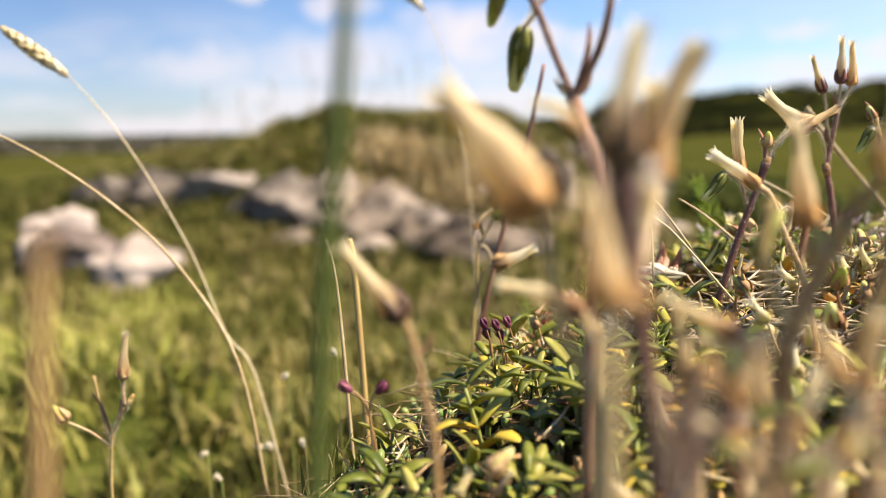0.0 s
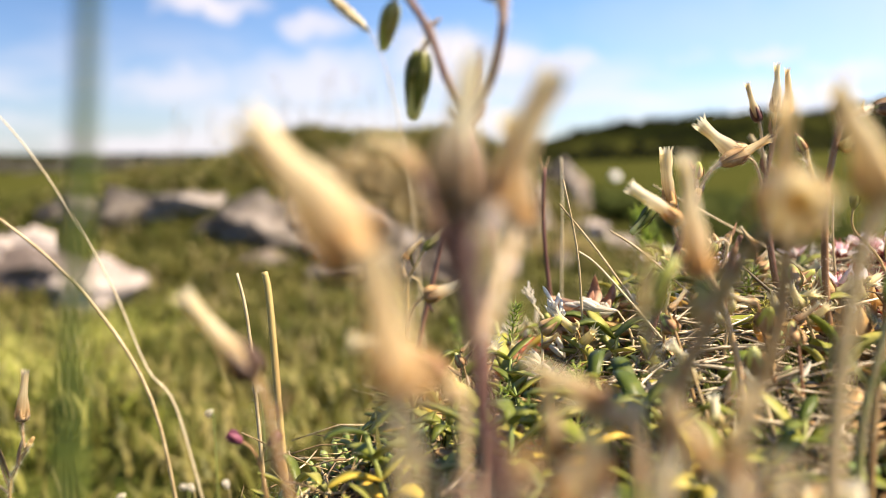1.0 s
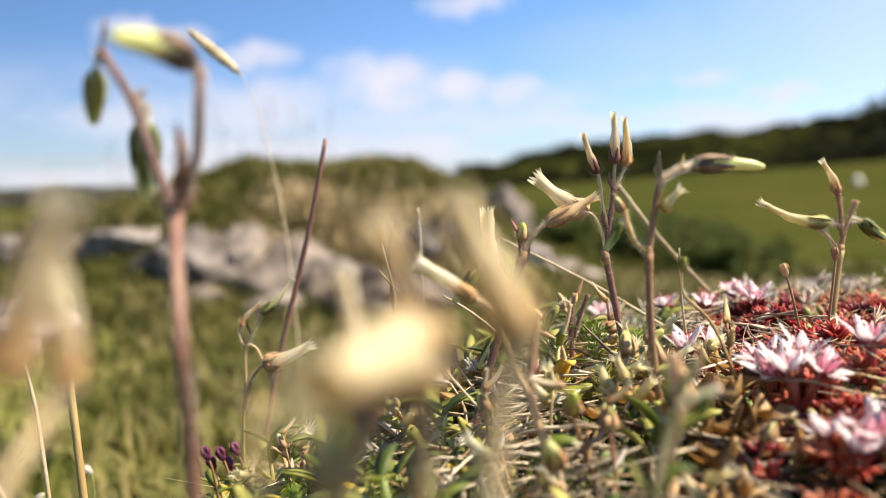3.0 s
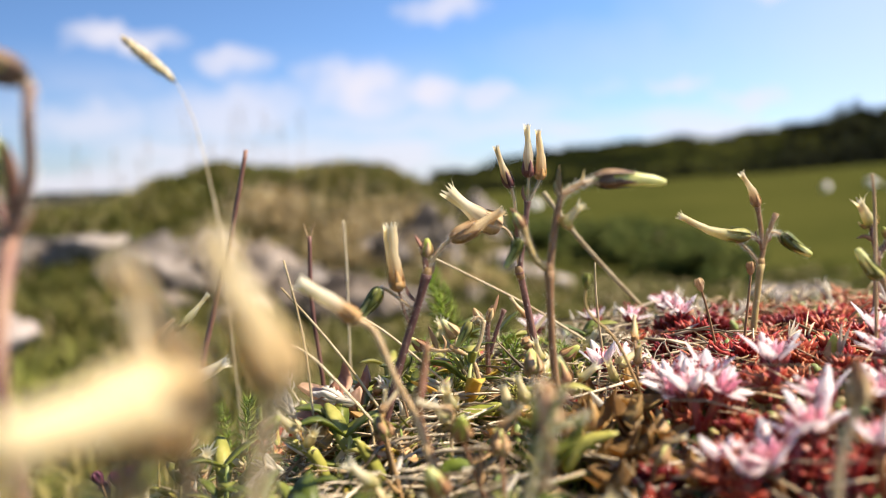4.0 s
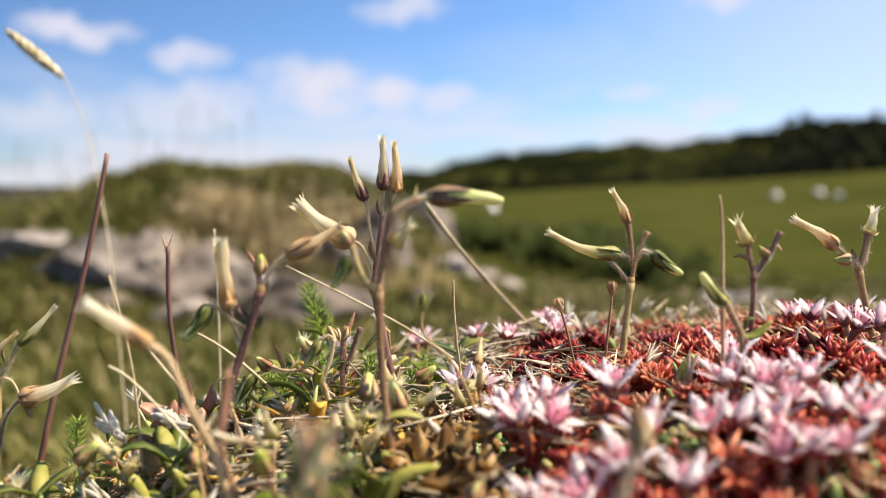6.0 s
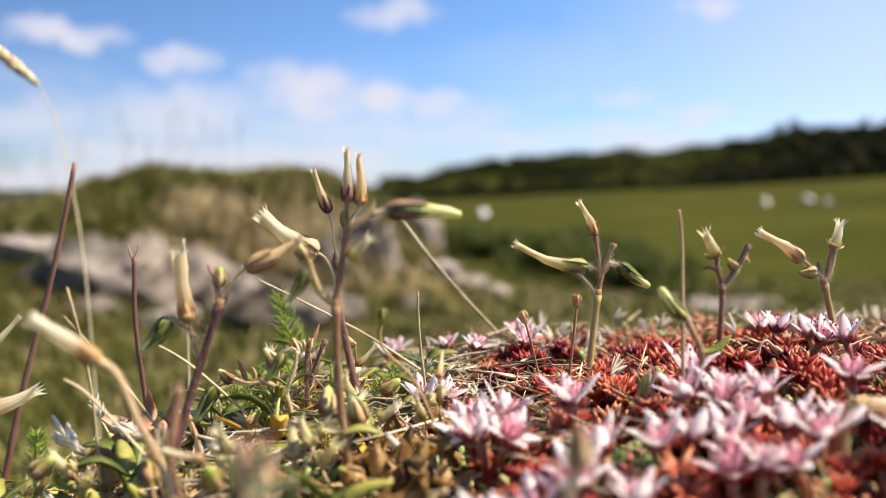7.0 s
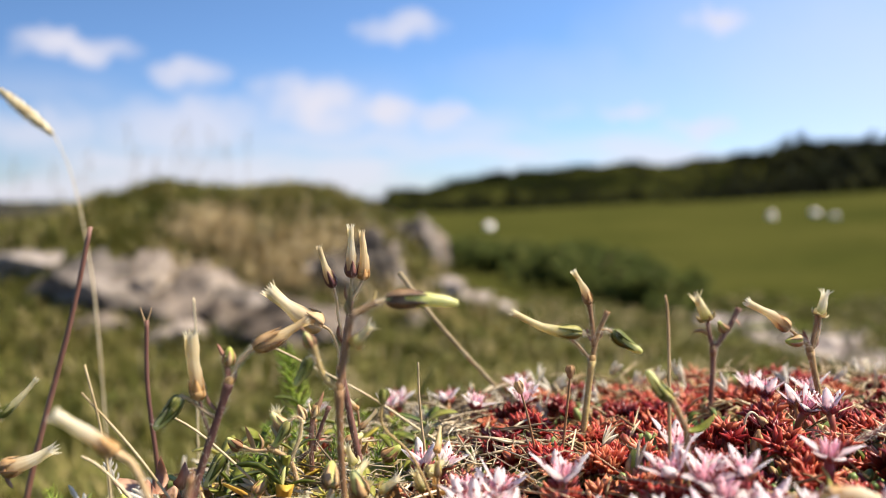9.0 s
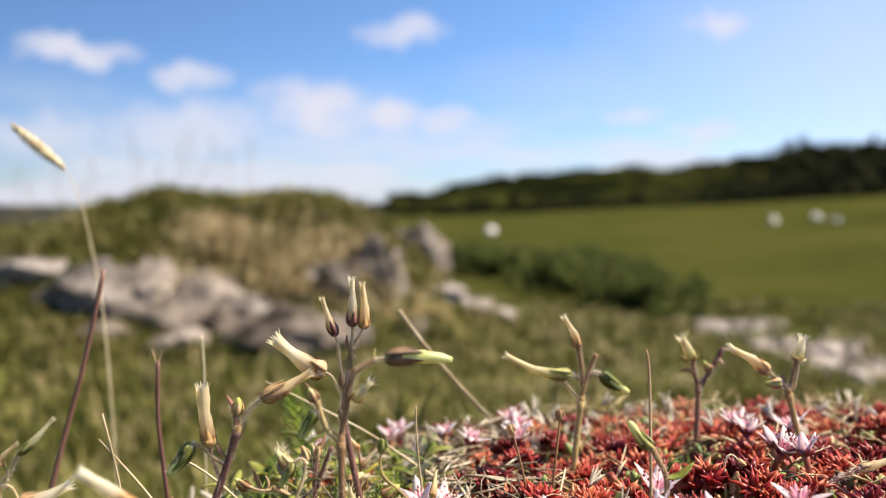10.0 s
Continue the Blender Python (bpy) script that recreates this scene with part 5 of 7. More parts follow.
cerastium("slender mouse-ear plant with nodding straw capsule on the slope",
    stems=[(0.00042, [(0.0243, 0.2320, 0.0020), (0.0254, 0.2320, 0.0174), (0.0257, 0.2320, 0.0252), (0.0277, 0.2320, 0.0290), (0.0298, 0.2320, 0.0332)]),
           (0.00032, [(0.0250, 0.2320, 0.0102), (0.0262, 0.2320, 0.0160), (0.0279, 0.2320, 0.0192), (0.0299, 0.2320, 0.0211)]),
           (0.00030, [(0.0254, 0.2320, 0.0258), (0.0244, 0.2320, 0.0285), (0.0248, 0.2320, 0.0306)]),
           (0.00028, [(0.0261, 0.2320, 0.0262), (0.0283, 0.2320, 0.0252), (0.0299, 0.2320, 0.0215)])],
    caps=[('green_straw', [(0.0298, 0.2320, 0.0332), (0.0337, 0.2325, 0.0368), (0.0375, 0.2330, 0.0412)]),
          ('straw', [(0.0299, 0.2320, 0.0211), (0.0352, 0.2320, 0.0225), (0.0410, 0.2320, 0.0253)]),
          ('tan', [(0.0248, 0.2320, 0.0306), (0.0267, 0.2320, 0.0333), (0.0295, 0.2320, 0.0358)])],
    bracts=[[(0.0277, 0.2320, 0.0277), (0.0266, 0.2320, 0.0316), (0.0273, 0.2320, 0.0335)],
            [(0.0305, 0.2320, 0.0204), (0.0316, 0.2320, 0.0178), (0.0324, 0.2320, 0.0168)]])

cerastium('low mouse-ear plant with three green pods over the straw',
    stems=[(0.00054, [(0.0984, 0.2025, 0.0154), (0.0976, 0.2025, 0.0240), (0.0962, 0.2025, 0.0295), (0.0927, 0.2025, 0.0320)]),
           (0.00042, [(0.0962, 0.2025, 0.0295), (0.0980, 0.2025, 0.0342), (0.0986, 0.2025, 0.0378)]),
           (0.00032, [(0.0986, 0.2025, 0.0378), (0.0975, 0.2025, 0.0385), (0.0960, 0.2025, 0.0376)]),
           (0.00042, [(0.0927, 0.2025, 0.0320), (0.0887, 0.2025, 0.0321), (0.0841, 0.2025, 0.0343)]),
           (0.00032, [(0.0892, 0.2025, 0.0318), (0.0863, 0.2025, 0.0322), (0.0834, 0.2025, 0.0314)]),
           (0.00032, [(0.0979, 0.2025, 0.0233), (0.0956, 0.2025, 0.0258), (0.0939, 0.2025, 0.0283)])],
    caps=[('green', [(0.0960, 0.2025, 0.0376), (0.0948, 0.2025, 0.0352), (0.0930, 0.2025, 0.0326)]),
          ('green', [(0.0832, 0.2025, 0.0314), (0.0817, 0.2025, 0.0287), (0.0793, 0.2025, 0.0249)]),
          ('green', [(0.0941, 0.2025, 0.0280), (0.0933, 0.2025, 0.0296), (0.0921, 0.2025, 0.0311)]),
          ('bud', [(0.0866, 0.2025, 0.0325), (0.0852, 0.2025, 0.0334), (0.0838, 0.2025, 0.0347)])],
    bracts=[[(0.0892, 0.2025, 0.0321), (0.0884, 0.2025, 0.0345), (0.0873, 0.2025, 0.0372)],
            [(0.0904, 0.2025, 0.0321), (0.0907, 0.2025, 0.0336), (0.0899, 0.2025, 0.0354)],
            [(0.0939, 0.2025, 0.0283), (0.0947, 0.2025, 0.0265), (0.0962, 0.2025, 0.0252)]],
    leaves=[[(0.0979, 0.2025, 0.0233), (0.0944, 0.2025, 0.0247), (0.0921, 0.2025, 0.0251)]])

cerastium('brown withered mouse-ear shoot with dark pointed bracts',
    stems=[(0.00060, [(0.1006, 0.2099, 0.0178), (0.1002, 0.2099, 0.0274), (0.1003, 0.2099, 0.0347), (0.1008, 0.2099, 0.0378)]),
           (0.00045, [(0.1007, 0.2099, 0.0293), (0.1020, 0.2099, 0.0337), (0.1039, 0.2099, 0.0387)]),
           (0.00038, [(0.1003, 0.2099, 0.0299), (0.0983, 0.2099, 0.0281), (0.0967, 0.2099, 0.0263)])],
    caps=[('dry_bud', [(0.1007, 0.2099, 0.0366), (0.1011, 0.2099, 0.0381), (0.1014, 0.2099, 0.0397)]),
          ('dry_bud', [(0.0986, 0.2099, 0.0357), (0.0982, 0.2099, 0.0376), (0.0974, 0.2099, 0.0392)])],
    bracts=[[(0.1008, 0.2099, 0.0369), (0.1018, 0.2099, 0.0394), (0.1028, 0.2099, 0.0420)],
            [(0.1014, 0.2099, 0.0324), (0.1023, 0.2099, 0.0343), (0.1025, 0.2099, 0.0362)],
            [(0.1003, 0.2099, 0.0331), (0.0992, 0.2099, 0.0341), (0.0983, 0.2099, 0.0341)]])

cerastium('upright tan mouse-ear capsule low in the mat',
    stems=[(0.00054, [(0.0488, 0.0850, 0.0227), (0.0481, 0.0850, 0.0282), (0.0476, 0.0850, 0.0314)])],
    caps=[('tan', [(0.0476, 0.0850, 0.0313), (0.0470, 0.0850, 0.0352), (0.0462, 0.0850, 0.0389)])])

cerastium('leaning pale mouse-ear capsule on a short stalk',
    stems=[(0.00054, [(0.0547, 0.0700, 0.0268), (0.0550, 0.0700, 0.0294), (0.0558, 0.0700, 0.0312)])],
    caps=[('wide', [(0.0558, 0.0700, 0.0311), (0.0571, 0.0700, 0.0338), (0.0586, 0.0700, 0.0360)])])

cerastium('yellow-green mouse-ear bud among straw',
    stems=[(0.00054, [(0.0498, 0.0750, 0.0272), (0.0497, 0.0750, 0.0310), (0.0494, 0.0750, 0.0332)])],
    caps=[('bud', [(0.0494, 0.0750, 0.0332), (0.0491, 0.0750, 0.0352), (0.0488, 0.0750, 0.0375)])],
    leaves=[[(0.0497, 0.0750, 0.0300), (0.0516, 0.0750, 0.0319), (0.0539, 0.0750, 0.0324)],
            [(0.0497, 0.0750, 0.0300), (0.0476, 0.0750, 0.0314), (0.0458, 0.0750, 0.0319)]])

cerastium('pale mouse-ear capsule lying over dry stems',
    stems=[(0.00054, [(0.0580, 0.0850, 0.0187), (0.0560, 0.0850, 0.0281), (0.0538, 0.0850, 0.0346)])],
    caps=[('straw', [(0.0538, 0.0850, 0.0348), (0.0514, 0.0850, 0.0353), (0.0484, 0.0850, 0.0360)])])

cerastium('tan mouse-ear capsule leaning out of the mat',
    stems=[(0.00054, [(0.0578, 0.0750, 0.0212), (0.0576, 0.0750, 0.0254), (0.0580, 0.0750, 0.0284)])],
    caps=[('fat', [(0.0580, 0.0750, 0.0283), (0.0591, 0.0750, 0.0302), (0.0604, 0.0750, 0.0328)])])

cerastium('slender green mouse-ear shoot with small bracts',
    stems=[(0.00054, [(0.0928, 0.1250, 0.0206), (0.0947, 0.1250, 0.0317), (0.0960, 0.1250, 0.0372)]),
           (0.00042, [(0.0960, 0.1250, 0.0372), (0.0974, 0.1250, 0.0399), (0.0987, 0.1250, 0.0426)]),
           (0.00038, [(0.0960, 0.1250, 0.0372), (0.0957, 0.1250, 0.0406), (0.0955, 0.1250, 0.0434)]),
           (0.00032, [(0.0967, 0.1250, 0.0372), (0.0988, 0.1250, 0.0382), (0.1015, 0.1250, 0.0391)])],
    caps=[('green_dark', [(0.0960, 0.1250, 0.0365), (0.0953, 0.1250, 0.0389), (0.0948, 0.1250, 0.0414)])],
    bracts=[[(0.0960, 0.1250, 0.0365), (0.0966, 0.1250, 0.0399), (0.0961, 0.1250, 0.0440)],
            [(0.0974, 0.1250, 0.0399), (0.0987, 0.1250, 0.0409), (0.0995, 0.1250, 0.0426)],
            [(0.0984, 0.1250, 0.0419), (0.0988, 0.1250, 0.0429), (0.0992, 0.1250, 0.0440)]],
    leaves=[[(0.0937, 0.1250, 0.0262), (0.0961, 0.1250, 0.0296), (0.0988, 0.1250, 0.0295)],
            [(0.0937, 0.1250, 0.0262), (0.0916, 0.1250, 0.0290), (0.0906, 0.1250, 0.0311)]])

cerastium('thin brown mouse-ear stalk with small bracts',
    stems=[(0.00045, [(0.0882, 0.1550, 0.0165), (0.0869, 0.1550, 0.0201), (0.0839, 0.1550, 0.0301), (0.0835, 0.1550, 0.0355), (0.0848, 0.1550, 0.0421)])],
    caps=[('bud', [(0.0858, 0.1550, 0.0147), (0.0858, 0.1550, 0.0175), (0.0857, 0.1550, 0.0211)])],
    bracts=[[(0.0837, 0.1550, 0.0337), (0.0841, 0.1550, 0.0381), (0.0851, 0.1550, 0.0435)],
            [(0.0837, 0.1550, 0.0319), (0.0830, 0.1550, 0.0337), (0.0826, 0.1550, 0.0364)]])

cerastium('brown mouse-ear stalks broken off low in the mat',
    stems=[(0.00065, [(0.0413, 0.0600, 0.0315), (0.0418, 0.0600, 0.0360), (0.0426, 0.0600, 0.0396)]),
           (0.00054, [(0.0413, 0.0600, 0.0315), (0.0434, 0.0600, 0.0352), (0.0447, 0.0600, 0.0378)]),
           (0.00054, [(0.0413, 0.0600, 0.0315), (0.0399, 0.0600, 0.0352), (0.0395, 0.0600, 0.0389)])],
    caps=[('fat', [(0.0447, 0.0600, 0.0377), (0.0456, 0.0600, 0.0393), (0.0465, 0.0600, 0.0414)])],
    bracts=[[(0.0418, 0.0600, 0.0360), (0.0409, 0.0600, 0.0374), (0.0407, 0.0600, 0.0392)],
            [(0.0434, 0.0600, 0.0352), (0.0444, 0.0600, 0.0356), (0.0455, 0.0600, 0.0367)]],
    leaves=[[(0.0417, 0.0600, 0.0326), (0.0438, 0.0600, 0.0345), (0.0459, 0.0600, 0.0341)]])

cerastium('pale mouse-ear capsules with a yellowed leaf',
    stems=[(0.00059, [(0.0552, 0.0580, 0.0319), (0.0548, 0.0580, 0.0347), (0.0550, 0.0580, 0.0365)]),
           (0.00054, [(0.0552, 0.0580, 0.0319), (0.0568, 0.0580, 0.0347), (0.0576, 0.0580, 0.0369)])],
    caps=[('wide', [(0.0550, 0.0580, 0.0364), (0.0556, 0.0580, 0.0382), (0.0568, 0.0580, 0.0401)]),
          ('fat', [(0.0577, 0.0580, 0.0368), (0.0569, 0.0580, 0.0386), (0.0565, 0.0580, 0.0407)])],
    bracts=[[(0.0551, 0.0580, 0.0347), (0.0537, 0.0580, 0.0358), (0.0524, 0.0580, 0.0359)]],
    leaves=[[(0.0550, 0.0580, 0.0337), (0.0531, 0.0580, 0.0354), (0.0511, 0.0580, 0.0354)],
            [(0.0550, 0.0580, 0.0337), (0.0567, 0.0580, 0.0358), (0.0587, 0.0580, 0.0355)]])

cerastium('straw mouse-ear capsules leaning over the mat',
    stems=[(0.00054, [(0.0498, 0.0660, 0.0278), (0.0503, 0.0660, 0.0311), (0.0508, 0.0660, 0.0332)]),
           (0.00054, [(0.0498, 0.0660, 0.0278), (0.0477, 0.0660, 0.0311), (0.0469, 0.0660, 0.0324)])],
    caps=[('wide', [(0.0508, 0.0660, 0.0331), (0.0519, 0.0660, 0.0353), (0.0526, 0.0660, 0.0381)]),
          ('fat', [(0.0469, 0.0660, 0.0323), (0.0453, 0.0660, 0.0336), (0.0434, 0.0660, 0.0340)])],
    bracts=[[(0.0503, 0.0660, 0.0311), (0.0512, 0.0660, 0.0320), (0.0520, 0.0660, 0.0332)]],
    leaves=[[(0.0499, 0.0660, 0.0291), (0.0520, 0.0660, 0.0307), (0.0544, 0.0660, 0.0304)]])

cerastium('pale mouse-ear stalk with two straw capsules',
    stems=[(0.00059, [(0.0599, 0.0700, 0.0212), (0.0591, 0.0700, 0.0285), (0.0578, 0.0700, 0.0351)]),
           (0.00042, [(0.0584, 0.0700, 0.0323), (0.0570, 0.0700, 0.0351), (0.0560, 0.0700, 0.0365)])],
    caps=[('wide', [(0.0578, 0.0700, 0.0350), (0.0581, 0.0700, 0.0378), (0.0588, 0.0700, 0.0415)]),
          ('fat', [(0.0560, 0.0700, 0.0364), (0.0550, 0.0700, 0.0383), (0.0536, 0.0700, 0.0406)])],
    bracts=[[(0.0584, 0.0700, 0.0323), (0.0592, 0.0700, 0.0341), (0.0595, 0.0700, 0.0355)]])


# ---- grasses and loose stems ----
def stem_thing(name, label, pts, r0, r1, mat, category="grass stem", group="", flat=1.0):
    base = Vector(pts[-1])
    ob = new(name)
    bm = bmesh.new()
    sweep(bm, [p - base for p in curve(pts, 5)], [r1, (r0 + r1) / 2, r0], 7, flat)
    me = mesh_of(name, bm, mat)
    bpy.data.objects.remove(ob)
    ob = new(name, me)
    ob.location = base
    return tagged(ob, label, category, group)


def grass_ear(label, ear, stalk):
    """A nodding grass head: overlapping pointed spikelets on a hair-thin stalk."""
    base = Vector(stalk[-1])
    ob = thing("grass_ear", base, label, "grass", "grass heads")
    bm = bmesh.new()
    sweep(bm, [Vector(p) - base for p in curve(stalk, 5)], [0.00018, 0.00026, 0.0004], 6)
    part("stalk", bm, M_STRAW_ONE, ob)
    rnd = random.Random(label)
    line = [Vector(p) - base for p in curve(ear, 6)]
    axis = (line[0] - line[-1]).normalized()
    n = 46
    bm = bmesh.new()
    for i in range(n):
        f = i / n
        p = line[-1].lerp(line[0], f * 0.86)
        o = Matrix.Rotation(i * 2.4, 3, axis) @ axis.orthogonal().normalized()
        ln = 0.0050 * (1 - 0.3 * f)
        swell = math.sin(math.pi * min(1, 0.12 + f * 0.8)) * 0.0015
        q = p + axis * ln + o * (swell * 0.9)
        blade(bm, [p + o * 0.0001, p + axis * ln * 0.5 + o * swell * 1.3, q], 0.0019, o, 0.3, 0.25)
        sweep(bm, [q, q + axis * rnd.uniform(0.0008, 0.0018)], [0.00006, 0.00002], 3)
    part("seed_head", bm, M_EAR, ob)
    return ob


def needle_sprig(label, pts, count=46, size=0.0032):
    """A feathery shoot: whorls of narrow bright needles up a thin stem."""
    base = Vector(pts[-1])
    ob = thing("feathery_sprig", base, label, "wild plant", "feathery sprigs")
    line = [Vector(p) - base for p in curve(pts, 6)][::-1]
    bm = bmesh.new()
    sweep(bm, line, [0.0003, 0.0002, 0.0001], 6)
    part("stem", bm, M_STEM_GREEN, ob)
    rnd = random.Random(label)
    for w in range(count // 5):
        f = (0.12 + 0.86 * w / (count // 5)) * (len(line) - 1.01)
        p = line[int(f)].lerp(line[int(f) + 1], f - int(f))
        d = (line[int(f) + 1] - line[int(f)]).normalized()
        bm = bmesh.new()
        ln = size * (1.0 - 0.5 * w / (count // 5))
        for j in range(7):
            o = Matrix.Rotation(j * 0.9 + w * 0.5 + rnd.uniform(-0.2, 0.2), 3, d) @ d.orthogonal().normalized()
            blade(bm, [p, p + (o * 0.65 + d * 0.30) * ln, p + (o * 0.95 + d * rnd.uniform(0.5, 0.9)) * ln], ln * 0.19, d, 0.1, 0.3)
        part("needle_whorl", bm, M_MOSS_TUFT if "yellowish" in label else M_NEEDLE, ob)
    return ob


stem_thing("dead_stick", "thin red-brown dead plant stalk leaning upright", [(0.0448, 0.2524, 0.0756), (0.0395, 0.2524, 0.0516), (0.0307, 0.2524, 0.019), (0.0243, 0.2524, -0.0099)], 0.00085, 0.00055, M_STICK, "stick")
grass_ear("cream nodding grass head on a hair-thin stalk", [(-0.0160, 0.3580, 0.1236), (-0.0066, 0.3580, 0.1153), (0.0038, 0.3580, 0.1062)],
          [(0.0038, 0.3580, 0.1062), (0.0098, 0.3560, 0.0925), (0.0155, 0.3520, 0.0698), (0.0210, 0.3450, 0.0379), (0.0260, 0.3400, -0.0330)])
grass_ear("pale nodding grass head on an arching stalk", [(-0.1131, 0.2500, 0.0888), (-0.1032, 0.2500, 0.0812), (-0.0933, 0.2500, 0.0740)],
          [(-0.0933, 0.25, 0.074), (-0.0827, 0.25, 0.0618), (-0.0719, 0.25, 0.0452), (-0.0595, 0.25, 0.0215), (-0.0504, 0.25, -0.0026), (-0.0423, 0.25, -0.0148), (-0.0327, 0.25, -0.0561)])
STALK = "dry straw-coloured grass stalk"
stem_thing("grass_stalk", "arching dry grass stalk over the slope", [(-0.1069, 0.22, 0.0594), (-0.0951, 0.22, 0.0556), (-0.0735, 0.22, 0.0422), (-0.0536, 0.22, 0.0235), (-0.0382, 0.22, -0.0031), (-0.0314, 0.22, -0.0418)], 0.0005, 0.0003, M_STRAW_ONE, group="dry stalks")
stem_thing("grass_stalk", "long straw stalk leaning over the red cushion", [(0.1225, 0.262, 0.0626), (0.1313, 0.262, 0.0508), (0.1411, 0.262, 0.0394), (0.1519, 0.262, 0.0276), (0.1646, 0.262, 0.0118)], 0.0005, 0.0007, M_STRAW_ONE, group="dry stalks", flat=0.5)
stem_thing("grass_stalk", STALK, [(0.0880, 0.2300, 0.0497), (0.1112, 0.2300, 0.0372), (0.1281, 0.2250, 0.0266), (0.1424, 0.2200, 0.0200)], 0.0004, 0.0002, M_STRAW_ONE, group="dry stalks")
stem_thing("grass_stalk", "thin bleached grass stalk with a frayed tip", [(0.1223, 0.2050, 0.0485), (0.1224, 0.2050, 0.0429), (0.1229, 0.2050, 0.0361), (0.1236, 0.2050, 0.0298), (0.1235, 0.2050, 0.0222)], 0.00032, 0.0002, M_STRAW_ONE, group="dry stalks")
stem_thing("grass_stalk", "thin upright brown grass stalk", [(0.1627, 0.1733, 0.0653), (0.1634, 0.1733, 0.0579), (0.1641, 0.1733, 0.0264)], 0.00035, 0.0002, M_STEM_TAN, group="dry stalks")
stem_thing("broken_stalk", "pinkish brown broken plant stalk", [(0.0613, 0.237, 0.054), (0.0612, 0.237, 0.0381), (0.0634, 0.237, 0.0161), (0.0641, 0.237, -0.0022)], 0.00062, 0.0005, M_STEM_PURPLE, group="dry stalks")
for dx in (-0.0012, 0.0014):
    stem_thing("grass_stalk", "frayed tip of a broken stalk", [(0.0611 + dx, 0.2368, 0.0570), (0.0611 + dx * 0.5, 0.2369, 0.0548), (0.0610, 0.2370, 0.0525)], 0.0003, 0.0001, M_STEM_TAN, group="dry stalks")
stem_thing("grass_stalk", "thin seedy grass stalk", [(0.0683, 0.26, 0.0567), (0.0688, 0.26, 0.0452), (0.0688, 0.26, 0.0255), (0.0691, 0.26, -0.0037)], 0.0003, 0.00025, M_STRAW_ONE, group="dry stalks")
stem_thing("grass_stalk", STALK, [(0.0605, 0.1900, 0.0523), (0.0640, 0.1900, 0.0342), (0.0655, 0.1900, 0.0060)], 0.00028, 0.0002, M_STRAW_ONE, group="dry stalks")
stem_thing("grass_stalk", STALK, [(0.0598, 0.1900, 0.0473), (0.0704, 0.1900, 0.0340), (0.0845, 0.1880, 0.0130)], 0.00028, 0.0002, M_STRAW_ONE, group="dry stalks")
stem_thing("grass_stalk", STALK, [(0.0625, 0.1800, 0.0385), (0.0673, 0.1800, 0.0347), (0.0800, 0.1780, 0.0200)], 0.00025, 0.0002, M_STRAW_ONE, group="dry stalks")
stem_thing("grass_stalk", STALK, [(0.0721, 0.2000, 0.0408), (0.0807, 0.2000, 0.0349), (0.0990, 0.1960, 0.0180)], 0.0003, 0.00022, M_STRAW_ONE, group="dry stalks")
stem_thing("grass_stalk", "thin pale grass stalk in the green", [(-0.0077, 0.19, 0.033), (-0.0053, 0.19, 0.0182), (-0.0022, 0.19, -0.0315)], 0.0005, 0.0003, M_STRAW_ONE, group="dry stalks")
stem_thing("broken_stalk", "pinkish dead flower stalk", [(-0.0042, 0.2, 0.0319), (-0.003, 0.2, 0.0219), (-0.0003, 0.2, -0.0288)], 0.0009, 0.0007, M_STEM, group="dry stalks")
stem_thing("tall_grass", "tall dark green grass blade", [(0.0187, 0.062, 0.0696), (0.0177, 0.062, 0.0576), (0.0163, 0.062, 0.0457), (0.0139, 0.062, 0.0088)], 0.0009, 0.0006, M_BLADE, flat=0.3)
stem_thing("broken_stalk", "reddish tan dead stalk", [(0.003, 0.05, 0.0498), (0.0019, 0.05, 0.0459), (0.0003, 0.05, 0.0142)], 0.0007, 0.0006, M_STEM, group="dry stalks")
needle_sprig("bright green feathery shoot rising from the mat", [(0.0912, 0.2640, 0.0416), (0.0948, 0.2590, 0.0295), (0.0975, 0.2580, 0.0130)], 95, 0.0058)
needle_sprig("green feathery shoot low on the slope", [(0.0516, 0.2, 0.0249), (0.0509, 0.2, 0.0185), (0.0501, 0.2, 0.0039)], 60)
needle_sprig("feathery green shoot by the dead stick", [(0.0374, 0.24, 0.0138), (0.0389, 0.24, 0.0084), (0.0406, 0.24, -0.0056)], 50)
for i, (x, y) in enumerate([(0.098, 0.222), (0.110, 0.232), (0.104, 0.205), (0.120, 0.222), (0.088, 0.215), (0.113, 0.210), (0.118, 0.205), (0.124, 0.212), (0.106, 0.216), (0.094, 0.205), (0.115, 0.235), (0.083, 0.226), (0.090, 0.240), (0.101, 0.252), (0.111, 0.256), (0.096, 0.230), (0.106, 0.222), (0.119, 0.246), (0.052, 0.150), (0.060, 0.162), (0.045, 0.160), (0.066, 0.145)]):
    z = height(x, y)
    needle_sprig("small feathery green shoot in the mat %s" % ("by straw", "under stems", "near flowers")[i % 3], [(x + 0.002 * (i % 3 - 1), y, z + 0.014), (x, y, z + 0.008), (x, y, z - 0.001)], 48, 0.0034)


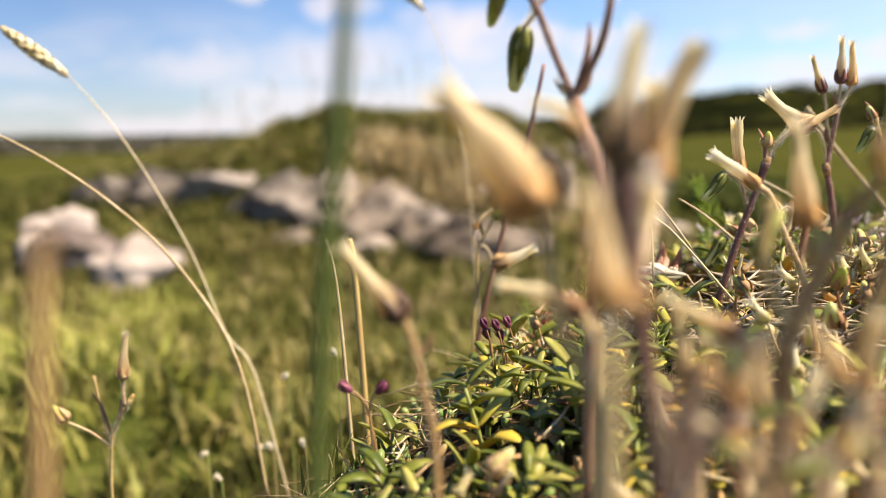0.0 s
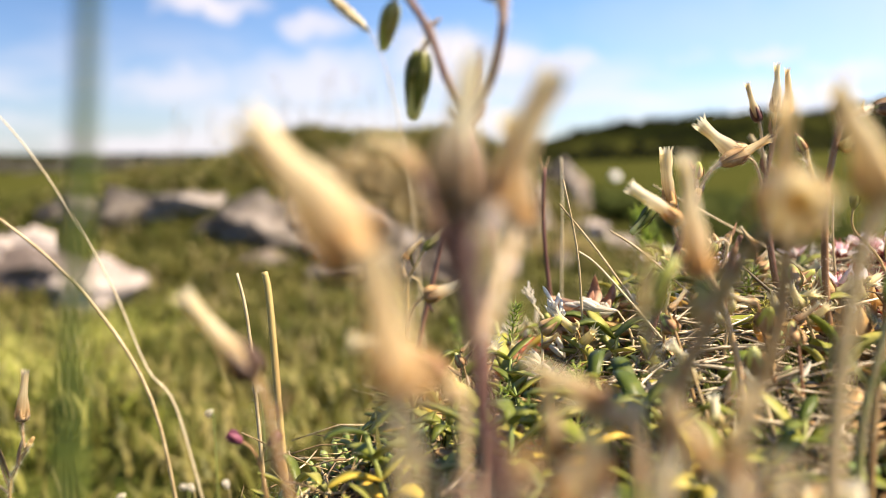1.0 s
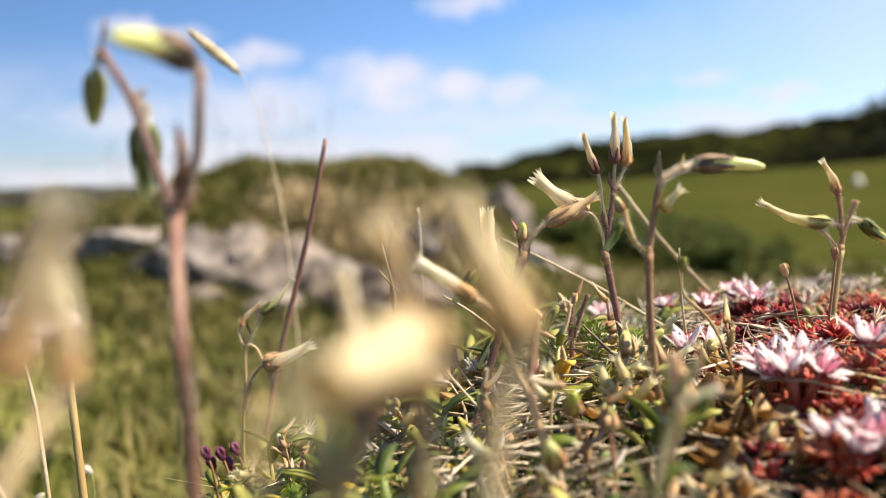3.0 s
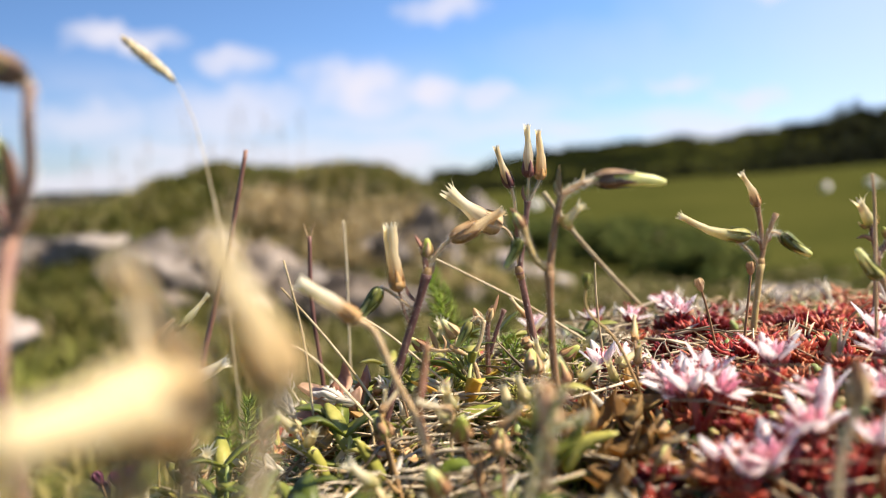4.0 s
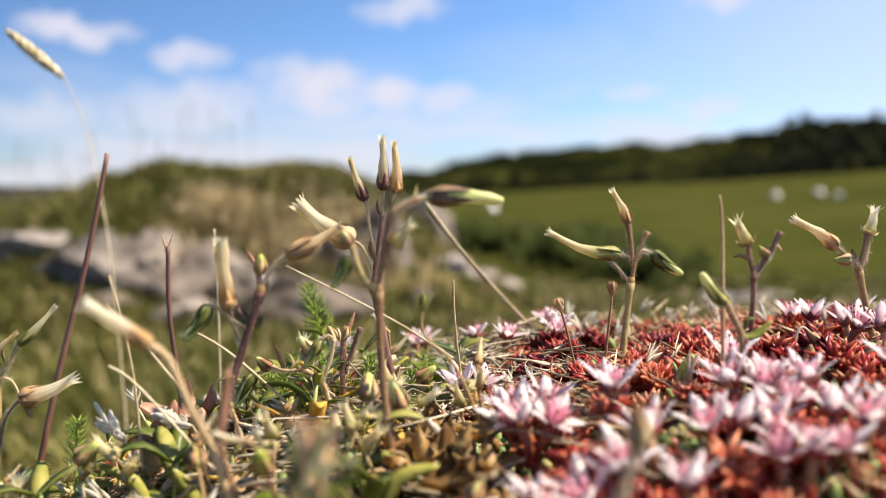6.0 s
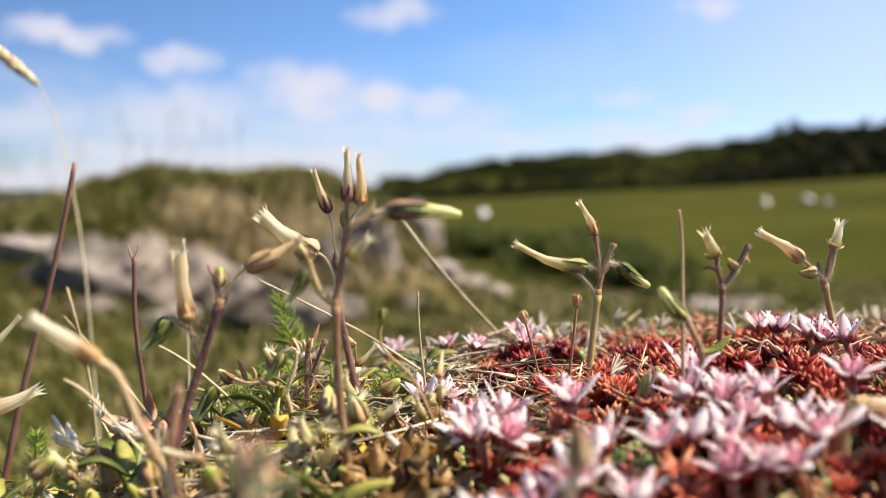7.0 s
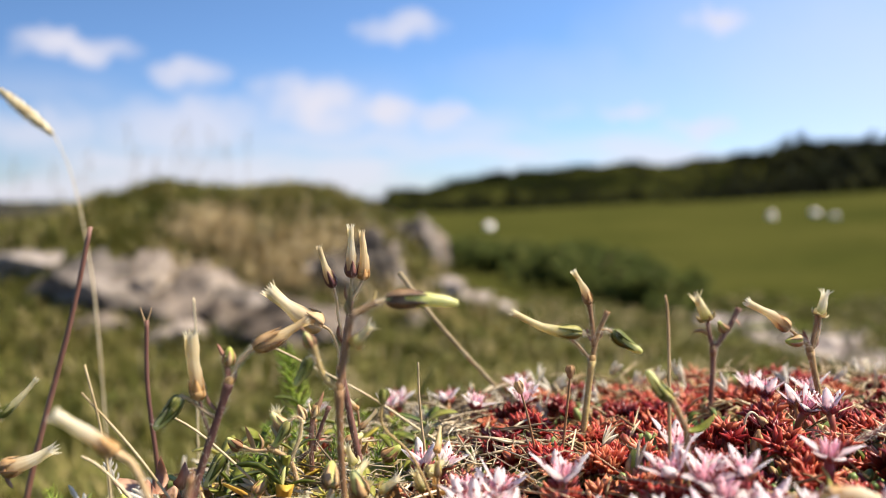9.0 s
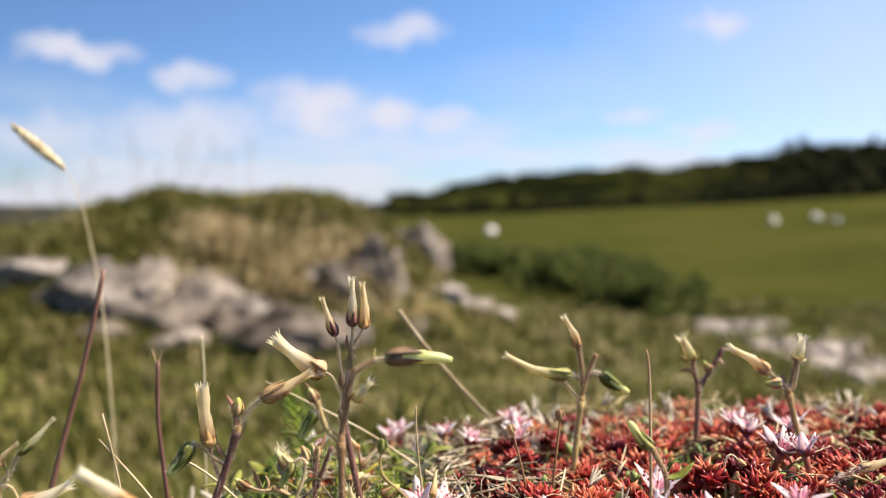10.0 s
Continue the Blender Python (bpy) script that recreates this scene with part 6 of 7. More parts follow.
def budded_stalk(label, pts, mat, bud_mat):
    """A thin stalk with one round bud."""
    base = Vector(pts[-1])
    ob = thing("budded_stalk", base, label, "wild plant", "small buds")
    line = [Vector(p) - base for p in curve(pts, 5)]
    bm = bmesh.new()
    sweep(bm, line, [0.0002, 0.00025, 0.0003], 6)
    part("stalk", bm, mat, ob)
    bm = bmesh.new()
    d = (line[0] - line[1]).normalized()
    sweep(bm, [line[0] - d * 0.001, line[0] - d * 0.0004, line[0] + d * 0.0004, line[0] + d * 0.0012, line[0] + d * 0.0017], [0.0003, 0.00072, 0.00084, 0.0006, 0.00025], 9)
    for j in range(5):
        o = Matrix.Rotation(j * 1.257, 3, d) @ d.orthogonal().normalized()
        blade(bm, [line[0] + o * 0.0007, line[0] + d * 0.0009 + o * 0.0009, line[0] + d * 0.0019 + o * 0.0006], 0.0007, o, 0.3, 0.2)
    part("bud", bm, bud_mat, ob)
    return ob


for i, (x, y) in enumerate([(0.112, 0.198), (0.108, 0.206), (0.116, 0.212), (0.104, 0.192), (0.100, 0.214), (0.094, 0.222), (0.086, 0.214), (0.080, 0.206), (0.092, 0.200), (0.076, 0.220)]):
    z = height(x, y)
    needle_sprig("yellowish tuft of short needles in the mat", [(x + 0.001 * (i % 3 - 1), y, z + 0.010), (x, y, z + 0.006), (x, y, z - 0.001)], 36, 0.0046)
budded_stalk("nodding pale bud on a curled straw stalk", [(0.1898, 0.19, 0.0380), (0.1877, 0.19, 0.0398), (0.1863, 0.19, 0.0381), (0.1864, 0.19, 0.0342), (0.1871, 0.19, 0.0270)], M_STRAW_ONE, M_CALYX_TAN)
for x, y, z in [(-0.0326, 0.25, -0.0155), (-0.0355, 0.24, -0.0345), (-0.0257, 0.24, -0.0335), (-0.0551, 0.24, -0.0365), (-0.016, 0.24, -0.0060), (-0.0440, 0.26, -0.0420), (-0.0480, 0.23, -0.0400)]:
    # whitish buds on the grassy drop beside the mat
    budded_stalk("whitish green bud on a seedling stalk in the grass", [(x, y, z), (x + 0.001, y, z - 0.006), (x + 0.002, y, height(x, y) - 0.002)], M_STEM_GREEN, M_WHITE)
budded_stalk("brown bud on a thin red stalk", [(0.1427, 0.2, 0.0434), (0.1444, 0.2, 0.0375), (0.1473, 0.2, 0.0246)], M_STEM, M_CALYX_TAN)
budded_stalk("small tan bud on a red stalk", [(0.1532, 0.2, 0.0464), (0.153, 0.2, 0.043), (0.1513, 0.2, 0.0271)], M_STEM, M_CALYX_TAN)
budded_stalk("green bud on a curved purple stalk", [(0.1134, 0.1752, 0.0479), (0.1135, 0.1752, 0.0431), (0.1189, 0.1752, 0.037), (0.1247, 0.1752, 0.0229)], M_STEM, M_CALYX_GREEN)
budded_stalk("dark purple bud on a thin stalk", [(0.0041, 0.1425, 0.0133), (0.0079, 0.1425, 0.0081), (0.011, 0.1425, -0.0181)], M_STEM, M_PURPLE)
budded_stalk("dark purple paired bud", [(0.0097, 0.1425, 0.0131), (0.0079, 0.1425, 0.0081), (0.011, 0.1425, -0.0181)], M_STEM, M_PURPLE)
for i, (x, y, z) in enumerate([(0.028, 0.185, 0.0125), (0.030, 0.184, 0.0145), (0.031, 0.186, 0.0120), (0.0275, 0.183, 0.0150), (0.0325, 0.185, 0.0150)]):
    budded_stalk("dark purple bud in a tight cluster", [(x, y, z), (x + 0.001, y, z - 0.003), (x + 0.002, y, z - 0.010)], M_STEM, M_PURPLE)


# ---- the living mat ----
def sedum_flower_kind(seed):
    """A stonecrop flower: five pointed petals spread as a star round five pink carpels, over fleshy sepals."""
    rnd = random.Random(seed)
    ob = thing("stonecrop_flower", (0, 0, -1), "pale pink star-shaped stonecrop flower", "flower", "stonecrop flowers")
    turn = rnd.uniform(0, 6)
    lift = rnd.uniform(0.35, 0.95)
    bm = bmesh.new()
    sweep(bm, [(0, 0, -0.006), (0.0003, 0, -0.003), (0, 0, 0)], [0.0005, 0.0006, 0.0009], 7)
    part("stalk", bm, M_RED_LEAF, ob)
    for j in range(5):
        a = turn + j * 1.2566 + rnd.uniform(-0.12, 0.12)
        o = Vector((math.cos(a), math.sin(a), 0))
        ln, up = 0.0043 * rnd.uniform(0.88, 1.12), lift + rnd.uniform(-0.12, 0.12)
        bm = bmesh.new()
        blade(bm, [o * 0.0005, o * ln * 0.5 + Vector((0, 0, ln * up * 0.45)), o * ln + Vector((0, 0, ln * up))], 0.0023, (0, 0, 1), 0.26, 0.07, 0.02, (0.60, 0.88, 1.0, 0.86, 0.5, 0.02))
        petal = part("petal", bm, M_PETAL, ob)
        tone = petal.data.attributes.new("tip", "FLOAT", "POINT")
        for v, value in zip(petal.data.vertices, tone.data):
            value.value = math.hypot(v.co.x, v.co.y) / ln
        b = a + 0.628
        p = Vector((math.cos(b), math.sin(b), 0))
        bm = bmesh.new()
        blade(bm, [p * 0.0004 + Vector((0, 0, -0.0006)), p * 0.0014 + Vector((0, 0, 0.0001)), p * 0.0021 + Vector((0, 0, 0.001))], 0.0013, (0, 0, 1), 0.2, 0.4, 0.1)
        part("sepal", bm, M_RED_LEAF, ob)
    bm = bmesh.new()
    for j in range(5):
        a = turn + 0.6 + j * 1.2566
        o = Vector((math.cos(a), math.sin(a), 0))
        sweep(bm, [o * 0.0003, o * 0.0007 + Vector((0, 0, 0.0010)), o * 0.0010 + Vector((0, 0, 0.0021)), o * 0.0014 + Vector((0, 0, 0.0028))], [0.0004, 0.0005, 0.0003, 0.0001], 6)
    part("pistil", bm, M_CARPEL, ob)
    bm = bmesh.new()
    for j in range(10):
        a = turn + j * 0.6283
        o = Vector((math.cos(a), math.sin(a), 0))
        p = o * 0.0024 + Vector((0, 0, 0.0030))
        sweep(bm, [o * 0.0007, p], [0.00008, 0.00006], 4)
        sweep(bm, [p - Vector((0, 0, 0.0002)), p, p + Vector((0, 0, 0.0003))], [0.0001, 0.00024, 0.0001], 5)
    part("anther_ring", bm, M_ANTHER, ob)
    return ob


def star_mesh(seed, mat):
    """One ripe seed head: a star of plump beaked follicles joined at the foot."""
    rnd = random.Random(seed)
    bm = bmesh.new()
    splay = rnd.uniform(0.35, 0.9)
    for j in range(8):
        a = j * 0.7854 + rnd.uniform(-0.2, 0.2)
        o = Vector((math.cos(a), math.sin(a), 0))
        h = 0.0030 * rnd.uniform(0.7, 1.25)
        out = splay * (1.35 if j % 2 else 0.7)
        sweep(bm, [o * 0.000005, o * 0.0009 + Vector((0, 0, h * 0.32)), o * (0.0011 + out * 0.0008) + Vector((0, 0, h * 0.66)), o * (0.0013 + out * 0.0022) + Vector((0, 0, h))],
              [0.00001, 0.00082, 0.00054, 0.00005], 6)
    bmesh.ops.remove_doubles(bm, verts=[v for v in bm.verts if v.co.length < 0.00005], dist=0.0002)
    me = mesh_of("seed_star", bm, mat)
    # 0 at the foot, where own crimson and painted shade darken the star
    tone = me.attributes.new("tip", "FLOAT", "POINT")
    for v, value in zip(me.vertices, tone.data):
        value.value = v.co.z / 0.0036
    return me


def leaf_mesh(mat, seed, ln=0.0034, r=0.0009):
    rnd = random.Random(seed)
    bm = bmesh.new()
    sweep(bm, [(0, 0, 0), (0, 0, ln * 0.3), (r * 0.4, 0, ln * 0.7), (r * 0.6, 0, ln)], [r * 0.45, r, r * 0.9, r * 0.25], 6)
    return mesh_of("fleshy_leaf", bm, mat)


def tilted(x, y, z, axis_turn, tilt, spin=0.0, scale=1.0):
    return Matrix.Translation((x, y, z)) @ Matrix.Rotation(axis_turn, 4, "Z") @ Matrix.Rotation(tilt, 4, "Y") @ Matrix.Rotation(spin, 4, "Z") @ Matrix.Scale(scale, 4)


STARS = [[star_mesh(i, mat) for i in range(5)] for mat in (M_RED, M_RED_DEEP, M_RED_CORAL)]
RED_LEAVES = [leaf_mesh(M_RED_LEAF, i) for i in range(3)]


def sedum_shoot(x, y, z, rnd):
    """A stonecrop shoot gone to seed: short fleshy stem, stubby leaves, a flat head of red stars."""
    ob = thing("stonecrop_shoot", (x, y, z), "dark red stonecrop shoot with starry seed heads", "succulent", "stonecrop shoots")
    bm = bmesh.new()
    sweep(bm, [(0, 0, -0.004), (0.0004, 0, 0.003), (0, 0.0003, 0.0065)], [0.0006, 0.0006, 0.0005], 6)
    part("stem", bm, M_RED_LEAF, ob)
    deep = noise.noise(Vector((x * 60, y * 60, 5))) + rnd.uniform(-0.3, 0.3)
    tone = STARS[1] if deep < -0.18 else STARS[2] if deep > 0.22 or y < 0.135 and rnd.random() < 0.5 else STARS[0]
    for k in range(rnd.randint(8, 11)):
        a, r = rnd.uniform(0, 6.283), (0.0 if k == 0 else rnd.uniform(0.0014, 0.0044))
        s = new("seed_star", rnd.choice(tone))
        s.parent = ob
        s.matrix_basis = tilted(math.cos(a) * r, math.sin(a) * r, 0.0058 - r * 0.45 + rnd.uniform(-0.001, 0.001), a, r * 150 + rnd.uniform(-0.3, 0.3), rnd.uniform(0, 6), rnd.uniform(0.7, 1.1))
    for k in range(2):
        a = rnd.uniform(0, 6.283)
        s = new("fleshy_leaf", rnd.choice(RED_LEAVES))
        s.parent = ob
        s.matrix_basis = tilted(math.cos(a) * 0.0005, math.sin(a) * 0.0005, rnd.uniform(0.0, 0.004), a, rnd.uniform(0.7, 1.3), 0, rnd.uniform(0.8, 1.2))
    return ob


def in_red(x, y):
    """How surely the red cushion covers a place."""
    edge = 0.119 + 0.035 * smoothstep(0.20, 0.27, y) + 0.012 * noise.noise(Vector((x * 45, y * 45, 2)))
    return x > edge and 0.085 < y < 0.285 and x < 0.34


def gap(x, y):
    """Above about 0.27 the heads leave room for green leaves and straw."""
    return noise.noise(Vector((x * 85, y * 60, 7))) + 0.5 * smoothstep(0.205, 0.265, y) * noise.noise(Vector((x * 140, y * 100, 3))) + 0.32 * smoothstep(0.152, 0.118, x) * smoothstep(0.178, 0.205, y)


rnd = random.Random(21)
placed = []
while len(placed) < 245:
    x, y = rnd.uniform(0.108, 0.30), rnd.uniform(0.10, 0.275)
    if in_red(x, y) and gap(x, y) < 0.27 and all((x - a) ** 2 + (y - b) ** 2 > 0.0068 ** 2 for a, b in placed):
        placed.append((x, y))
        sedum_shoot(x, y, height(x, y) + rnd.uniform(-0.0025, 0.0015) + 0.0045 * noise.noise(Vector((x * 70, y * 70, 1))), rnd)
    elif rnd.random() < 0.0004:
        break
for x, y in [(0.053, 0.248), (0.049, 0.236), (0.055, 0.238), (0.052, 0.232), (0.059, 0.243), (0.058, 0.250), (0.050, 0.244), (0.092, 0.236), (0.112, 0.244), (0.107, 0.248), (0.100, 0.240), (0.118, 0.196), (0.123, 0.255)]:
    sedum_shoot(x, y, height(x, y), rnd)

FLOWERS = [sedum_flower_kind(i) for i in range(5)]
CLUSTERS = [(0.1293, 0.1742, 4), (0.1334, 0.1726, 1), (0.1290, 0.1635, 3), (0.1255, 0.2005, 2), (0.1430, 0.1680, 1), (0.1662, 0.1765, 1), (0.1656, 0.1638, 3),
            (0.1665, 0.1565, 1), (0.1714, 0.1603, 1), (0.1545, 0.1500, 2), (0.1590, 0.1478, 2), (0.1421, 0.1502, 1), (0.1572, 0.1415, 1), (0.1612, 0.1410, 1), (0.1338, 0.1424, 2),
            (0.1372, 0.1436, 1), (0.1422, 0.1358, 1), (0.1249, 0.1412, 2), (0.1689, 0.1486, 1), (0.1722, 0.1458, 2), (0.1643, 0.1387, 1), (0.2011, 0.1958, 2), (0.2045, 0.1905, 1),
            (0.1867, 0.1615, 1), (0.2030, 0.2135, 1), (0.156, 0.258, 2), (0.1515, 0.2360, 1), (0.135, 0.257, 1), (0.1238, 0.2800, 1), (0.0985, 0.2700, 1), (0.1400, 0.2400, 1), (0.2085, 0.2310, 1), (0.219, 0.222, 1),
            (0.185, 0.143, 2), (0.202, 0.152, 2), (0.196, 0.138, 2), (0.121, 0.274, 1), (0.245, 0.205, 2)]
first = set()
for cx, cy, count in CLUSTERS:
    for k in range(count):
        # a cluster is a low dome: the outer flowers lean out and sit lower
        r, a = 0.0 if count == 1 else 0.0031 * math.sqrt(k + 0.3), k * 2.4 + cx * 900
        x, y = cx + math.cos(a) * r, cy + math.sin(a) * r
        i = rnd.randrange(5)
        m = tilted(x, y, height(x, y) + 0.0112 + 0.0002 * count - 45 * r * r + rnd.uniform(-0.0006, 0.0008), a, rnd.uniform(0.05, 0.35) + r * 60, rnd.uniform(0, 6), rnd.uniform(0.98, 1.26))
        if i not in first:
            first.add(i)
            FLOWERS[i].matrix_basis = m
        else:
            src = FLOWERS[i]
            keep = src.matrix_basis.copy()
            src.matrix_basis = Matrix.Identity(4)
            copy_thing(src, m)
            src.matrix_basis = keep


def leafy_sprig_kind(seed, yellow):
    rnd = random.Random(seed)
    ob = thing("leafy_sprig", (0, 0, -1), "low sprig of narrow hairy %s leaves" % ("yellowing" if yellow else "green"), "wild plant", "leafy sprigs")
    bm = bmesh.new()
    top = 0.010 * rnd.uniform(0.7, 1.3)
    sweep(bm, [(0, 0, -0.003), (0.0005, 0, top * 0.5), (0, 0.0005, top)], [0.0005, 0.0004, 0.0003], 6)
    part("stem", bm, M_STEM_GREEN, ob)
    for k in range(4):
        z, a = top * (0.15 + 0.27 * k), k * 1.6 + rnd.uniform(-0.3, 0.3)
        for s in (0, math.pi):
            o = Vector((math.cos(a + s), math.sin(a + s), 0))
            ln = 0.0082 * rnd.uniform(0.7, 1.25) * (1 - 0.08 * k)
            rise = rnd.uniform(0.3, 1.0)
            bm = bmesh.new()
            blade(bm, [(0, 0, z), o * ln * 0.5 + Vector((0, 0, z + ln * rise * 0.45)), o * ln + Vector((0, 0, z + ln * rise * rnd.uniform(0.35, 0.8)))], ln * 0.34, (0, 0, 1), 0.32, 0.18, 0.3, (0.4, 0.85, 1.0, 0.96, 0.72, 0.25))
            part("leaf", bm, M_LEAF_YELLOW if yellow and k < 2 else M_LEAF, ob)
    return ob


SPRIGS = [leafy_sprig_kind(i, i % 3 == 2) for i in range(6)]
spots = []
while len(spots) < 80:
    x, y = rnd.uniform(-0.02, 0.135), rnd.uniform(0.085, 0.255)
    if not in_red(x, y) and x > 0.36 * (y - 0.13) - 0.006 and (not (0.085 < x < 0.125 and 0.11 < y < 0.185) or rnd.random() < 0.08) and all((x - a) ** 2 + (y - b) ** 2 > 0.0078 ** 2 for a, b in spots):
        spots.append((x, y))
for n in range(10):
    spots.append((rnd.uniform(0.045, 0.078), rnd.uniform(0.128, 0.175)))
for n in range(12):
    spots.append((rnd.uniform(0.040, 0.100), rnd.uniform(0.085, 0.150)))
for n, (x, y) in enumerate(spots):
    m = tilted(x, y, height(x, y), rnd.uniform(0, 6), rnd.uniform(0, 0.6), rnd.uniform(0, 6), rnd.uniform(0.75, 1.35) * (1.05 if x < 0.10 and y < 0.16 else 1.0))
    src = SPRIGS[n % 6]
    if n < 6:
        src.matrix_basis = m
    else:
        keep = src.matrix_basis.copy()
        src.matrix_basis = Matrix.Identity(4)
        copy_thing(src, m)
        src.matrix_basis = keep


def dry_sprig_kind(seed, golden=False):
    """A dead flowering stem: thin tan stalk, a few bracts and empty papery cups."""
    rnd = random.Random(seed + 500)
    ob = thing("dead_flower_stem", (0, 0, -1), "golden dead flower stem with papery cups" if golden else "dead tan flower stem with papery empty cups", "wild plant", "dead flower stems")
    top = rnd.uniform(0.010, 0.019)
    bow = Vector((rnd.uniform(-0.003, 0.003), rnd.uniform(-0.003, 0.003), 0))
    line = curve([(0, 0, -0.003), Vector((0, 0, top * 0.5)) + bow, Vector((0, 0, top)) + bow * 2], 4)
    bm = bmesh.new()
    sweep(bm, line, [0.00035, 0.0003, 0.0002], 6)
    part("stalk", bm, M_TUBE_TAN if golden else rnd.choice((M_STEM_TAN, M_STEM, M_STRAW_ONE)), ob)
    for k in range(rnd.randint(2, 4)):
        f = len(line) - 1 - k * 2 if k < 3 else 3
        p = line[max(1, f)]
        a = rnd.uniform(0, 6.283)
        d = Vector((math.cos(a) * 0.8, math.sin(a) * 0.8, rnd.uniform(0.3, 1.0))).normalized()
        if k < 2:
            capsule(ob, rnd.choice(("tan", "fat", "wide") if golden else ("straw", "tan", "open", "bud")), [p, p + d * 0.0019, p + d * 0.0042 + Vector((0, 0, 0.0005))])
        bm = bmesh.new()
        blade(bm, [p, p + d * 0.002 - Vector((0, 0, 0.0003)), p + d * 0.0045 + Vector((0, 0, rnd.uniform(-0.001, 0.001)))], 0.0013, (0, 0, 1), 0.35, 0.12)
        part("bract", bm, rnd.choice((M_TUBE_TAN, M_LEAF_YELLOW, M_CALYX_STRAW) if golden else (M_BRACT, M_LEAF_DRY, M_WHITE, M_LEAF_YELLOW)), ob)
    return ob


DEAD = [dry_sprig_kind(i) for i in range(7)]
GOLDEN = [dry_sprig_kind(i + 7, True) for i in range(5)]
dead_spots = []
while len(dead_spots) < 66:
    x, y = rnd.uniform(0.02, 0.135), rnd.uniform(0.085, 0.225)
    if not in_red(x, y) and x > 0.36 * (y - 0.13) + 0.01 and not (x < 0.078 and 0.125 < y < 0.185) and all((x - a) ** 2 + (y - b) ** 2 > 0.0075 ** 2 for a, b in dead_spots):
        dead_spots.append((x, y))
front = len(dead_spots)
dead_spots += [(rnd.uniform(0.046, 0.086), rnd.uniform(0.064, 0.100)) for _ in range(26)]
for n, (x, y) in enumerate(dead_spots):
    m = tilted(x, y, height(x, y), rnd.uniform(0, 6), rnd.uniform(0, 0.55), rnd.uniform(0, 6), rnd.uniform(0.75, 1.2) * (1.8 if n >= front else 1.0 if y > 0.12 or x < 0.09 else 0.8))
    src = DEAD[n % 7] if n < front else GOLDEN[(n - front) % 5]
    if n < 7 or 0 <= n - front < 5:
        src.matrix_basis = m
    else:
        keep = src.matrix_basis.copy()
        src.matrix_basis = Matrix.Identity(4)
        copy_thing(src, m)
        src.matrix_basis = keep


def dry_leaf(x, y, z, rnd):
    bm = bmesh.new()
    ln = rnd.uniform(0.004, 0.0075)
    blade(bm, [(-ln / 2, 0, 0.0006), (0, rnd.uniform(-0.001, 0.001), rnd.uniform(-0.0006, 0.0018)), (ln / 2, 0, rnd.uniform(0, 0.0025))], ln * rnd.uniform(0.3, 0.5), (0, 0, 1), rnd.uniform(0.3, 0.8), 0.08)
    ob = new("dry_leaf", mesh_of("dry_leaf", bm, M_LEAF_DRY))
    ob.matrix_basis = tilted(x, y, z, rnd.uniform(0, 6), rnd.uniform(-0.6, 0.6))
    return tagged(ob, "curled dry brown leaf in the litter", "leaf", "dry leaves")


for n in range(300):
    x, y = (rnd.uniform(0.03, 0.145), rnd.uniform(0.09, 0.24)) if n < 180 else (rnd.gauss(0.112, 0.008), rnd.gauss(0.145, 0.012)) if n < 250 else (rnd.uniform(0.035, 0.085), rnd.uniform(0.075, 0.13))
    dry_leaf(x, y, height(x, y) + rnd.uniform(0.0015, 0.006), rnd)


def amber_leaf(x, y, z, rnd, mat=None, size=1.0):
    """A withered broad leaf, curled up at its rim."""
    bm = bmesh.new()
    ln = rnd.uniform(0.006, 0.011) * size
    blade(bm, [(-ln / 2, 0, 0.002), (-ln * 0.1, 0, 0), (ln * 0.25, 0, 0.0008), (ln / 2, 0, rnd.uniform(0.002, 0.005))], ln * rnd.uniform(0.45, 0.6), (0, 0, 1), rnd.uniform(0.6, 1.0), 0.06)
    ob = new("withered_leaf", mesh_of("withered_leaf", bm, mat or M_AMBER))
    ob.matrix_basis = tilted(x, y, z, rnd.uniform(0, 6), rnd.uniform(-0.9, 0.3))
    return tagged(ob, "rosy withered leaf curled on the mat" if mat else "amber-brown withered leaf curled in the mat", "leaf", "withered leaves")


for n in range(58):
    x, y = (rnd.gauss(0.1145, 0.0060), rnd.gauss(0.164, 0.014)) if n < 46 else (rnd.gauss(0.066, 0.006), rnd.gauss(0.200, 0.010))
    amber_leaf(x, y, height(x, y) + rnd.uniform(0.004, 0.010), rnd, size=rnd.uniform(0.75, 1.1))
for dx, dy, up in [(-0.004, 0.0, 0.003), (0.0, 0.003, 0.005), (0.004, -0.001, 0.003), (-0.001, -0.003, 0.006), (0.002, 0.001, 0.009), (-0.003, 0.002, 0.008), (0.006, 0.002, 0.006)]:
    amber_leaf(0.0682 + dx, 0.2067 + dy, height(0.0682 + dx, 0.2067 + dy) + up + 0.0065, rnd, M_ROSY, 1.25)


def strap_leaf(pts, width, mat, label):
    """A long smooth leaf arching out of the mat."""
    base = Vector(pts[0])
    bm = bmesh.new()
    blade(bm, [Vector(p) - base for p in pts], width, (0, -1, 0.7), 0.35, 0.16, 0.05, (0.5, 0.9, 1.0, 0.92, 0.66, 0.2))
    ob = new("arching_leaf", mesh_of("arching_leaf", bm, mat))
    ob.location = base + Vector((0, 0, 0.0022))
    return tagged(ob, label, "leaf", "arching leaves")


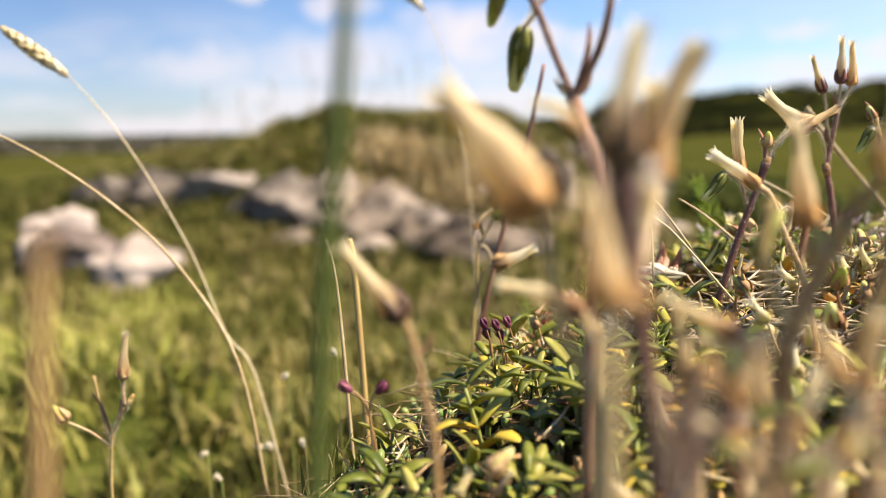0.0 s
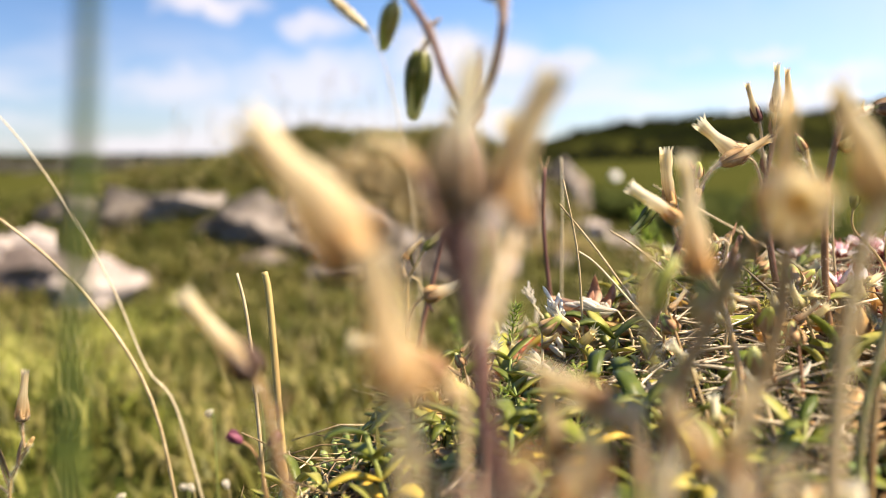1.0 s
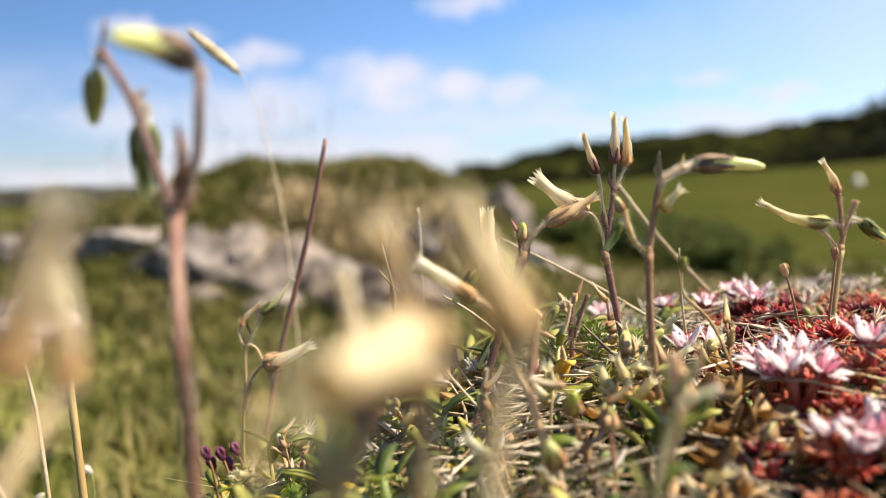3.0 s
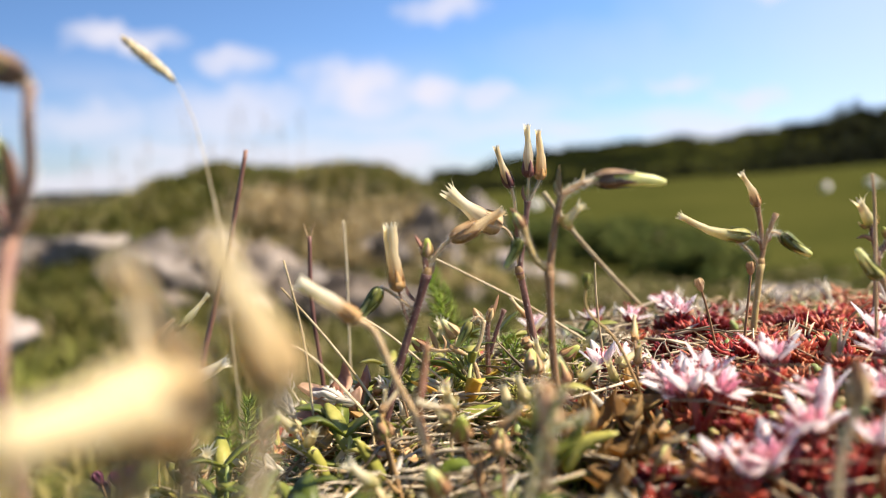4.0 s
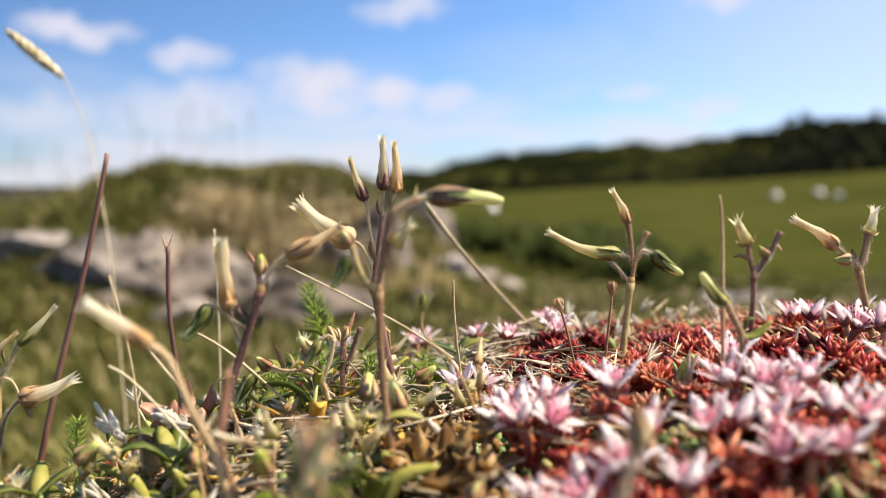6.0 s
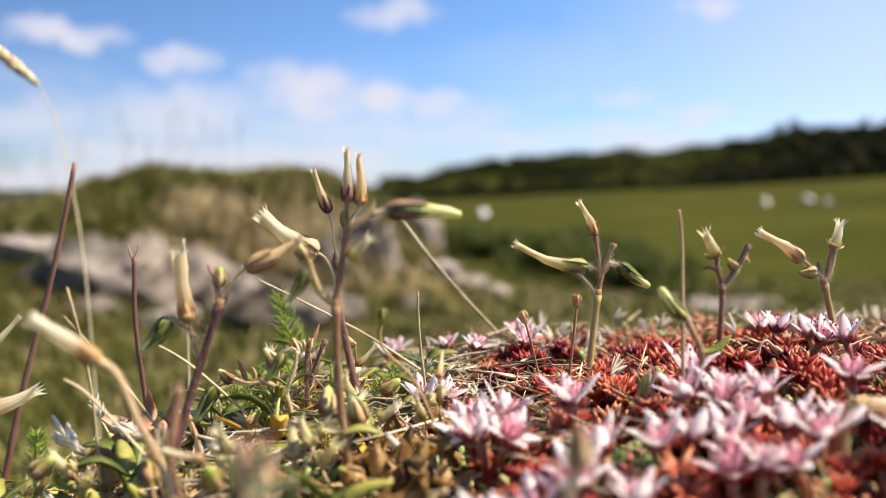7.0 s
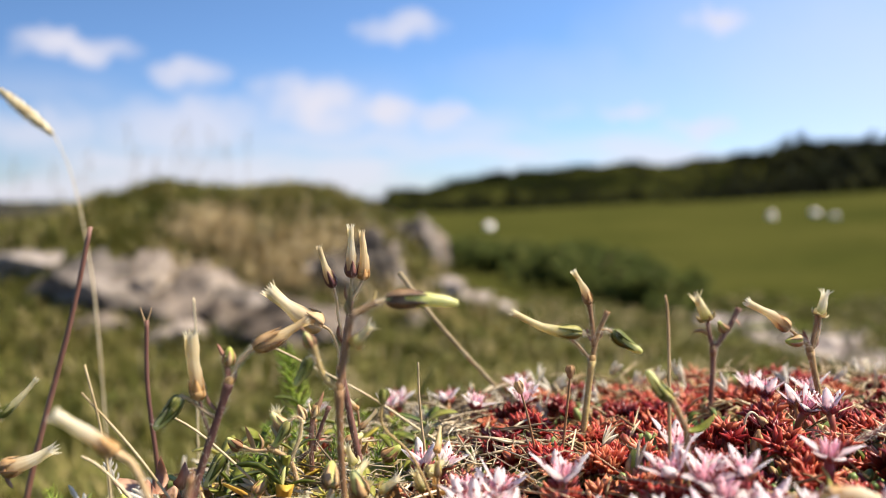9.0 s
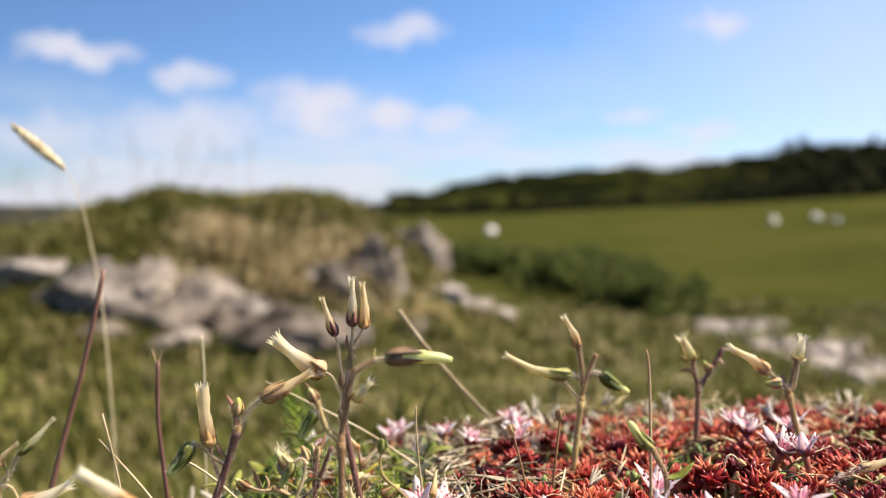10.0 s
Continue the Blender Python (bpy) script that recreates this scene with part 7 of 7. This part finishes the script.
for pts in [[(0.0922, 0.1887, 0.0200), (0.0960, 0.1887, 0.0206), (0.1001, 0.1887, 0.0219)], [(0.1026, 0.2141, 0.0190), (0.1076, 0.2141, 0.0210), (0.1128, 0.2135, 0.0198)],
            [(0.1058, 0.1589, 0.0185), (0.1084, 0.1589, 0.0228), (0.1139, 0.1580, 0.0246)], [(0.0777, 0.1748, 0.0130), (0.0754, 0.1748, 0.0170), (0.0733, 0.1740, 0.0207)],
            [(0.0676, 0.1834, 0.0096), (0.0651, 0.1834, 0.0156), (0.0597, 0.1830, 0.0188)], [(0.0496, 0.1958, 0.0064), (0.0541, 0.1958, 0.0106), (0.0585, 0.1955, 0.0115)],
            [(0.1013, 0.2345, 0.0147), (0.0984, 0.2345, 0.0172), (0.0950, 0.2340, 0.0184)], [(0.1133, 0.2024, 0.0198), (0.1186, 0.2024, 0.0231), (0.1247, 0.2020, 0.0219)],
            [(0.0848, 0.1610, 0.0162), (0.0884, 0.1610, 0.0197), (0.0919, 0.1605, 0.0195)], [(0.0394, 0.2054, 0.0042), (0.0441, 0.2054, 0.0078), (0.0498, 0.2050, 0.0070)]]:
    strap_leaf(pts, 0.0024, M_STRAP, "smooth yellow-green leaf arching out of the mat")
strap_leaf([(0.1174, 0.2387, 0.0150), (0.1136, 0.2387, 0.0195), (0.1094, 0.2387, 0.0202)], 0.0020, M_LEAF_YELLOW, "yellowed leaf arching over the straw")


def white_bract(x, y, z, rnd):
    bm = bmesh.new()
    for k in range(rnd.randint(2, 4)):
        a = rnd.uniform(-0.5, 0.5)
        o = Vector((math.sin(a) * 0.5, rnd.uniform(-0.3, 0.3), 1)).normalized()
        blade(bm, [(0, 0, 0), o * 0.0026 + Vector((0.0005 * k - 0.0008, 0, 0)), o * 0.0056 + Vector((0.0011 * k - 0.0015, 0, 0))], 0.0014, (0, -1, 0), 0.4, 0.1)
    ob = new("papery_husk", mesh_of("papery_husk", bm, M_WHITE))
    ob.matrix_basis = tilted(x, y, z, rnd.uniform(0, 6), rnd.uniform(0.2, 1.3))
    return tagged(ob, "papery white empty husk caught in the mat", "husk", "papery husks")


def feathery_bract(base, tip, foot, seed):
    """A spent spike of overlapping silvery scales on a thin stalk."""
    rnd = random.Random(seed)
    base, tip, foot = Vector(base), Vector(tip), Vector(foot)
    ob = thing("dry_spike", foot, "silvery white spent grass spike on a thin stalk", "grass", "spent spikes")
    bm = bmesh.new()
    sweep(bm, curve([(0, 0, 0), (base - foot) * 0.5 + Vector((0.001, 0, 0.001)), base - foot], 4), [0.0003, 0.00028, 0.0002], 6)
    part("stalk", bm, M_STRAW_ONE, ob)
    d = tip - base
    for k in range(14):
        f = k / 14
        side = Vector((rnd.uniform(-1, 1), rnd.uniform(-1, 1), rnd.uniform(-0.4, 1))) * d.length * 0.24
        p = base - foot + d * f * 0.7
        bm = bmesh.new()
        blade(bm, [p, p + d * 0.22 + side * 0.8, p + d * (0.42 - 0.1 * f) + side], d.length * 0.10, (0, -1, 0.3), 0.5, 0.05)
        part("scale", bm, M_SILVER, ob)
    return ob


feathery_bract((0.0612, 0.1950, 0.0211), (0.0580, 0.1895, 0.0282), (0.0660, 0.1960, 0.0090), 1)
feathery_bract((0.0573, 0.2215, 0.0207), (0.0550, 0.2225, 0.0256), (0.0640, 0.2120, 0.0060), 2)
feathery_bract((0.0730, 0.1945, 0.0240), (0.0645, 0.2030, 0.0230), (0.0760, 0.1900, 0.0130), 3)
feathery_bract((0.0800, 0.2050, 0.0235), (0.0755, 0.2040, 0.0262), (0.0830, 0.2000, 0.0120), 4)
for n in range(150):
    x, y = (rnd.uniform(0.05, 0.17), rnd.uniform(0.15, 0.28)) if n < 95 else (rnd.uniform(0.12, 0.27), rnd.uniform(0.235, 0.28))
    if rnd.random() < (0.35 if in_red(x, y) and y < 0.235 else 1.0):
        white_bract(x, y, height(x, y) + rnd.uniform(0.003, 0.009), rnd)


def litter(count, seed):
    """Tangled straw and broken stems lying through the mat."""
    rnd = random.Random(seed)
    bm = bmesh.new()
    for _ in range(count):
        x, y = rnd.uniform(-0.03, 0.16), rnd.uniform(0.06, 0.28)
        if x > 0.125 and rnd.random() < 0.7 or x < 0.09 and y < 0.17 and rnd.random() < 0.55 or noise.noise(Vector((x * 55, y * 55, 8))) < rnd.uniform(-0.35, 0.25):
            continue
        a, ln = rnd.uniform(0, 6.283), rnd.uniform(0.004, 0.015) if rnd.random() < 0.88 else rnd.uniform(0.015, 0.034)
        o = Vector((math.cos(a), math.sin(a), rnd.gauss(0.05, 0.22)))
        p = Vector((x, y, height(x, y) + rnd.uniform(0.0005, 0.0080)))
        bow = Vector((rnd.gauss(0, 1), rnd.gauss(0, 1), rnd.gauss(0, 0.5))) * ln * 0.06
        r = rnd.uniform(0.00008, 0.00030)
        sweep(bm, [p - o * ln / 2, p + bow, p + o * ln / 2], [r, r * 0.9, r * 0.5], 4, rnd.uniform(0.5, 1.0))
    return tagged(new("straw_litter", mesh_of("straw_litter", bm, M_STRAW)), "tangled dry straw and broken stems", "straw", kind="stuff")


litter(4600, 31)


def cushion_straw(count, seed):
    """Fine loose straws fallen across the red cushion."""
    rnd = random.Random(seed)
    bm = bmesh.new()
    for _ in range(count):
        x, y, a, ln = rnd.gauss(0.126, 0.013), rnd.uniform(0.135, 0.27), rnd.uniform(0, 6.283), rnd.uniform(0.008, 0.024)
        o = Vector((math.cos(a), math.sin(a), rnd.gauss(0.05, 0.14)))
        p = Vector((x, y, height(x, y) + rnd.uniform(0.0085, 0.0125)))
        r = rnd.uniform(0.00010, 0.00026)
        sweep(bm, [p - o * ln / 2, p + Vector((0, 0, ln * rnd.uniform(-0.05, 0.08))), p + o * ln / 2], [r, r, r * 0.5], 4)
    return tagged(new("loose_straw", mesh_of("loose_straw", bm, M_TANGLE)), "loose pale straws lying across the red cushion", "straw", kind="stuff")


cushion_straw(85, 47)


def gap_straw(count, seed):
    """Short straws and bleached bracts that fill the gaps between the red heads."""
    rnd = random.Random(seed)
    bm = bmesh.new()
    made = 0
    while made < count:
        x, y = rnd.uniform(0.115, 0.30), rnd.uniform(0.13, 0.285)
        if gap(x, y) < 0.18 and not (y > 0.245 and rnd.random() < 0.5) and rnd.random() > 0.04:
            continue
        made += 1
        a, ln = rnd.uniform(0, 6.283), rnd.uniform(0.003, 0.012)
        o = Vector((math.cos(a), math.sin(a), rnd.gauss(0.35, 0.35))).normalized()
        p = Vector((x, y, height(x, y) + rnd.uniform(0.003, 0.009)))
        r = rnd.uniform(0.00012, 0.00034)
        sweep(bm, [p - o * ln / 2, p + Vector((0, 0, ln * rnd.uniform(-0.05, 0.1))), p + o * ln / 2], [r, r * 1.2, r * 0.3], 4, rnd.uniform(0.4, 1.0))
    return tagged(new("cushion_litter", mesh_of("cushion_litter", bm, M_STRAW)), "short straws and bleached bracts between red seed heads", "straw", kind="stuff")


gap_straw(1300, 48)


def dead_tangle(count, seed, west, east, south, north):
    """Matted dead grass: sheaves of narrow bleached leaves lying one way, with dark gaps between."""
    rnd = random.Random(seed)
    bm = bmesh.new()
    for _ in range(count):
        cx, cy, a0 = rnd.uniform(west, east), rnd.uniform(south, north), rnd.gauss(0.4, 1.1)
        for _ in range(rnd.randint(8, 15)):
            x, y, a, ln = rnd.gauss(cx, 0.0035), rnd.gauss(cy, 0.004), a0 + rnd.gauss(0, 0.22), rnd.uniform(0.007, 0.017)
            o = Vector((math.cos(a), math.sin(a), rnd.gauss(0.06, 0.22)))
            p = Vector((x, y, height(x, y) + rnd.uniform(0.003, 0.0090) + (0.002 if west > 0.1 else 0)))
            bow = Vector((-o.y, o.x, rnd.gauss(0.3, 0.6))) * ln * rnd.gauss(0, 0.07)
            r = rnd.uniform(0.00018, 0.00042)
            sweep(bm, [p - o * ln / 2, p - o * ln * 0.2 + bow, p + o * ln * 0.2 + bow, p + o * ln / 2], [r * 0.6, r, r, r * 0.3], 4, 0.5)
    return tagged(new("dead_grass", mesh_of("dead_grass", bm, M_TANGLE)), "matted sheaves of bleached dead grass", "dead grass", kind="stuff")


dead_tangle(30, 41, 0.068, 0.122, 0.115, 0.215)
dead_tangle(20, 43, 0.104, 0.150, 0.192, 0.262)


def moss(count, seed):
    """Fine moss between the stems: tiny upright spikes."""
    rnd = random.Random(seed)
    verts, faces = [], []
    while len(faces) < count * 3:
        cx, cy = rnd.uniform(-0.02, 0.135), rnd.uniform(0.08, 0.27)
        if in_red(cx, cy):
            continue
        for _ in range(60):
            x, y = rnd.gauss(cx, 0.004), rnd.gauss(cy, 0.004)
            z, h, a = height(x, y), rnd.uniform(0.0015, 0.0045), rnd.uniform(0, 6.283)
            tip = (x + rnd.gauss(0, 0.0008), y + rnd.gauss(0, 0.0008), z + h)
            k = len(verts)
            for j in range(3):
                b = a + j * 2.094
                verts.append((x + math.cos(b) * 0.00022, y + math.sin(b) * 0.00022, z))
            verts.append(tip)
            faces += [(k, k + 1, k + 3), (k + 1, k + 2, k + 3), (k + 2, k, k + 3)]
    me = bpy.data.meshes.new("moss")
    me.from_pydata(verts, [], faces)
    me.materials.append(M_MOSS)
    return tagged(new("moss", me), "fine green moss between the dry stems", "moss", kind="stuff")


moss(6500, 33)


def cushion(count, seed, region, mat, name, label):
    """The close cushion of stubby fleshy leaves under the heads."""
    rnd = random.Random(seed)
    verts, faces = [], []
    made = 0
    while made < count:
        x, y = region(rnd)
        made += 1
        z = height(x, y) + rnd.uniform(-0.0020, 0.0018) + 0.0035 * smoothstep(0.22, 0.35, gap(x, y))
        d = Vector((rnd.gauss(0, 0.6), rnd.gauss(0, 0.6), 1)).normalized()
        s = d.orthogonal().normalized()
        u = d.cross(s)
        ln, r = rnd.uniform(0.0022, 0.0042), rnd.uniform(0.0007, 0.0011)
        k = len(verts)
        p = Vector((x, y, z))
        for f, rr in ((0.0, 0.5), (0.45, 1.0), (0.8, 0.75)):
            for j in range(5):
                a = j * 1.2566
                verts.append(p + d * ln * f + (s * math.cos(a) + u * math.sin(a)) * r * rr)
        verts.append(p + d * ln)
        for q in (0, 5):
            for j in range(5):
                faces.append((k + q + j, k + q + (j + 1) % 5, k + q + 5 + (j + 1) % 5, k + q + 5 + j))
        for j in range(5):
            faces.append((k + 10 + j, k + 10 + (j + 1) % 5, k + 15))
    me = bpy.data.meshes.new(name)
    me.from_pydata(verts, [], faces)
    me.materials.append(mat)
    me.shade_smooth()
    return tagged(new(name, me), label, "succulent", kind="stuff")


def green_zone(rnd):
    while True:
        x, y = rnd.uniform(-0.06, 0.30), rnd.uniform(0.07, 0.285)
        if in_red(x, y) or rnd.random() < 0.35:
            return x, y


M_RED_STUFF = material("red_leaf_cushion", [(0.14, 0.016, 0.018), (0.30, 0.05, 0.042), (0.34, 0.16, 0.065), (0.18, 0.21, 0.06)], 600, 0.4, 0.2, 0.12, per="island")
cushion(7500, 41, green_zone, M_SEDUM_GREEN, "stonecrop_cushion", "close cushion of stubby green stonecrop leaves")


def red_zone(rnd):
    while True:
        x, y = rnd.uniform(0.11, 0.36), rnd.uniform(0.07, 0.29)
        if in_red(x, y):
            return x, y


cushion(6500, 42, red_zone, M_RED_STUFF, "red_stonecrop_cushion", "close cushion of reddened stonecrop leaves")


def edge_region(rnd):
    return rnd.uniform(-0.25, 0.10), rnd.uniform(0.16, 0.55)


blades("edge_grass", 2600, edge_region, M_GRASS, lambda x, y: 0.016 + 0.02 * max(0, y - 0.2), 15, "fine green grass at the mat's edge", 0.4, 0.035)
